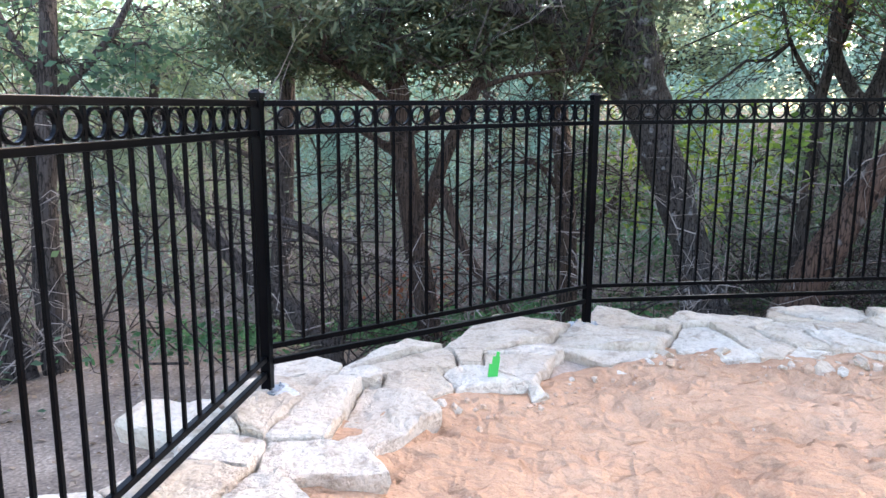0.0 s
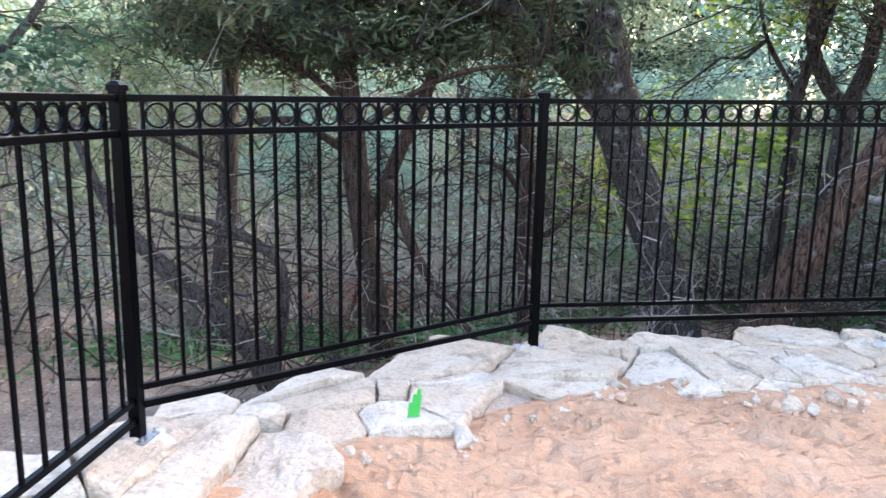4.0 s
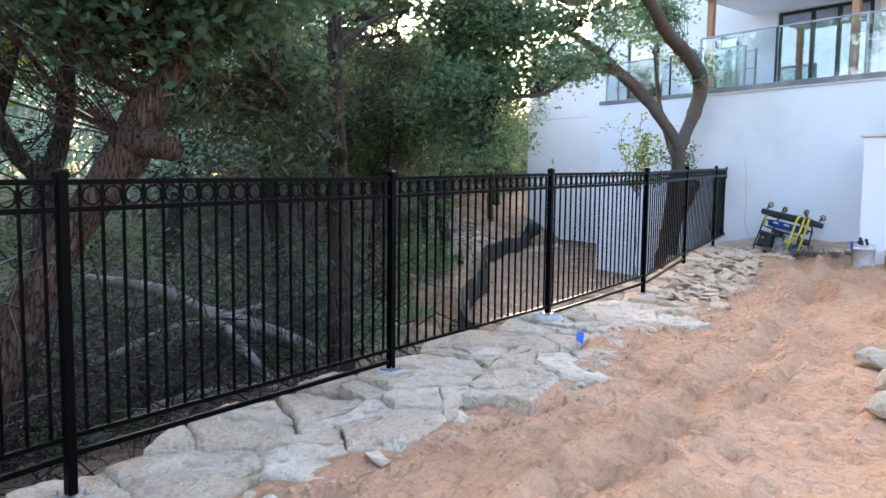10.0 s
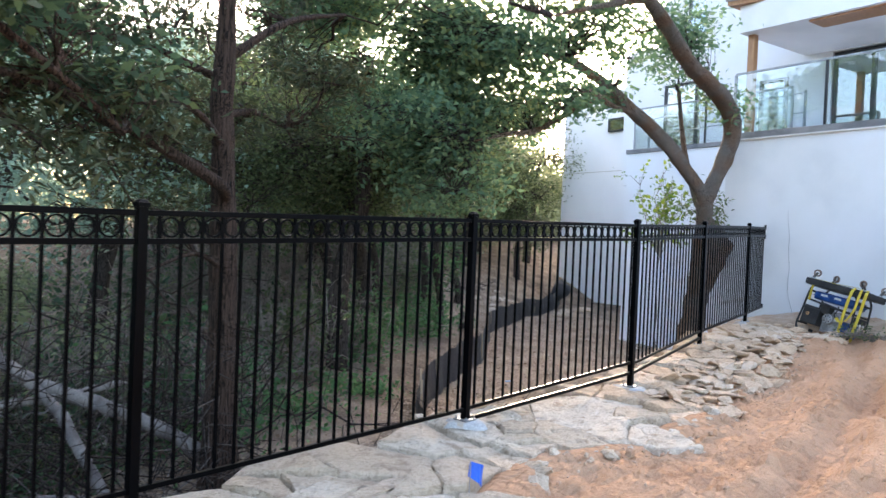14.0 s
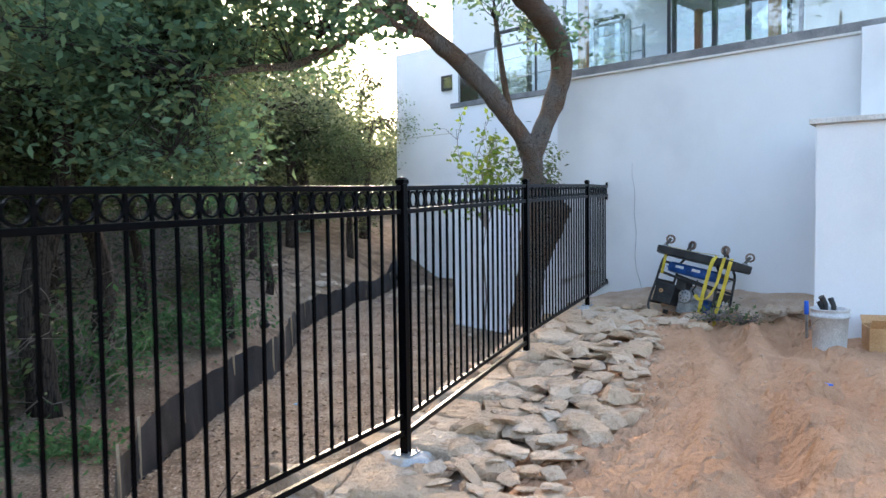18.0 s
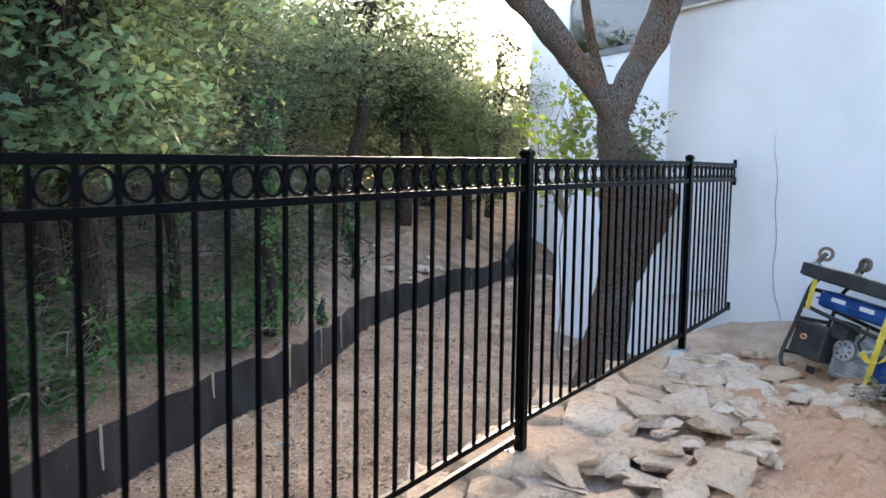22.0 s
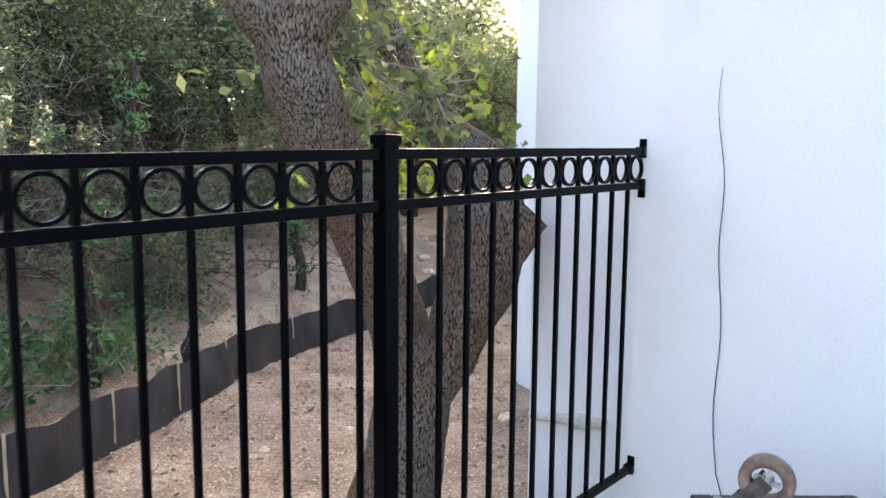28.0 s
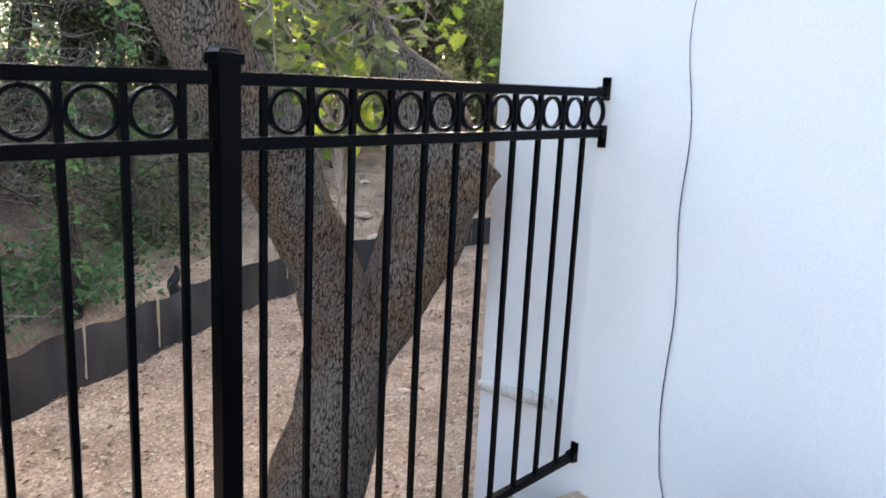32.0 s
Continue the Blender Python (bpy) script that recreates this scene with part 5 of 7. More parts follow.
# the cedar behind the fourth panel
tree("cedar_tree", "straight cedar with stringy reddish bark and drooping dark sprays",
     [[(7.95, 7.95, -1.0, 0.22), (7.92, 7.95, -0.5, 0.17), (7.92, 7.95, 0.1, 0.15), (7.91, 7.95, 0.7, 0.135), (7.89, 7.95, 1.31, 0.122), (7.87, 7.95, 1.97, 0.11), (7.83, 7.95, 2.67, 0.102), (7.84, 7.95, 3.44, 0.085), (7.82, 7.95, 4.3, 0.07), (7.8, 7.95, 6.0, 0.03)],
      [(7.87, 7.9, 1.85, 0.06), (7.64, 7.6, 1.96, 0.055), (7.07, 7.35, 2.17, 0.048), (6.51, 7.1, 2.35, 0.04), (5.96, 6.85, 2.47, 0.03), (5.3, 6.6, 2.4, 0.015)],
      [(7.86, 7.95, 2.3, 0.04), (7.4, 7.6, 2.55, 0.03), (6.8, 7.4, 2.5, 0.014)],
      [(7.84, 7.95, 3.1, 0.045), (8.5, 8.0, 3.6, 0.035), (9.3, 8.2, 3.9, 0.015)],
      [(7.86, 7.95, 2.6, 0.04), (8.4, 8.4, 2.75, 0.03), (9.0, 8.8, 2.7, 0.012)],
      [(7.84, 7.95, 2.9, 0.04), (7.2, 8.4, 3.2, 0.03), (6.5, 8.8, 3.2, 0.012)],
      [(7.9, 7.95, 1.2, 0.03), (7.5, 7.7, 1.35, 0.02), (7.0, 7.5, 1.2, 0.01)]],
     blob(6.5, 7.3, 2.5, 0.5, 420, 4, 0.3, 21, 0.35) + blob(5.7, 6.9, 2.4, 0.45, 330, 3, 0.3, 22, 0.3) + blob(8.9, 8.5, 3.3, 0.6, 520, 4, 0.35, 23, 0.45)
     + blob(7.7, 8.6, 4.2, 0.9, 620, 4, 0.4, 24, 0.6) + blob(6.6, 7.9, 3.2, 0.55, 420, 3, 0.3, 25, 0.4) + blob(6.6, 7.3, 1.75, 0.4, 260, 2, 0.35, 26, 0.4) + blob(8.6, 8.4, 2.6, 0.5, 420, 2, 0.35, 27, 0.4),
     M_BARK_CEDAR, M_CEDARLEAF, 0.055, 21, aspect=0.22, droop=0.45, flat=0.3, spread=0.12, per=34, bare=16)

# the furrowed tree beside the end of the fence
tree("elm_tree", "thick tree with deeply furrowed grey-brown bark, forked low beside the fence",
     [[(16.06, 7.82, -0.85, 0.36), (16.16, 7.8, -0.4, 0.27), (16.25, 7.78, 0.05, 0.225), (16.36, 7.77, 0.5, 0.19), (16.41, 7.76, 0.82, 0.19), (16.36, 7.74, 1.06, 0.155), (16.22, 7.66, 1.34, 0.135), (16.06, 7.55, 1.64, 0.135), (15.86, 7.42, 1.92, 0.128),
       (15.69, 7.33, 2.2, 0.122), (15.62, 7.29, 2.42, 0.125), (15.6, 7.27, 2.58, 0.10)],
      [(15.64, 7.3, 2.3, 0.095), (15.47, 7.32, 2.5, 0.10), (15.24, 7.42, 2.76, 0.105), (14.9, 7.55, 3.12, 0.112), (14.6, 7.7, 3.38, 0.108), (14.3, 7.85, 3.6, 0.095), (13.95, 8.0, 3.88, 0.085), (13.6, 8.1, 4.05, 0.07), (13.2, 8.25, 4.2, 0.055), (12.4, 8.5, 4.3, 0.03)],
      [(15.64, 7.3, 2.28, 0.105), (15.80, 7.26, 2.62, 0.118), (16.06, 7.23, 2.98, 0.13), (16.24, 7.21, 3.35, 0.135), (16.16, 7.19, 3.7, 0.14), (15.75, 7.17, 3.95, 0.135), (15.2, 7.14, 4.1, 0.125), (14.6, 7.11, 4.25, 0.115), (13.9, 7.07, 4.6, 0.10), (13.22, 7.04, 4.91, 0.085), (12.6, 7.0, 5.3, 0.05)],
      [(16.38, 7.77, 0.50, 0.08), (16.46, 7.74, 0.78, 0.115), (16.58, 7.67, 1.08, 0.142), (16.68, 7.62, 1.38, 0.17), (16.71, 7.60, 1.64, 0.18), (16.67, 7.63, 1.86, 0.155), (16.54, 7.7, 2.06, 0.095), (16.44, 7.78, 2.26, 0.075), (16.33, 7.85, 2.5, 0.062), (16.2, 8.0, 3.2, 0.045), (16.1, 8.1, 4.2, 0.03)],
      [(16.70, 7.56, 1.48, 0.14), (16.79, 7.50, 1.62, 0.125), (16.85, 7.46, 1.70, 0.10)],
      [(14.0, 8.0, 3.8, 0.04), (13.6, 8.4, 3.55, 0.045), (13.3, 8.5, 3.35, 0.045), (12.9, 8.6, 3.15, 0.04), (12.5, 8.7, 3.08, 0.032), (11.9, 8.8, 2.9, 0.015)],
      [(13.4, 7.05, 4.85, 0.045), (13.0, 7.15, 4.75, 0.04), (12.4, 7.2, 4.55, 0.032), (11.6, 7.25, 4.25, 0.014)],
      [(14.4, 7.8, 3.55, 0.04), (13.8, 7.9, 3.62, 0.036), (13.3, 7.95, 3.75, 0.03), (12.8, 8.0, 3.4, 0.015)]],
     blob(12.4, 8.8, 3.3, 0.8, 900, 6, 0.5, 31, 0.6) + blob(11.2, 9.4, 3.0, 0.9, 1000, 6, 0.5, 32, 0.7) + blob(13.2, 8.4, 4.4, 0.6, 420, 3, 0.5, 33, 0.4)
     + blob(13.9, 8.1, 3.85, 0.4, 330, 3, 0.5, 34, 0.35) + blob(15.5, 7.4, 4.5, 0.45, 330, 3, 0.5, 35, 0.4) + blob(15.9, 7.3, 4.0, 0.3, 220, 2, 0.6, 37, 0.25) + blob(14.5, 7.2, 4.75, 0.5, 330, 3, 0.5, 38, 0.4) + blob(13.0, 8.2, 3.5, 0.45, 400, 3, 0.5, 39, 0.35) + blob(13.0, 7.1, 5.5, 0.7, 400, 3, 0.5, 36, 0.6)
     + blob(12.2, 9.0, 4.4, 0.7, 1100, 5, 0.55, 40, 0.5) + blob(11.3, 9.8, 4.6, 0.9, 1300, 6, 0.55, 41, 0.7) + blob(12.9, 8.7, 5.2, 0.6, 700, 3, 0.5, 42, 0.4) + blob(10.5, 10.4, 5.0, 0.9, 1300, 5, 0.55, 43, 0.7),
     M_BARK_T, M_ELMLEAF, 0.05, 31, sides=40, rough=0.2, per=20)


# ---------------------------------------------------------------- thicket and far woods
def bush(name, label, at, r, h, n, leaf, seed, size=0.05, twigs=60, category="bush", group="", bark=None):
    rng = np.random.default_rng(seed)
    t = thing(name, label, category, at, group)
    T, tips = [], []
    for _ in range(twigs):
        a = rng.normal(size=3) * np.array([r * 0.25, r * 0.25, 0])
        d = rng.normal(size=3) * np.array([r * 0.6, r * 0.6, h * 0.25]) + np.array([0, 0, h * 0.6])
        b = a + d
        b[2] = max(0.05, b[2])
        T.append(twig_geo(a, b, 0.010, rng, 5, 3, 0.09))
        for _ in range(4):
            q = a + (b - a) * rng.uniform(0.35, 1)
            e = q + rng.normal(size=3) * np.array([0.28, 0.28, 0.2]) * r
            T.append(twig_geo(q, e, 0.005, rng, 3, 3, 0.1))
            tips.append(e)
    tagged(part("stemwork", fast_join(T), bark or M_TWIG, t), kind="stuff")
    if n:
        tips = np.array(tips)
        c = tips[rng.integers(0, len(tips), n)] + rng.normal(size=(n, 3)) * 0.10 * max(r, 0.6)
        c[:, 2] = np.maximum(c[:, 2], 0.02)
        tagged(part("foliage", leaf_cloud(c, size, rng), leaf, t), kind="stuff")
    return t


def wood_tree(label, leaf, seed, h, r, n, size, low=0.35):
    """A tree of the woods behind: stem, limbs and an uneven crown."""
    rng = np.random.default_rng(seed)
    lean = rng.normal(size=2) * 0.06 * h
    trunk = [(0, 0, -0.4, 0.05 * r + 0.06)] + [(lean[0] * t + 0.1 * rng.normal(), lean[1] * t + 0.1 * rng.normal(), h * t, (0.05 * r + 0.05) * (1 - 0.75 * t)) for t in (0.2, 0.4, 0.6, 0.85)]
    cl = []
    for k in range(11):
        a, rr, z = rng.uniform(0, 6.3), r * rng.uniform(0.1, 0.85), h * rng.uniform(low, 1.0)
        cl.append(((rr * math.cos(a), rr * math.sin(a), z), (r * 0.42, r * 0.42, r * 0.30), n // 11))
    t = tree("woodland_tree", label, [trunk], cl, M_BARK_DARK, leaf, size, seed, sides=7, spread=0.11 * r, per=52, twig=0.012, bare=4, group="trees of the woods")
    return t


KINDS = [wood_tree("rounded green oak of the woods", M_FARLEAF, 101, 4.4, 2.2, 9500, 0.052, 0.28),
         wood_tree("oak of the woods, haze in its blue-green leaf colour", M_HAZELEAF, 102, 4.8, 2.3, 9500, 0.052, 0.42),
         wood_tree("dark juniper of the woods", M_CEDARLEAF, 103, 5.0, 1.9, 9500, 0.05, 0.28),
         wood_tree("yellowing oak of the woods", M_BUSHLEAF, 104, 4.2, 2.0, 9000, 0.052, 0.25)]
KINDS.append(wood_tree("mid green oak of the woods", M_BUSHLEAF, 105, 4.8, 2.3, 14000, 0.037, 0.36))
PLACES = [(4, 11.6, 11.3, 1.1, 3.7), (4, 13.0, 12.6, 1.0, 0.5), (0, 21.8, 20.2, 1.5, 1.2), (3, 24.6, 21.4, 1.5, 2.9), (0, 27.6, 23.8, 1.4, 4.2), (3, 26.6, 20.6, 0.9, 5.5), (0, 31.0, 28.0, 1.4, 0.3),
          (0, -12.5, 16.5, 1.2, 2.4), (2, -10.4, 6.6, 1.3, 1.9), (3, -14.5, 17.0, 1.8, 4.4), (0, -19.0, 14.0, 2.0, 1.0),
          (4, 12.6, 13.2, 0.85, 0.2), (4, 10.2, 12.4, 0.95, 1.0), (4, 13.6, 14.9, 0.9, 2.0), (4, 15.8, 18.2, 1.15, 2.6), (2, 18.2, 19.8, 1.15, 4.0),
          (1, 8.6, 13.6, 1.0, 5.0), (0, 6.2, 12.4, 1.0, 0.9), (1, 4.4, 14.2, 1.15, 1.9), (3, 2.2, 12.6, 0.9, 3.3), (1, 1.6, 16.0, 1.3, 0.4),
          (1, -0.6, 13.4, 0.9, 2.2), (1, -2.8, 15.2, 0.95, 4.4), (0, -5.0, 12.6, 0.85, 5.2), (0, -7.4, 15.4, 1.0, 0.1), (2, -8.4, 9.4, 0.8, 1.4),
          (3, -8.6, 5.4, 1.0, 2.9), (2, -6.6, 1.6, 1.1, 3.6), (0, -9.6, -2.0, 1.2, 0.7), (1, 20.6, 23.6, 1.35, 1.1), (0, 23.2, 26.0, 1.4, 2.1),
          (3, 17.6, 22.6, 1.1, 0.3), (4, 14.2, 20.2, 1.25, 5.5), (2, 11.4, 17.6, 1.2, 3.1), (1, 8.0, 18.6, 1.35, 4.3), (0, 4.6, 19.8, 1.4, 0.8),
          (1, 0.6, 20.6, 1.5, 2.7), (0, -3.8, 19.6, 1.5, 4.9), (0, -8.6, 19.6, 1.2, 5.9), (3, 26.0, 29.5, 1.5, 1.6), (0, 29.0, 33.5, 1.5, 2.4), (1, 21.2, 28.0, 1.7, 3.3), (0, 24.6, 33.0, 1.9, 0.6), (2, 16.6, 22.4, 1.5, 2.2),
          (0, 22.0, 32.0, 1.45, 3.5), (1, 17.5, 28.0, 1.45, 4.6), (3, 12.5, 25.5, 1.5, 5.3), (0, 7.5, 26.0, 1.6, 0.6), (1, 2.0, 27.5, 1.7, 1.7),
      (0, 29.5, 22.6, 1.1, 0.9), (2, 33.0, 25.5, 1.3, 2.6), (0, 33.5, 42.0, 1.3, 5.1), (1, 27.0, 40.0, 1.5, 0.2), (0, 36.0, 52.0, 1.6, 4.1), (2, -12.0, 11.0, 1.4, 2.0), (0, -13.0, 3.0, 1.4, 3.0)]
for i, (k, x, y, s, a) in enumerate(PLACES):
    s *= 0.62 if -9.5 < x < 6.5 and y < 17 else 1.0          # an understorey behind the first panels
    m = Matrix.LocRotScale((x, y, ground_z(x, y) - 0.05), Euler((0, 0, a)), (s, s, s))
    src = KINDS[k]
    o = copy_thing(src, m) if any(q[0] == k for q in PLACES[:i]) else src
    o.matrix_basis = m

far = np.random.default_rng(5)
pts = []
for i in range(460):
    a = far.uniform(-1.25, 1.9) if i < 260 else far.uniform(0.72, 1.06)      # densest beside the far wall
    d = far.uniform(38, 75)
    x, y = 8 + d * math.sin(a), 6 + d * math.cos(a)
    hgt = far.uniform(3.0, 6.0)
    q = np.array([x, y, ground_z(x, y) + hgt * 0.5]) + far.normal(size=(190, 3)) * np.array([2.4, 2.4, hgt * 0.32])
    pts.append(q)
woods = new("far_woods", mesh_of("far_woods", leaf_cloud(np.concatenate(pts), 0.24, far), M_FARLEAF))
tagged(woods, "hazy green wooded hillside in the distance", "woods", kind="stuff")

def slope_woods(name, label, a0, a1, n, leaf, seed):
    """Clumps of leaves on the near side of the far woods, between two headings."""
    rng = np.random.default_rng(seed)
    clumps = []
    for _ in range(n):
        a, d, hgt = rng.uniform(a0, a1), rng.uniform(24, 38), rng.uniform(3.0, 7.5)
        x, y = 8 + d * math.sin(a), 6 + d * math.cos(a)
        clumps.append(np.array([x, y, ground_z(x, y) + hgt * 0.5]) + rng.normal(size=(190, 3)) * np.array([1.5, 1.5, hgt * 0.3]))
    tagged(new(name, mesh_of(name, leaf_cloud(np.concatenate(clumps), 0.17, rng), leaf)), label, "woods", kind="stuff")


# no haze in the air here: the pale leaf colours carry it
slope_woods("wooded_slope", "wooded slope across the hollow, haze in its pale blue-green colour", -0.95, 0.30, 120, M_HAZELEAF, 6)
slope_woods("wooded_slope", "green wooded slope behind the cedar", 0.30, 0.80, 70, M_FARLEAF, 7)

# brushwood, dead limbs and undergrowth just outside the fence
for i, (x, y, r, h, n, lf, sz, tw) in enumerate([
        (3.7, 10.0, 0.7, 2.3, 520, M_YELLOWLEAF, 0.045, 50), (2.9, 10.4, 0.9, 1.6, 1500, M_HERB, 0.055, 40), (4.9, 9.4, 0.9, 1.3, 260, M_BUSHLEAF, 0.05, 90),
        (5.6, 10.6, 1.2, 2.2, 1400, M_BUSHLEAF, 0.055, 70), (0.6, 9.6, 1.1, 1.7, 800, M_HAZELEAF, 0.04, 110), (-1.0, 9.4, 1.2, 1.9, 800, M_FARLEAF, 0.04, 120),
        (-2.8, 9.2, 1.2, 2.0, 900, M_FARLEAF, 0.05, 120), (-5.2, 8.4, 1.2, 1.9, 700, M_FARLEAF, 0.05, 120), (-0.3, 9.0, 0.7, 0.9, 420, M_RUSTLEAF, 0.05, 30),
        (8.9, 10.2, 0.9, 1.2, 700, M_HERB, 0.055, 50), (10.6, 11.2, 0.9, 1.5, 900, M_BUSHLEAF, 0.055, 60), (12.2, 11.9, 0.8, 1.2, 700, M_HERB, 0.055, 50),
        (11.2, 13.6, 1.1, 2.6, 420, M_OAKLEAF, 0.05, 150), (13.0, 16.0, 1.1, 2.8, 330, M_OAKLEAF, 0.05, 160), (14.4, 17.8, 1.0, 2.6, 420, M_BUSHLEAF, 0.05, 140),
        (14.6, 13.0, 0.7, 0.7, 900, M_HERB, 0.05, 30), (15.9, 14.0, 0.7, 0.8, 900, M_HERB, 0.05, 30), (17.0, 15.8, 0.8, 1.2, 900, M_BUSHLEAF, 0.055, 50),
        (17.6, 17.0, 1.1, 1.9, 1300, M_BUSHLEAF, 0.06, 60), (22.0, 23.6, 1.4, 2.0, 1300, M_BUSHLEAF, 0.065, 60), (25.0, 25.6, 1.6, 2.2, 1300, M_BUSHLEAF, 0.07, 60),
        (-4.2, 4.6, 0.9, 1.2, 200, M_OAKLEAF, 0.05, 70), (-5.6, 3.2, 1.1, 1.8, 300, M_OAKLEAF, 0.05, 90),
        (1.9, 9.2, 0.9, 1.3, 600, M_FARLEAF, 0.05, 60), (6.9, 10.8, 1.1, 1.9, 900, M_FARLEAF, 0.055, 80)]):
    bush("thicket_bush", "tangled twiggy bush with sparse leaves" if n < 600 else "leafy green bush at the edge of the woods",
         (x, y, ground_z(x, y)), r, h, n, lf, 200 + i, sz, tw, group="bushes of the thicket")

# low growth on the bank behind, copied from two bushes
banks = [bush("bank_bush", "hazy low green bush on the wooded bank", (0, 0, 0), 1.5, 1.5, 3000, M_FARLEAF, 330, 0.05, 60, group="bushes on the bank"),
         bush("bank_bush", "low bush on the wooded bank, haze in its blue-green colour", (0, 0, 0), 1.4, 1.3, 2800, M_HAZELEAF, 331, 0.05, 60, group="bushes on the bank"),
         bush("bank_bush", "dark green bush under the cedar", (0, 0, 0), 1.3, 1.3, 1500, M_OAKLEAF, 332, 0.06, 70, group="bushes on the bank")]
for i, (k, x, y, s, a) in enumerate([
        (0, -1.5, 13.0, 1.0, 0.0), (1, 0.8, 12.2, 1.0, 0.0), (0, -4.0, 13.2, 1.1, 1.0), (1, -6.4, 11.6, 1.0, 2.0), (0, -8.6, 13.0, 1.2, 3.0), (1, -3.0, 15.6, 1.2, 4.0), (0, -5.8, 16.6, 1.3, 5.0),
        (0, 1.6, 15.4, 1.2, 0.6), (1, 3.6, 13.4, 1.0, 1.6), (0, 4.8, 16.4, 1.2, 2.6), (0, -10.5, 16.5, 1.4, 3.6), (1, -8.8, 18.5, 1.5, 4.6), (0, -1.0, 18.0, 1.4, 5.6), (0, -12.5, 13.0, 1.3, 0.4),
        (1, 6.0, 14.4, 1.0, 1.4), (0, -3.6, 20.5, 1.6, 2.4), (0, -7.0, 22.5, 1.8, 3.4), (0, -12.0, 22.0, 1.9, 4.4), (0, 1.0, 22.5, 1.7, 5.4), (0, -16.0, 18.0, 1.8, 0.2), (0, -6.5, 6.6, 0.8, 1.2),
        (0, 21.6, 21.4, 0.6, 0.2), (0, 23.4, 22.6, 0.7, 1.2), (1, 25.4, 23.4, 0.8, 2.2), (0, 27.2, 24.6, 1.0, 3.2), (0, 19.6, 19.9, 0.5, 4.2), (0, 29.6, 26.5, 1.3, 5.2), (0, 20.4, 22.6, 1.0, 0.7),
        (2, 6.4, 11.6, 1.0, 0.0), (2, 7.8, 12.2, 1.1, 1.0), (2, 8.4, 10.9, 0.7, 3.0), (2, 5.0, 11.6, 1.0, 5.0), (2, 12.6, 13.4, 0.8, 1.6),
        (2, 13.5, 18.6, 1.3, 0.4), (2, 15.6, 19.6, 1.3, 1.4), (2, 17.6, 20.6, 1.3, 2.4), (2, 11.6, 17.0, 1.2, 3.4), (0, 19.6, 22.2, 1.3, 4.4), (2, 9.8, 15.4, 1.2, 5.4), (2, 14.8, 17.2, 0.9, 0.9),
        (2, 5.2, 9.3, 0.75, 0.3), (2, 6.7, 9.7, 0.75, 1.3), (2, 4.1, 9.8, 0.8, 2.3), (2, 7.8, 10.2, 0.7, 3.3)]):
    m = Matrix.LocRotScale((x, y, ground_z(x, y)), Euler((0, 0, a)), (s, s, s))
    o = banks[k] if i in (0, 1, 28) else copy_thing(banks[k], m)
    o.matrix_basis = m

herbs = np.random.default_rng(8)
hp = []
for x, y, r, n in [(0.6, 8.4, 1.3, 1500), (-0.8, 8.2, 1.2, 1300), (2.0, 8.8, 0.9, 700), (-2.6, 7.6, 1.2, 900), (13.5, 13.1, 0.8, 1200), (12.3, 12.0, 0.7, 800), (14.8, 14.3, 0.8, 900),
                   (9.6, 9.6, 0.8, 600), (8.4, 9.2, 0.8, 600), (11.2, 10.2, 0.6, 500), (5.2, 8.6, 1.0, 500), (17.0, 15.8, 0.9, 700), (6.6, 9.4, 0.9, 500)]:
    q = herbs.normal(size=(n, 2)) * r * 0.5 + np.array([x, y])
    hp.append(np.array([(a, b, ground_z(a, b) + abs(herbs.normal()) * 0.12 + 0.02) for a, b in q if beyond(a, b) > 1.0]))
tagged(new("undergrowth", mesh_of("undergrowth", leaf_cloud(np.concatenate(hp), 0.045, herbs), M_HERB)), "low green plants on the forest floor", "undergrowth", kind="stuff")
lp = []
while len(lp) < 15000:
    x, y = herbs.uniform(-6, 24), herbs.uniform(3, 22)
    d = beyond(x, y)
    if 0.35 < d < 14:
        lp.append((x, y, ground_z(x, y) + 0.012))
lv = leaf_cloud(np.array(lp), 0.03, herbs, 0.6, 0, 0.9)
tagged(new("fallen_leaves", mesh_of("fallen_leaves", lv, M_DRYLEAF)), "dry fallen leaves and wood chips on the ground", "leaf litter", kind="stuff")


cp = []
while len(cp) < 26000:
    x = herbs.uniform(9.2, 22.0)
    lo, hi = fence_y(min(x, 16.9)) + 0.25, float(np.interp(x, [p[0] for p in SILT], [p[1] for p in SILT])) + 0.6
    y = lo + (hi - lo) * herbs.random()
    cp.append((x, y, ground_z(x, y) + 0.022 + 0.006 * herbs.random()))
chips = leaf_cloud(np.array(cp), 0.021, herbs, 0.42, 0, 0.92)
tagged(new("wood_chips", mesh_of("wood_chips", chips, M_CHIPWOOD)), "brown and pale wood chips strewn over the bare soil", "wood chips", kind="stuff")


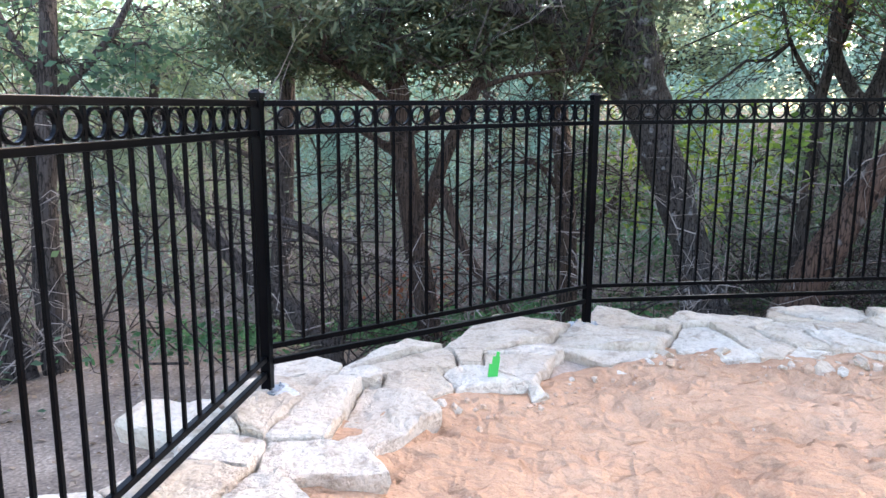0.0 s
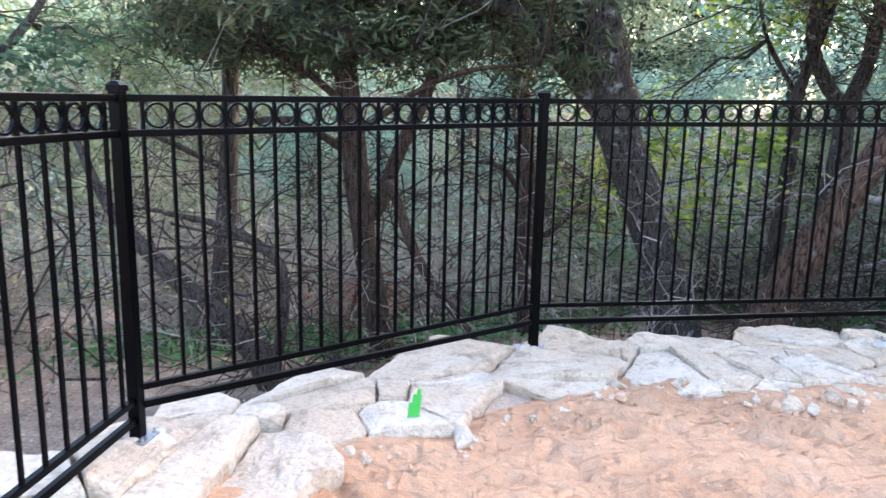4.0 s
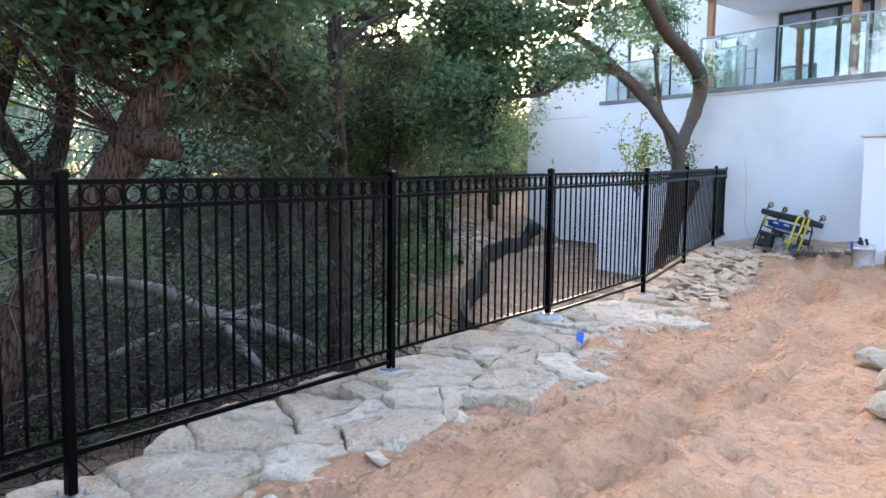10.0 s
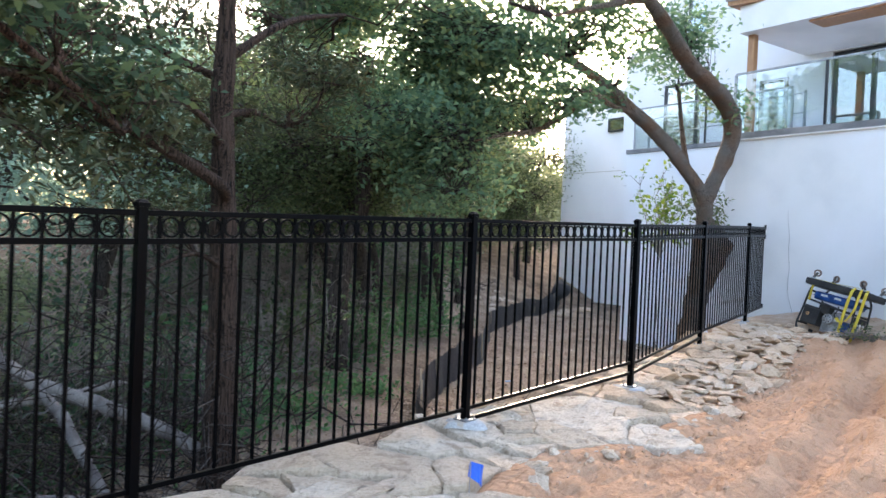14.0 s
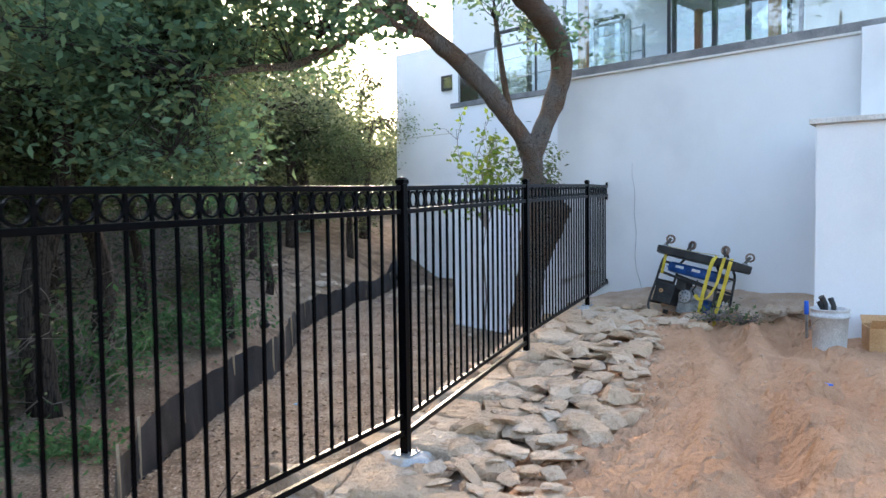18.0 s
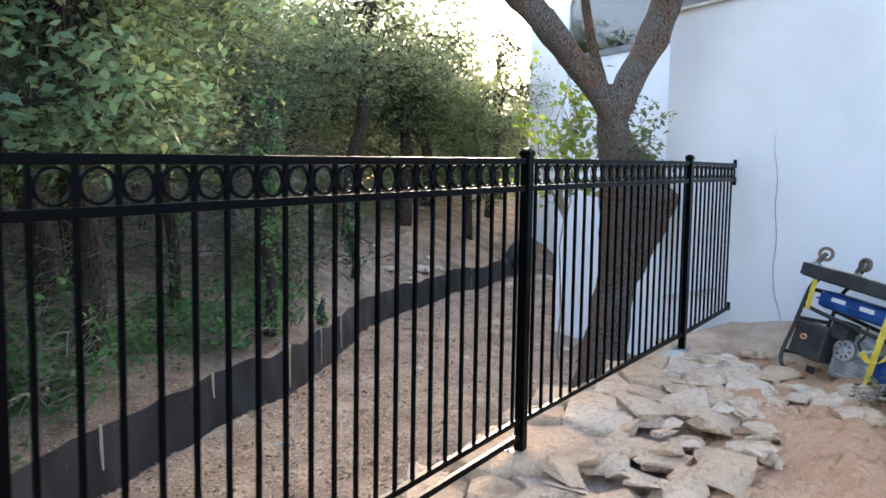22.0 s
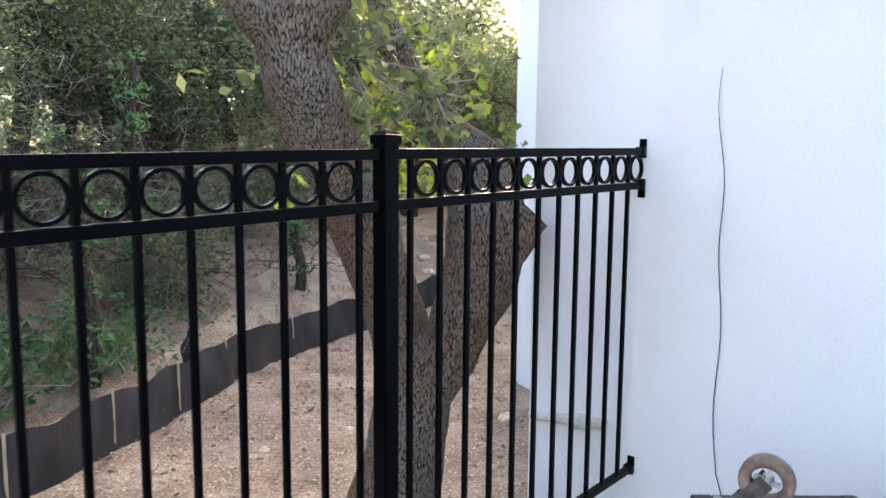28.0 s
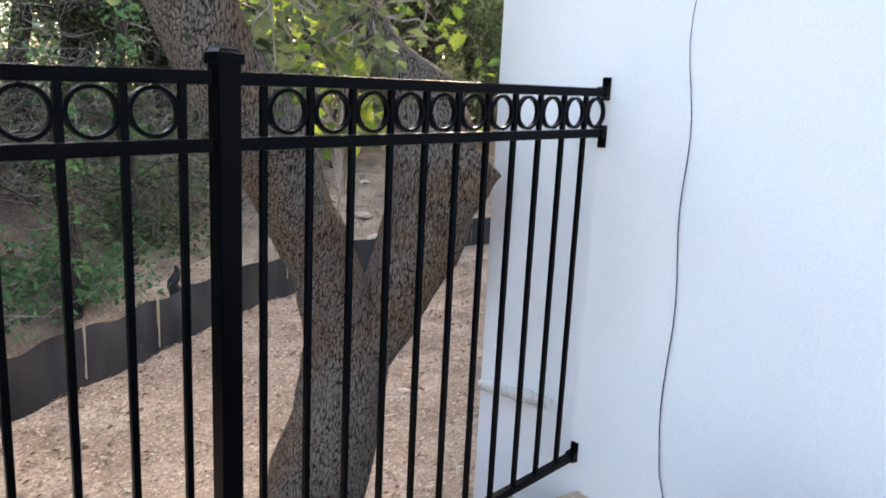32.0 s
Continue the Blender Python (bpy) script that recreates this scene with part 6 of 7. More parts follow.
def brushwood(name, label, n, zone, material, seed, r=0.0045, length=(0.4, 1.5), up=0.25):
    """Loose bare twigs arching every way through a stretch of the thicket: (x0, x1, y0, y1, height)."""
    rng = np.random.default_rng(seed)
    x0, x1, y0, y1, h = zone
    T = []
    while len(T) < n:
        x, y = rng.uniform(x0, x1), rng.uniform(y0, y1)
        if beyond(x, y) < 0.9 or (x > 9 and y < np.interp(x, (9.0, 12.6, 16.5, 19.5, 22.0), (10.4, 12.6, 16.0, 18.4, 20.4))):
            continue
        z = ground_z(x, y) + abs(rng.normal()) * h * 0.5
        d = rng.normal(size=3)
        d[2] = d[2] * 0.6 + up
        a = np.array((x, y, z))
        b = a + d / np.linalg.norm(d) * rng.uniform(*length)
        T.append(twig_geo(a, b, r * rng.uniform(0.6, 1.8), rng, 5, 3, 0.09))
        for _ in range(2):
            q = a + (b - a) * rng.uniform(0.3, 0.9)
            T.append(twig_geo(q, q + rng.normal(size=3) * 0.28, r * 0.7, rng, 3, 3, 0.1))
    tagged(new(name, mesh_of(name, fast_join(T), material)), label, "brushwood", kind="stuff")


brushwood("brushwood", "grey bare twigs tangled under the junipers", 1500, (-6.5, 3.4, 5.6, 10.5, 2.8), M_TWIG, 81)
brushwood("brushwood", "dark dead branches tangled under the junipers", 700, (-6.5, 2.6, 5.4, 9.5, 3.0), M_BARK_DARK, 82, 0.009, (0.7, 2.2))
brushwood("brushwood", "brush pile of dead twigs behind the fence, darkened as in deep shade", 420, (3.2, 8.6, 6.6, 10.6, 1.0), M_SHADETWIG, 83, 0.005, (0.4, 1.6), 0.1)
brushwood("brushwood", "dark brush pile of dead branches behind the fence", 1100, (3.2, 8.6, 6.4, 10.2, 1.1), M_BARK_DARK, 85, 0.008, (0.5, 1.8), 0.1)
brushwood("brushwood", "pale bare twigs at the edge of the woods", 3000, (9.5, 22.0, 10.6, 21.5, 3.2), M_TWIG, 84, 0.005, (0.5, 1.8))


brushwood("brushwood", "grey tangle of bare vines before the dark woods", 1300, (12.0, 17.8, 14.6, 18.0, 3.6), M_TWIG, 86, 0.0055, (0.5, 1.7), 0.15)


def dead_log(pts, label):
    t = thing("fallen_branch", label, "branch", pts[0][:3], "fallen branches")
    part("wood", limb(pts, 8, 0.25), M_DEAD, t, smooth=True, in_world=True)
    rng = np.random.default_rng(int(abs(pts[0][0]) * 100))
    T = []
    for _ in range(16):
        k = rng.integers(0, len(pts))
        a = np.array(pts[k][:3])
        T.append(twig_geo(a, a + rng.normal(size=3) * np.array([0.35, 0.35, 0.25]), 0.007, rng, 4))
    tagged(part("twigwork", fast_join(T), M_DEAD, t, in_world=True), kind="stuff")


dead_log([(5.6, 9.7, 0.5, 0.05), (6.29, 9.3, 0.34, 0.065), (6.7, 8.93, 0.08, 0.07), (7.15, 8.57, -0.1, 0.07), (7.69, 8.2, -0.4, 0.07), (8.0, 8.0, -0.68, 0.07)], "long grey bare branch fallen in the brush")
dead_log([(6.4, 9.0, 0.3, 0.04), (6.69, 8.6, -0.02, 0.05), (6.75, 8.2, -0.25, 0.05), (6.91, 7.8, -0.72, 0.05)], "grey bare branch leaning in the brush")
dead_log([(5.2, 8.9, -0.4, 0.035), (5.87, 8.8, -0.13, 0.04), (6.31, 8.8, -0.02, 0.04), (6.81, 8.8, 0.0, 0.04), (7.3, 8.7, 0.1, 0.03)], "grey branch lying across the brush pile")
dead_log([(5.0, 8.2, -0.9, 0.04), (5.8, 8.0, -0.6, 0.045), (6.6, 7.8, -0.6, 0.04), (7.2, 7.5, -0.72, 0.035)], "grey branch on the ground under the cedar")

# vine-covered stumps behind the silt fence
for x, y, h, s in ((15.8, 13.5, 2.6, 41), (16.6, 14.9, 3.4, 42), (14.7, 14.4, 3.0, 43), (19.6, 16.8, 1.5, 44)):
    z = ground_z(x, y)
    tree("vine_tree", "thin dark trunk wrapped in green vines", [[(x, y, z - 0.3, 0.11), (x + 0.05, y, z + h * 0.3, 0.09), (x - 0.05, y + 0.1, z + h * 0.65, 0.08), (x + 0.1, y + 0.1, z + h, 0.05)]],
         [((x, y, z + h * q), (0.22, 0.22, 0.4), 120) for q in (0.15, 0.35, 0.55, 0.75, 0.95)], M_BARK_DARK, M_HERB, 0.045, s, sides=8, bare=12, spread=0.08, group="vine trees")

# big drooping sapling with yellowing lobed leaves behind the fence
def lobed_leaf(s):
    """A lobed oak leaf in outline, slightly cupped."""
    half = [(0.0, 0.0), (0.10, 0.10), (0.32, 0.16), (0.20, 0.27), (0.46, 0.38), (0.26, 0.50), (0.42, 0.66), (0.18, 0.74), (0.10, 0.90), (0.0, 1.0)]
    V = [(x * s, y * s, abs(x) * 0.25 * s) for x, y in half] + [(-x * s, y * s, abs(x) * 0.25 * s) for x, y in half[1:-1]]
    n = len(half)
    spine = len(V)
    V += [(0, y * s, 0) for _, y in half[1:-1]]
    F = []
    for i in range(1, n - 1):
        a, b = i, i + 1
        sa = spine + i - 1
        sb = spine + i if i < n - 2 else n - 1
        F.append((sa, a, b, sb) if sb != b else (sa, a, b))
        ma = n + i - 1
        mb = n + i if i < n - 2 else n - 1
        F.append((sa, sb, mb, ma) if mb != sb else (sa, mb, ma))
    F.append((0, 1, spine))
    F.append((0, spine, n))
    return V, F


def sapling(at, label, seed, stems, count, size, tall, wide):
    rng = np.random.default_rng(seed)
    t = thing("oak_sapling", label, "sapling", at, "oak saplings")
    T, leaves = [], []
    base = lobed_leaf(size)
    T.append(twig_geo((0, 0, -0.1), (0, 0, tall * 0.6), 0.02, rng, 7, 6, 0.01))
    for i in range(stems):
        b = np.array([rng.normal() * wide, rng.normal() * wide * 0.6, tall * rng.uniform(0.8, 1.05)])
        T.append(twig_geo((0, 0, tall * 0.58), b, 0.010, rng, 6, 5, 0.05))
        for _ in range(5):
            q = b * rng.uniform(0.78, 1)
            e = q + rng.normal(size=3) * np.array([0.22, 0.2, 0.18])
            T.append(twig_geo(q, e, 0.005, rng, 4, 3))
            for _ in range(count):
                c = q + (e - q) * rng.uniform(0.3, 1.15) + rng.normal(size=3) * 0.05
                m = Matrix.LocRotScale(c, Euler((rng.normal() * 0.7 + 0.5, rng.normal() * 0.6, rng.uniform(0, 6.3))), (rng.uniform(0.6, 1.2),) * 3)
                leaves.append(moved(base, m))
    tagged(part("stemwork", fast_join(T), M_TWIG, t), kind="stuff")
    tagged(part("foliage", join(*leaves), M_YELLOWLEAF, t, "green and yellow lobed leaves"), kind="stuff")


sapling((16.8, 8.72, ground_z(16.8, 8.72)), "young oak with green and yellow lobed leaves behind the tree", 51, 12, 9, 0.085, 3.5, 0.22)


def sprouts(at, n, r, seed, label):
    rng = np.random.default_rng(seed)
    t = thing("trunk_sprouts", label, "sprouts", at, "trunk sprouts")
    T, c = [], []
    for _ in range(n):
        d = rng.normal(size=3)
        d /= np.linalg.norm(d)
        e = d * r * rng.uniform(0.6, 1.2) + np.array([0, 0, -0.05])
        T.append(twig_geo(d * 0.08, e, 0.004, rng, 4))
        c += [e * rng.uniform(0.5, 1.1) + rng.normal(size=3) * 0.04 for _ in range(9)]
    tagged(part("stemwork", fast_join(T), M_TWIG, t), kind="stuff")
    tagged(part("foliage", leaf_cloud(np.array(c), 0.035, rng), M_BUSHLEAF, t, "small green leaves"), kind="stuff")


sprouts((15.98, 7.5, 2.3), 34, 0.42, 61, "green sprouts growing from the fork of the trunk")
sprouts((16.4, 7.6, 2.2), 20, 0.4, 62, "thin leafy sprouts beside the trunk")


# ---------------------------------------------------------------- silt fence
def silt_fence():
    t = thing("silt_fence", "low black fabric silt fence curving over the leaf litter", "silt fence", (SILT[0][0], SILT[0][1], ground_z(*SILT[0])))
    line, _ = smooth_line([(x, y, 0, 0.1) for x, y in SILT], 22)
    rng = np.random.default_rng(71)
    V, F = [], []
    for side in (0, 1):
        for i, (x, y, _) in enumerate(line):
            g = ground_z(x, y)
            h = 0.58 + 0.05 * noise.noise((i * 0.11, 0, 3)) - (0.40 * max(0, 1 - i / 62))
            for j in range(5):
                f = j / 4
                w = 0.05 * noise.noise((x * 1.6, y * 1.6, f * 1.5)) + 0.02 * noise.noise((x * 6, y * 6, f * 3)) - 0.05 * f
                V.append((x + w * 0.7 + side * 0.004, y - w * 0.7 + side * 0.004, g - 0.03 + h * f + 0.02 * noise.noise((x * 3, y * 3, 0)) * f))
    n = len(line)
    for side in (0, 1):
        o = side * n * 5
        for i in range(n - 1):
            for j in range(4):
                q = (o + i * 5 + j, o + (i + 1) * 5 + j, o + (i + 1) * 5 + j + 1, o + i * 5 + j + 1)
                F.append(q if side == 0 else q[::-1])
    part("fabric", (V, F), M_FABRIC, t, smooth=True, in_world=True)
    for x, y in SILT[1:]:
        g = ground_z(x, y)
        part("stake", tube([(x + 0.03, y + 0.05, g - 0.2), (x + 0.02 + 0.03 * rng.normal(), y + 0.06, g + 0.58)], [0.016, 0.014], 5), M_TIMBER, t, in_world=True)
    fold = []
    for i in range(9):
        fold.append((0.03 * math.sin(i), 0.02 * i % 0.05, 0.4 - 0.05 * i))
    x, y = 16.95, 13.95
    part("loose_flap", moved(tube(fold, [0.02 + 0.012 * i for i in range(9)], 7, 0.4), Matrix.Translation((x, y - 0.1, ground_z(x, y) + 0.02))), M_FABRIC, t, smooth=True, in_world=True)
    x, y = 26.2, 18.2
    part("fabric_roll", moved(tube([(-0.35, 0, 0.3), (0, 0, 0.62), (0.3, 0.1, 0.7), (0.6, 0.2, 0.5)], [0.16, 0.3, 0.34, 0.2], 9, 0.5), Matrix.Translation((x, y, ground_z(x, y)))), M_FABRIC, t, "bunched black fabric", smooth=True, in_world=True)


silt_fence()


def rough_rock(name, at, size, squash, seed, material, label, category="rock", group=""):
    bm = bmesh.new()
    bmesh.ops.create_icosphere(bm, subdivisions=2, radius=1)
    for v in bm.verts:
        k = 1 + 0.35 * noise.noise(v.co * 1.3 + Vector((seed, 0, 0))) + 0.15 * noise.noise(v.co * 3.1 + Vector((0, seed, 0)))
        v.co = Vector((v.co.x * k * size, v.co.y * k * size * 0.8, max(-0.35, v.co.z * k) * size * squash))
    bm.verts.index_update()
    geo = [tuple(v.co) for v in bm.verts], [tuple(v.index for v in f.verts) for f in bm.faces]
    bm.free()
    ob = new(name, mesh_of(name, geo, material))
    ob.matrix_basis = pose(*at, 0, 0, seed * 57)
    return tagged(ob, label, category, group)


rr = random.Random(4)
for i in range(26):
    x, y = 23.0 + rr.gauss(0, 1.8), 17.6 + rr.gauss(0, 0.9)
    s = rr.uniform(0.10, 0.30)
    if i > 18:
        x, y, s = 18.8 + rr.gauss(0, 0.9), 10.6 + rr.gauss(0, 0.6), rr.uniform(0.04, 0.10)
    rough_rock("rock", (x, y, ground_z(x, y) + 0.1 * s), s, 0.45, i + 0.7, M_STONE, "pale limestone rock lying on the dirt", group="rocks on the low ground")
for x, y, s in ((8.75, 2.45, 0.16), (8.2, 2.15, 0.22), (7.55, 2.05, 0.2), (9.1, 2.2, 0.14)):
    rough_rock("rock", (x, y, sand_z(x) + 0.06), s, 0.6, x * 3.1, M_STONE, "white limestone rock on the sand", group="rocks on the sand")


# ---------------------------------------------------------------- markers
def pin_flag(x, y, z, h, material, label):
    t = thing("marker_flag", label, "flag", (x, y, z), "marker flags")
    part("wire", tube([(0, 0, -0.05), (0.004, 0, h)], [0.003, 0.003], 5), M_STEEL, t)
    V = []
    for i in range(6):
        for j in range(4):
            V.append((0.022 * i, 0.012 * math.sin(i * 1.3 + j * 0.4), h - 0.005 - 0.028 * j - 0.014 * i * (0.6 + 0.2 * j)))
    F = [(i * 4 + j, i * 4 + j + 1, (i + 1) * 4 + j + 1, (i + 1) * 4 + j) for i in range(5) for j in range(3)]
    F += [tuple(reversed([q + 24 for q in f])) for f in F]
    V += [(a, b + 0.0015, c) for a, b, c in V]
    part("cloth", (V, F), material, t)


pin_flag(7.62, 4.46, 0.20, 0.17, M_FLAGBLUE, "small blue marker flag on the stones")
t = thing("marker_stake", "bright green marker strip standing between the stones", "marker", (0.605, 3.29, 0.03), "marker flags")
part("strip", moved(join(box(0.055, 0.006, 0.11, (0, 0, 0.055), 0.002), box(0.04, 0.006, 0.05, (0.008, 0.001, 0.13), 0.002), box(0.018, 0.006, 0.03, (0.014, 0.002, 0.168), 0.002)), pose(0, 0, 0, 6, 5, 10)), M_FLAGGREEN, t)
part("pin", tube([(0, 0.006, -0.05), (0, 0.006, 0.05)], [0.003, 0.003], 5), M_STEEL, t)
t = thing("marker_ribbon", "blue ribbon marker lying on the sand", "marker", (13.35, 3.7, sand_z(13.35) + 0.03))
part("ribbon", moved(box(0.14, 0.03, 0.012, (0, 0, 0.0), 0.003), pose(0, 0, 0, 0, 8, 30)), M_FLAGBLUE, t)
t = thing("plastic_scrap", "small blue plastic scrap on the leaf litter", "litter", (14.0, 9.8, ground_z(14.0, 9.8) + 0.02))
part("scrap", box(0.10, 0.05, 0.012, (0, 0, 0), 0.003), plain("light_blue_plastic", (0.1, 0.35, 0.6)), t)


# ---------------------------------------------------------------- bucket and box
def bucket(x, y, z):
    t = thing("bucket", "dirty pale plastic bucket holding dark tools", "bucket", (x, y, z))
    part("pail", lathe([(0, 0.0), (0.128, 0.0), (0.132, 0.01), (0.146, 0.30), (0.158, 0.302), (0.158, 0.33), (0.150, 0.332), (0.152, 0.365), (0.158, 0.366), (0.158, 0.376), (0.146, 0.376), (0.140, 0.30), (0.124, 0.02), (0, 0.02)], 28), M_BUCKET, t, smooth=True)
    part("bail", tube([(0.158 * math.cos(a), 0.158 * math.sin(a), 0.315 - 0.13 * math.sin(a) ** 2 * (1 if a < math.pi else 1)) for a in np.linspace(0, math.pi, 14)], [0.003] * 14, 5), M_STEEL, t, "wire handle")
    for i, (a, b, h) in enumerate(((-0.05, 0.03, 0.48), (0.06, -0.02, 0.45), (0.01, 0.06, 0.43))):
        part("tool", tube([(a * 0.6, b * 0.6, 0.03), (a, b, h - 0.06), (a * 1.5, b + 0.03, h)], [0.018, 0.022, 0.026], 8, 0.2), M_RUBBER, t, "dark tool handle")


bucket(14.66, 3.87, sand_z(14.66) - 0.01)
t = thing("blue_tool", "blue handled tool leaning on the bucket", "tool", (14.85, 4.08, 0.44))
part("handle", tube([(0, 0, 0.02), (-0.03, 0.0, 0.24)], [0.012, 0.014], 8), M_STEEL, t)
part("grip", tube([(-0.03, 0, 0.24), (-0.04, 0, 0.36)], [0.02, 0.018], 8), M_FLAGBLUE, t)
t = thing("cardboard_box", "open brown cardboard box beside the bucket", "box", (14.85, 3.5, sand_z(14.8)), turn=0.3)
for nm, g in (("bottom", box(0.3, 0.24, 0.006, (0, 0, 0.008))), ("side", box(0.006, 0.24, 0.2, (0.15, 0, 0.11))), ("side", box(0.006, 0.24, 0.2, (-0.15, 0, 0.11))),
              ("side", box(0.294, 0.006, 0.2, (0, 0.12, 0.11))), ("side", box(0.294, 0.006, 0.2, (0, -0.12, 0.11))), ("flap", moved(box(0.1, 0.24, 0.005, (0.05, 0, 0)), pose(0.153, 0, 0.21, 0, -40, 0))),
              ("flap", moved(box(0.1, 0.24, 0.005, (-0.05, 0, 0)), pose(-0.153, 0, 0.21, 0, 50, 0)))):
    part(nm, g, M_CARD, t)


# ---------------------------------------------------------------- generator strapped under a caster dolly
def generator():
    """x runs along the wall away from the fence, y to the wall, z up; the whole leans a little."""
    m = Matrix.Translation((15.807, 5.908, 0.452)) @ Matrix.Rotation(radians(-101.0), 4, "Z") @ pose(0, 0, 0, -11.0, 10.0, 0)
    t = new("generator")
    t.matrix_basis = m
    t.empty_display_size = 0.1
    tagged(t, "blue and black portable generator in a tube frame by the wall", "generator")
    r = 0.0145
    def bar(pts, name="frame_tube"):
        p, q = smooth_line([(*a, r) for a in pts], 5)
        part(name, tube(p, q, 8), M_RUBBER, t, smooth=True)
    for y in (0.0, 0.42):
        bar([(0.06, y, 0.70), (0.02, y, 0.62), (0.0, y, 0.35), (-0.02, y, 0.12), (0.03, y, 0.03), (0.12, y, 0.012), (0.38, y, 0.0), (0.66, y, 0.0), (0.73, y, 0.04), (0.74, y, 0.14), (0.72, y, 0.4), (0.70, y, 0.62), (0.66, y, 0.70)])
        bar([(0.0, y, 0.50), (0.3, y, 0.47), (0.71, y, 0.44)])
    for x, z in ((-0.02, 0.14), (0.02, 0.62), (0.74, 0.16), (0.70, 0.6), (0.38, 0.0), (0.0, 0.40)):
        bar([(x, 0.0, z), (x, 0.21, z), (x, 0.42, z)], "cross_tube")
    tank = part("tank", moved(box(0.60, 0.34, 0.12, (0, 0, 0), 0.035), pose(0.37, 0.215, 0.58)), M_BLUEPAINT, t, "scuffed blue fuel tank", smooth=True)
    part("tank_seam", moved(box(0.615, 0.355, 0.012, (0, 0, 0), 0.004), pose(0.37, 0.215, 0.575)), M_BLUEPAINT, tank)
    for x in (0.22, 0.42):
        part("sticker", moved(box(0.10, 0.003, 0.030, (0, 0, 0), 0.001), pose(x, 0.043, 0.595)), M_PALE, tank, "pale worn sticker")
    muf = part("muffler_box", moved(box(0.24, 0.20, 0.24, (0, 0, 0), 0.02), pose(0.13, 0.10, 0.27)), M_RUBBER, t, "square black muffler cover")
    for i in range(4):
        part("cover_rib", moved(box(0.16, 0.006, 0.010, (0, 0, 0), 0.002), pose(0.13, -0.003, 0.21 + i * 0.04)), M_RUBBER, muf)
    part("outlet", moved(lathe([(0.012, 0), (0.022, 0), (0.022, 0.02), (0.012, 0.02)], 12), pose(0.10, 0.0, 0.29, 90)), M_CARD, muf, "rusty outlet")
    eng = part("engine", moved(join(box(0.26, 0.24, 0.22, (0, 0, 0), 0.02), box(0.14, 0.18, 0.12, (0.02, 0.02, 0.15), 0.015)), pose(0.40, 0.22, 0.20)), M_ALU, t, "dirty cast engine block")
    for i in range(6):
        part("cooling_fin", moved(box(0.20, 0.20, 0.006, (0, 0, 0)), pose(0.40, 0.19, 0.12 + i * 0.026)), M_ALU, eng)
    st = part("recoil_starter", moved(lathe([(0, 0.016), (0.03, 0.016), (0.034, 0.006), (0.060, 0.004), (0.064, 0.010), (0.072, 0.008), (0.076, 0.0), (0.076, -0.05), (0, -0.05)], 20), pose(0.36, 0.055, 0.29, 90)), M_ALU, t, "round recoil starter cover")
    part("starter_hub", moved(lathe([(0, 0.03), (0.016, 0.03), (0.022, 0.022), (0.022, 0.014)], 12), pose(0.36, 0.055, 0.29, 90)), M_ALU, st)
    for k in range(8):
        a = k * math.pi / 4
        part("starter_slot", moved(box(0.020, 0.008, 0.006, (0.046, 0, 0.008)), pose(0.36, 0.055, 0.29, 90) @ Matrix.Rotation(a, 4, "Z")), M_RUBBER, st)
    part("fuel_hose", moved(tube([(0.46, 0.06, 0.50), (0.47, 0.03, 0.43), (0.44, 0.04, 0.37), (0.46, 0.08, 0.32)], [0.008] * 4, 7), Matrix.Identity(4)), M_RUBBER, t, "black rubber fuel hose", smooth=True)
    part("carburettor", moved(join(box(0.07, 0.06, 0.07, (0, 0, 0), 0.01), box(0.04, 0.05, 0.10, (0.05, 0.0, -0.01), 0.008)), pose(0.47, 0.10, 0.31)), M_ALU, t, "grimy metal carburettor")
    part("air_filter", moved(box(0.13, 0.16, 0.13, (0, 0, 0), 0.02), pose(0.29, 0.12, 0.41)), M_RUBBER, t)
    part("alternator", moved(lathe([(0, 0), (0.10, 0), (0.12, 0.02), (0.12, 0.22), (0.10, 0.24), (0, 0.24)], 20), pose(0.50, 0.22, 0.20, 0, 90, 0)), M_BLUEPAINT, t, "blue alternator housing", smooth=True)
    pan = part("control_panel", moved(box(0.03, 0.30, 0.24, (0, 0, 0), 0.008), pose(0.72, 0.21, 0.30)), M_RUBBER, t)
    for j in range(3):
        part("socket", moved(lathe([(0, 0.01), (0.022, 0.01), (0.026, 0)], 12), pose(0.736, 0.12 + 0.09 * j, 0.32, 0, 90, 0)), M_PALE, pan)
    for x in (0.10, 0.62):
        part("rubber_mount", moved(lathe([(0, 0), (0.03, 0), (0.03, 0.05), (0, 0.05)], 10), pose(x, 0.21, 0.03)), M_RUBBER, t)
    return t, m


GEN, GEN_M = generator()


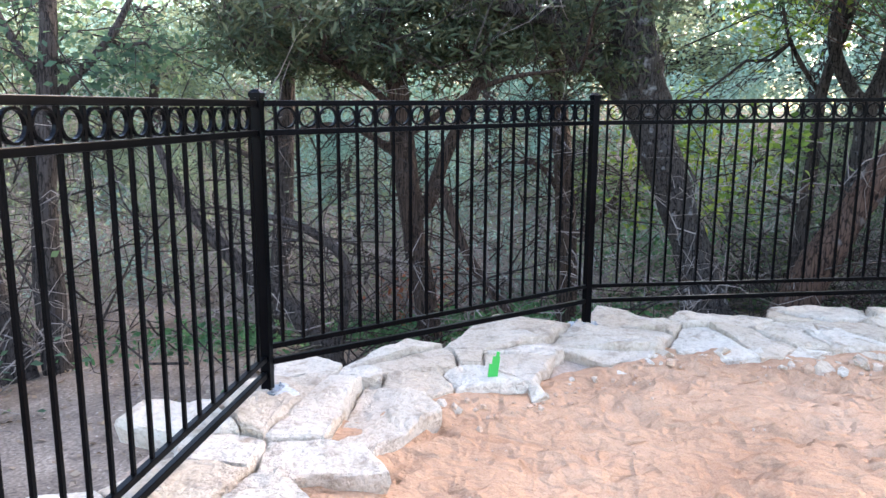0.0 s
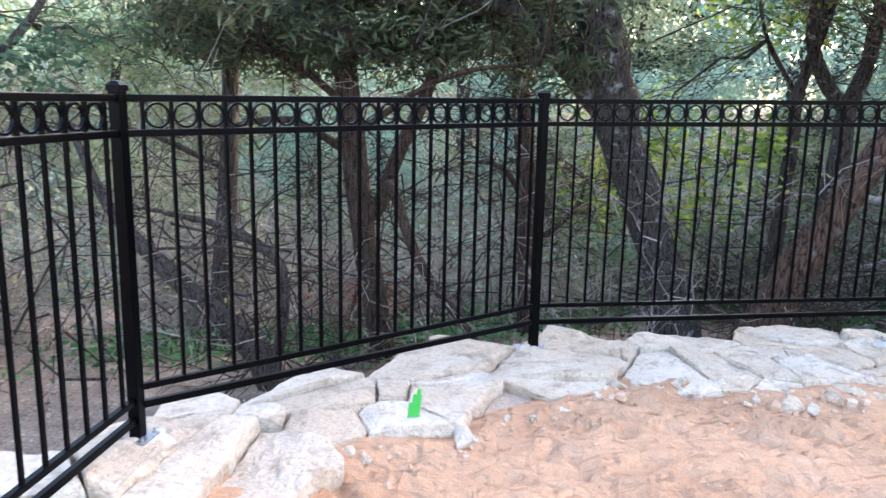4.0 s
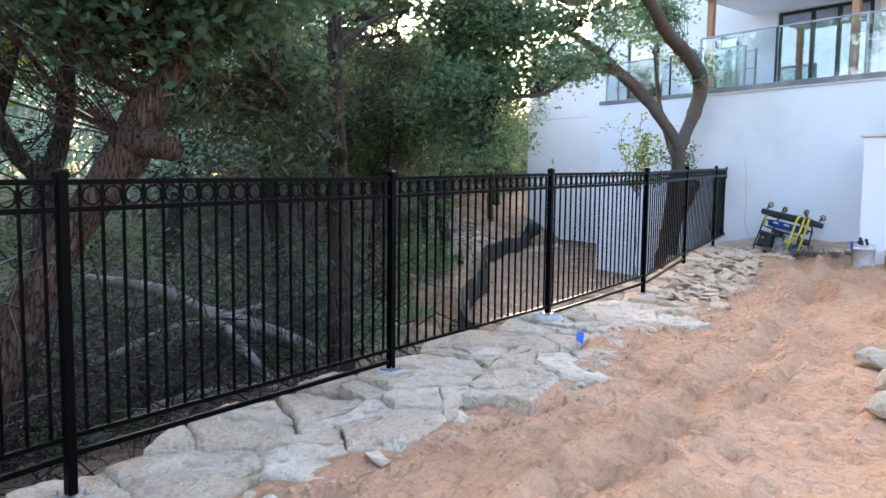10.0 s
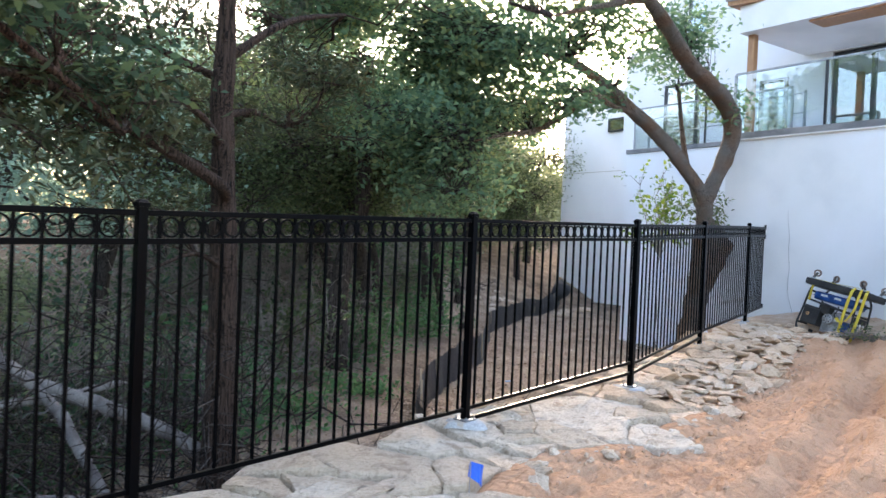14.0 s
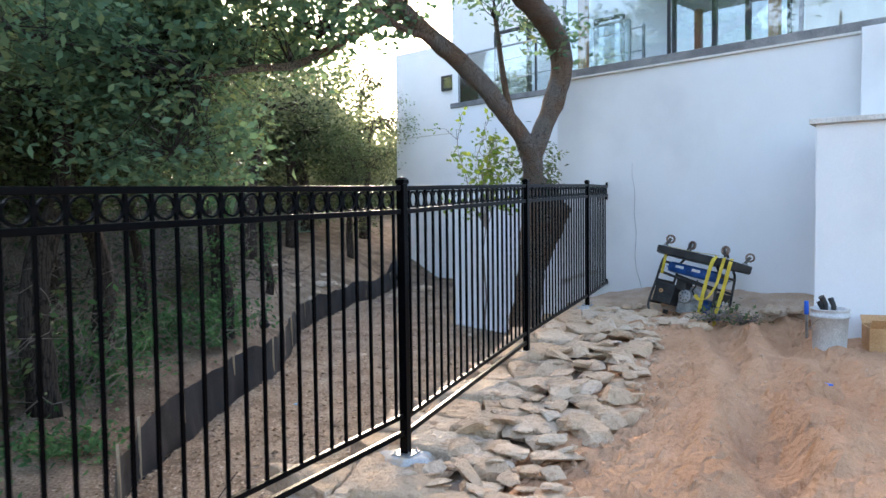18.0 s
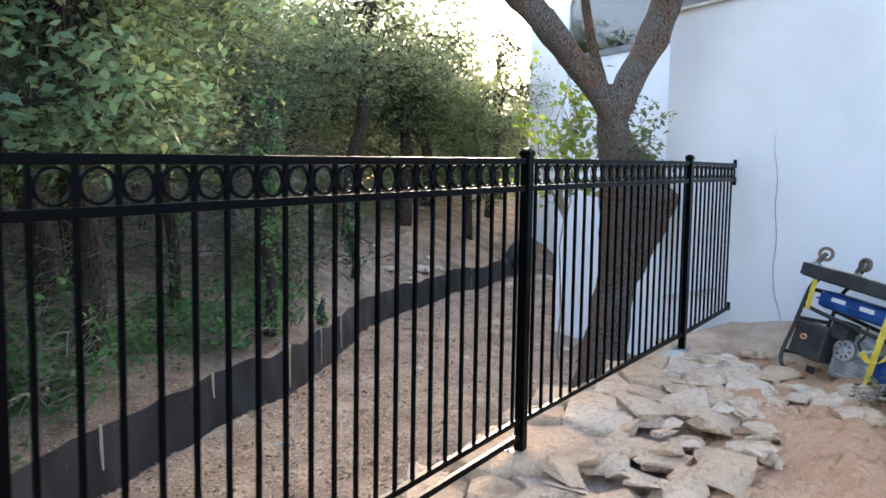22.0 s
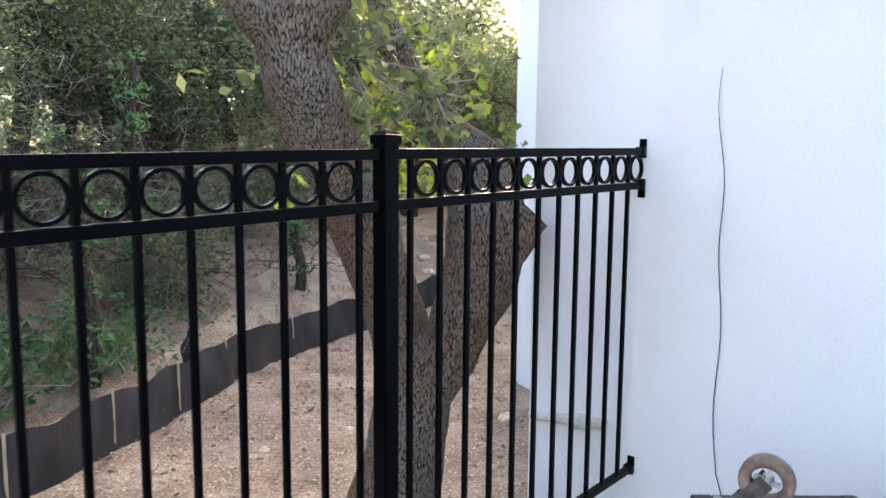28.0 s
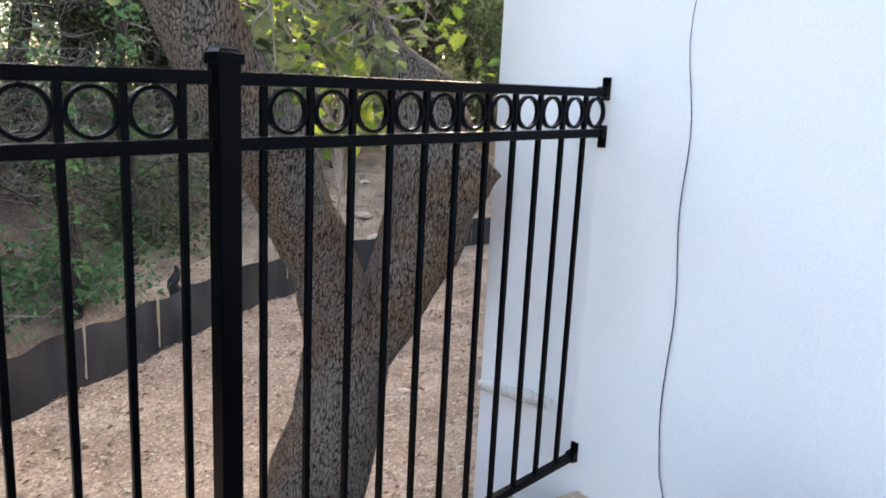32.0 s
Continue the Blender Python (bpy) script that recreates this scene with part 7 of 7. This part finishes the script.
def dolly():
    m = GEN_M @ pose(-0.06, -0.05, 0.705)
    t = new("caster_dolly")
    t.matrix_basis = m
    t.empty_display_size = 0.1
    tagged(t, "black steel dolly with four swivel casters, upturned on the generator", "dolly")
    for nm, g in (("side_rail", box(0.90, 0.055, 0.085, (0.45, 0.0275, 0.0425), 0.005)), ("side_rail", box(0.90, 0.055, 0.085, (0.45, 0.49, 0.0425), 0.005)),
                  ("end_rail", box(0.06, 0.405, 0.083, (0.03, 0.26, 0.0425), 0.005)), ("end_rail", box(0.06, 0.405, 0.083, (0.87, 0.26, 0.0425), 0.005)),
                  ("cross_rail", box(0.06, 0.405, 0.07, (0.34, 0.26, 0.0365), 0.005)), ("cross_rail", box(0.06, 0.405, 0.07, (0.60, 0.26, 0.0365), 0.005)), ("deck", box(0.88, 0.5, 0.006, (0.45, 0.26, -0.005), 0.001))):
        part(nm, g, M_RUBBER, t)
    for i, (x, y, a) in enumerate(((0.07, 0.05, 35), (0.14, 0.47, -15), (0.80, 0.05, 165), (0.83, 0.47, 20))):
        c = part("caster", box(0.09, 0.075, 0.006, (0, 0, 0.003), 0.002), M_STEEL, t, "swivel caster", m=pose(x, y, 0.086, 0, 0, a))
        part("swivel", lathe([(0, 0.006), (0.03, 0.006), (0.03, 0.014), (0.022, 0.022), (0, 0.022)], 14), M_STEEL, c)
        for sgn in (-1, 1):
            part("fork", moved(box(0.032, 0.004, 0.085, (0, 0, 0), 0.001), pose(0.018, sgn * 0.022, 0.058, 0, 25, 0)), M_DARKSTEEL, c)
        w = part("wheel", moved(lathe([(0.030, -0.016), (0.046, -0.018), (0.052, -0.012), (0.052, 0.012), (0.046, 0.018), (0.030, 0.016), (0.030, -0.016)], 24), pose(0.036, 0, 0.092, 90)), M_WHEEL, c, "scuffed caster wheel", smooth=True)
        part("spokes", moved(join(box(0.05, 0.012, 0.008), box(0.008, 0.012, 0.05), lathe([(0, -0.012), (0.011, -0.012), (0.011, 0.012), (0, 0.012)], 10)), pose(0.036, 0, 0.092)), M_ALU, c)
    return t, m


DOLLY, DOLLY_M = dolly()


def ribbon(pts, width, side):
    """A flat strap along points; side: the way its width runs."""
    p, _ = smooth_line([(*a, 0.1) for a in pts], 6)
    s = Vector(side).normalized() * width / 2
    V, F = [], []
    for i, a in enumerate(p):
        a = Vector(a)
        t = (Vector(p[min(i + 1, len(p) - 1)]) - Vector(p[max(i - 1, 0)])).normalized()
        q = (s - t * s.dot(t) * 0.9)
        n = t.cross(q).normalized() * 0.0016
        V += [tuple(a + q + n), tuple(a - q + n), tuple(a - q - n), tuple(a + q - n)]
    for i in range(len(p) - 1):
        for j in range(4):
            F.append((i * 4 + j, i * 4 + (j + 1) % 4, (i + 1) * 4 + (j + 1) % 4, (i + 1) * 4 + j))
    return V, F


def strap():
    t = new("ratchet_strap")
    t.matrix_basis = GEN_M
    t.empty_display_size = 0.1
    tagged(t, "yellow webbing strap wrapped round the generator and dolly", "strap")
    part("loop", ribbon([(0.66, -0.06, 0.80), (0.64, -0.09, 0.72), (0.63, -0.09, 0.45), (0.64, -0.09, 0.15), (0.67, -0.07, -0.02), (0.74, -0.05, -0.06)], 0.042, (1, 0, 0.1)), M_STRAP, t)
    part("loop", ribbon([(0.74, -0.05, 0.80), (0.76, -0.10, 0.70), (0.755, -0.11, 0.50), (0.70, -0.12, 0.34), (0.62, -0.11, 0.30), (0.55, -0.10, 0.34)], 0.042, (0.8, 0, 0.5)), M_STRAP, t)
    part("loop", ribbon([(0.80, 0.0, 0.81), (0.835, -0.09, 0.72), (0.845, -0.11, 0.45), (0.83, -0.10, 0.15), (0.86, -0.06, 0.0)], 0.042, (1, 0, 0)), M_STRAP, t)
    part("top_run", ribbon([(0.02, 0.02, 0.80), (0.3, 0.10, 0.80), (0.62, 0.0, 0.812), (0.72, 0.02, 0.812)], 0.045, (0.2, 1, 0)), M_STRAP, t)
    part("side_run", ribbon([(0.05, -0.02, 0.71), (0.055, -0.02, 0.6), (0.06, -0.015, 0.48)], 0.035, (1, 0, 0)), M_STRAP, t)
    part("tail", ribbon([(0.66, -0.05, -0.03), (0.85, -0.12, -0.045), (1.05, 0.0, -0.05), (1.25, 0.06, -0.045)], 0.05, (0.2, 1, 0)), M_STRAP, t)


strap()


# ---------------------------------------------------------------- rubble bank along the foot of the wall
def berm():
    V, F = [], []
    n, m = 70, 16
    for i in range(n + 1):
        s = -0.04 - 3.7 * i / n
        for j in range(m + 1):
            k = 0.02 - (0.62 + 0.35 * math.exp(-((s + 0.1) / 0.6) ** 2) + 0.1 * math.sin(s * 5)) * j / m
            p = BLD_M @ Vector((k, s, 0))
            f = 1 - j / m
            base = sand_z(p.x)
            h = (0.05 + 0.15 * f ** 0.7 + 0.05 * noise.noise((p.x * 2.2, p.y * 2.2, 1)) + 0.03 * noise.noise((p.x * 7, p.y * 7, 2))) if j < m else -0.08
            h *= 1 - 0.75 * math.exp(-((s - 0.05) / 0.55) ** 2)
            V.append((p.x, p.y, base + h * (0.6 + 0.4 * (f > 0))))
    for i in range(n):
        for j in range(m):
            a = i * (m + 1) + j
            F.append((a, a + 1, a + m + 2, a + m + 1))
    return V, F


structure("dirt_bank", berm(), mat("tan_dirt", [(0.3, (0.40, 0.265, 0.18)), (0.5, (0.51, 0.37, 0.265)), (0.7, (0.58, 0.46, 0.36))], 3, 70, 0.95, 0.8, dist=0.02, spec=0.1, speck=(11, 0.62, (0.36, 0.33, 0.30))),
          "bank of tan dirt and broken stone along the wall", "ground", True)
rb = random.Random(9)
for i in range(46):
    s, k = rb.uniform(-3.6, -0.25), -rb.uniform(0.2, 0.8)
    if s > -0.75 or (-2.2 < s < -0.9 and k > -0.75):
        continue
    p = BLD_M @ Vector((k, s, 0))
    rough_rock("rock", (p.x, p.y, sand_z(p.x) + 0.05 + 0.12 * (1 + k / 1.15)), rb.uniform(0.035, 0.13), 0.55, i + 0.3, M_RUBBLE, "broken tan stone in the dirt bank", group="stones of the dirt bank")
bush("weed_tuft", "small green weeds in front of the generator", (15.45, 5.05, sand_z(15.4) + 0.05), 0.22, 0.16, 160, M_BUSHLEAF, 300, 0.022, 16, "weeds")
bush("weed_tuft", "small grey-green weeds beside the strap", (15.35, 4.75, sand_z(15.4) + 0.04), 0.2, 0.12, 120, M_BUSHLEAF, 301, 0.02, 14, "weeds")


# ---------------------------------------------------------------- clods and pebbles on the sand
def clods():
    rng = np.random.default_rng(77)
    base = [(math.cos(a) * math.cos(b), math.sin(a) * math.cos(b), math.sin(b)) for b in (-0.5, 0.55) for a in np.linspace(0, 2 * math.pi, 6)[:-1]] + [(0, 0, 1)]
    base = np.array(base)
    faces = [(i, (i + 1) % 5, 5 + (i + 1) % 5, 5 + i) for i in range(5)]
    V, F = [], []
    for _ in range(1300):
        x = rng.uniform(0.1, 16)
        v = abs(rng.normal()) * 1.3 if rng.random() < 0.5 else abs(rng.normal()) * 0.2
        y = edge_y(x) - 0.02 - v
        s = rng.uniform(0.004, 0.011) * (2.0 if v < 0.25 else 1)
        if rng.random() < 0.05:
            s *= 2.2
        p = base * s * rng.uniform(0.7, 1.3, size=(11, 3)) + np.array([x, y, sand_relief(x, y) + s * 0.2])
        o = len(V)
        V += [tuple(q) for q in p]
        F += [tuple(i + o for i in f) for f in faces] + [(o + 5 + i, o + 5 + (i + 1) % 5, o + 10) for i in range(5)]
    ob = new("sand_clods", mesh_of("sand_clods", (V, F), M_CLOD))
    tagged(ob, "small clods and pebbles scattered on the sand", "pebbles", kind="stuff")


M_CLOD = mat("sand_clod", [(0.3, (0.42, 0.26, 0.165)), (0.5, (0.52, 0.345, 0.23)), (0.7, (0.60, 0.46, 0.34))], 5.0, 90, 0.95, 0.4, spec=0.1)
clods()


# ---------------------------------------------------------------- the stones of the wall, piece by piece
def split_slab(poly, rng, limit):
    """Breaks an outline across its length into angular pieces, until they are small enough."""
    area = 0.5 * abs(sum(a[0] * b[1] - b[0] * a[1] for a, b in zip(poly, poly[1:] + poly[:1])))
    if area < limit * rng.uniform(0.5, 1.9) or len(poly) < 3:
        return [poly]
    cx, cy = sum(p[0] for p in poly) / len(poly), sum(p[1] for p in poly) / len(poly)
    far = max(poly, key=lambda p: math.hypot(p[0] - cx, p[1] - cy))
    a = math.atan2(far[1] - cy, far[0] - cx) + rng.gauss(0, 0.45)
    nx, ny = math.cos(a), math.sin(a)
    off = rng.uniform(-0.22, 0.22) * math.sqrt(area)
    halves = []
    for sign in (1, -1):
        out = []
        for k, p in enumerate(poly):
            q = poly[(k + 1) % len(poly)]
            dp = sign * ((p[0] - cx) * nx + (p[1] - cy) * ny - off)
            dq = sign * ((q[0] - cx) * nx + (q[1] - cy) * ny - off)
            if dp <= 0:
                out.append(p)
            if dp * dq < 0:
                f = dp / (dp - dq)
                out.append((p[0] + (q[0] - p[0]) * f, p[1] + (q[1] - p[1]) * f))
        if len(out) >= 3:
            halves.append(out)
    return [r for h in halves for r in split_slab(h, rng, limit)]


def chunk_geo(size, flat, rng):
    """An angular lump of broken stone: the hull of scattered points, roughened."""
    bm = bmesh.new()
    for _ in range(15):
        v = Vector((rng.gauss(0, 1), rng.gauss(0, 1), rng.gauss(0, 1))).normalized()
        k = max(abs(v.x), abs(v.y), abs(v.z)) ** -0.55
        bm.verts.new((v.x * k * size, v.y * k * size * rng.uniform(0.6, 0.85), v.z * k * size * flat))
    got = bmesh.ops.convex_hull(bm, input=bm.verts[:])
    bmesh.ops.delete(bm, geom=list({*got["geom_interior"], *got["geom_unused"]}), context="VERTS")
    bmesh.ops.subdivide_edges(bm, edges=bm.edges[:], cuts=1, use_grid_fill=True)
    ph = rng.random() * 60
    for v in bm.verts:
        v.co *= 1 + 0.16 * noise.noise(v.co * (2.2 / size) + Vector((ph, 0, 0))) + 0.03 * rng.gauss(0, 1)
    bm.verts.index_update()
    geo = [tuple(v.co) for v in bm.verts], [tuple(v.index for v in f.verts) for f in bm.faces]
    bm.free()
    return geo


def lay_stones():
    """Broken slabs along the fence, in places split across; towards the building loose rubble takes over."""
    rng = random.Random(3)
    seeds = []
    W = 1.35                                            # the slabs lie long along the fence
    xs, ys = [p[0] for p in BAND], [p[1] for p in BAND]
    for size, tries in ((0.40, 260), (0.30, 1500), (0.20, 4000), (0.13, 9000)):
        for _ in range(tries):
            x, y = rng.uniform(min(xs) - 0.35, max(xs) + 0.1), rng.uniform(-0.8, max(ys) + 0.35)
            if size < 0.15 and rng.random() < 0.5:
                continue
            r = size * rng.uniform(0.8, 1.2)
            if not any(abs(x - q[0]) < 1.4 and math.hypot((x - q[0]) / W, y - q[1]) < (r + q[2]) * 0.80 for q in seeds):
                seeds.append((x, y, r))
    for p in seeds:
        if p[0] > 16.7:
            continue
        local = (p[0] / W, p[1], p[2])
        near = [(q[0] / W, q[1], q[2]) for q in seeds if q is not p and math.hypot(p[0] - q[0], p[1] - q[1]) < 1.8]
        near = sorted(near, key=lambda q: math.hypot(local[0] - q[0], local[1] - q[1]) - q[2])[:24]
        cell = [(a * W, b) for a, b in stone_cell(local, near, p[2] * 2.5)]
        if len(cell) < 3:
            continue
        for piece in split_slab(cell, rng, 0.24):
            cx, cy = sum(a for a, _ in piece) / len(piece), sum(b for _, b in piece) / len(piece)
            if not inside((cx, cy), BAND) or (10.7 < cx < 15.4 and 0.02 < cy - edge_y(cx) < 0.5):
                continue                                # past the edge, or where the rubble lies
            poly = [(a - cx, b - cy) for a, b in piece]
            into = (cy - edge_y(cx)) / 0.4 if cx > 0.1 else (0.0 - cx) / 0.3 if cy < 2.7 else 1
            sink = 1 - max(0.0, min(1.0, into))
            z = stone_z(cx) + rng.uniform(-0.018, 0.010) - 0.03 * sink - (0.03 if cx > 16.1 else 0.0)
            g = stone_geo(poly, rng.uniform(0.13, 0.19), rng.uniform(0.002, 0.011), rng.uniform(0.010, 0.020), rng)
            o = part("stone", g, M_RUBBLE if cx > 10.2 else M_STONE, retaining_wall)
            tilt = 1.0 + 2.0 * sink
            o.matrix_basis = pose(cx, cy, z, rng.gauss(0, tilt), rng.gauss(0, tilt), 0)
    lumps = [(mesh_of("stone", chunk_geo(1.0, rng.uniform(0.18, 0.36), rng), M_RUBBLE), mesh_of("stone", chunk_geo(1.0, rng.uniform(0.4, 0.65), rng), M_STONE)) for _ in range(26)]
    laid = []
    for layer, count, lo, hi in ((0, 2600, 0.12, 0.24), (1, 1700, 0.07, 0.17)):
        for _ in range(count):
            x = rng.uniform(10.5, 15.6)
            y = edge_y(x) + rng.uniform(-0.10, 0.62) * min(1.0, (fence_y(x) - edge_y(x)) / 0.8)
            s = rng.uniform(lo, hi)
            if y > fence_y(x) - 0.14 or (x > 14.9 and layer) or any(q[3] == layer and math.hypot(x - q[0], y - q[1]) < (s + q[2]) * (0.66 if layer == 0 else 0.85) for q in laid):
                continue
            laid.append((x, y, s, layer))
            o = part("stone", lumps[rng.randrange(26)][0], None, retaining_wall)
            o.matrix_basis = pose(x, y, stone_z(x) - 0.04 + 0.042 * layer + rng.uniform(-0.012, 0.016), rng.gauss(0, 6 + 4 * layer), rng.gauss(0, 6 + 4 * layer), rng.gauss(10, 50)) @ Matrix.Diagonal((s, s, s, 1))
    for _ in range(150):                                # broken bits along the edge of the sand
        x = rng.uniform(0.1, 10.9)
        y, s = edge_y(x) + rng.gauss(-0.03, 0.06), rng.uniform(0.022, 0.05) if rng.random() < 0.75 else rng.uniform(0.05, 0.095)
        o = part("stone", lumps[rng.randrange(26)][x < 10], None, retaining_wall)
        o.matrix_basis = pose(x, y, max(sand_relief(x, y), stone_z(x) - 0.13) + 0.15 * s, rng.gauss(0, 12), rng.gauss(0, 12), rng.uniform(0, 360)) @ Matrix.Diagonal((s, s, s, 1))


def mortar_patches():
    """A pale splash of mortar round each post foot."""
    rng = random.Random(15)
    for x, y, _, foot in POSTS:
        ph = rng.random() * 40
        V = [(0, 0, 0.016)]
        n = 26
        for ring, z in ((0.45, 0.014), (0.8, 0.006), (1.0, -0.03)):
            for i in range(n):
                a = 2 * math.pi * i / n
                r = (0.13 + 0.07 * noise.noise((math.cos(a) * 1.4 + ph, math.sin(a) * 1.4, 1.0)) + 0.03 * noise.noise((math.cos(a) * 5 + ph, math.sin(a) * 5, 2.0))) * ring
                V.append((r * 1.25 * math.cos(a), r * math.sin(a), z + 0.006 * noise.noise((r * 30, a * 3, ph))))
        F = [(0, 1 + i, 1 + (i + 1) % n) for i in range(n)]
        for k in range(2):
            F += [(1 + k * n + i, 1 + (k + 1) * n + i, 1 + (k + 1) * n + (i + 1) % n, 1 + k * n + (i + 1) % n) for i in range(n)]
        o = part("mortar_patch", (V, F), M_MORTAR, retaining_wall, smooth=True)
        o.matrix_basis = pose(x, y, foot - 0.012, 0, 0, rng.uniform(0, 360))


M_MORTAR = mat("pale_mortar", [(0.3, (0.42, 0.41, 0.39)), (0.6, (0.54, 0.53, 0.51))], 5, 90, 0.9, 0.6, dist=0.01, spec=0.15, speck=(9, 0.54, (0.46, 0.37, 0.28)))
lay_stones()
mortar_patches()
rk = random.Random(21)
for i in range(34):
    x = rk.uniform(15.0, 16.3)
    y = edge_y(x) - rk.uniform(-0.15, 0.75)
    if math.hypot(x - 16.1, y - 5.45) < 0.5 or (15.55 < x and y < 5.75):
        continue
    rough_rock("rock", (x, y, sand_z(x) + rk.uniform(0.0, 0.04)), rk.uniform(0.06, 0.17), 0.42, i + 40.3, M_RUBBLE, "flat broken tan stone in reddish dirt", group="stones by the generator")
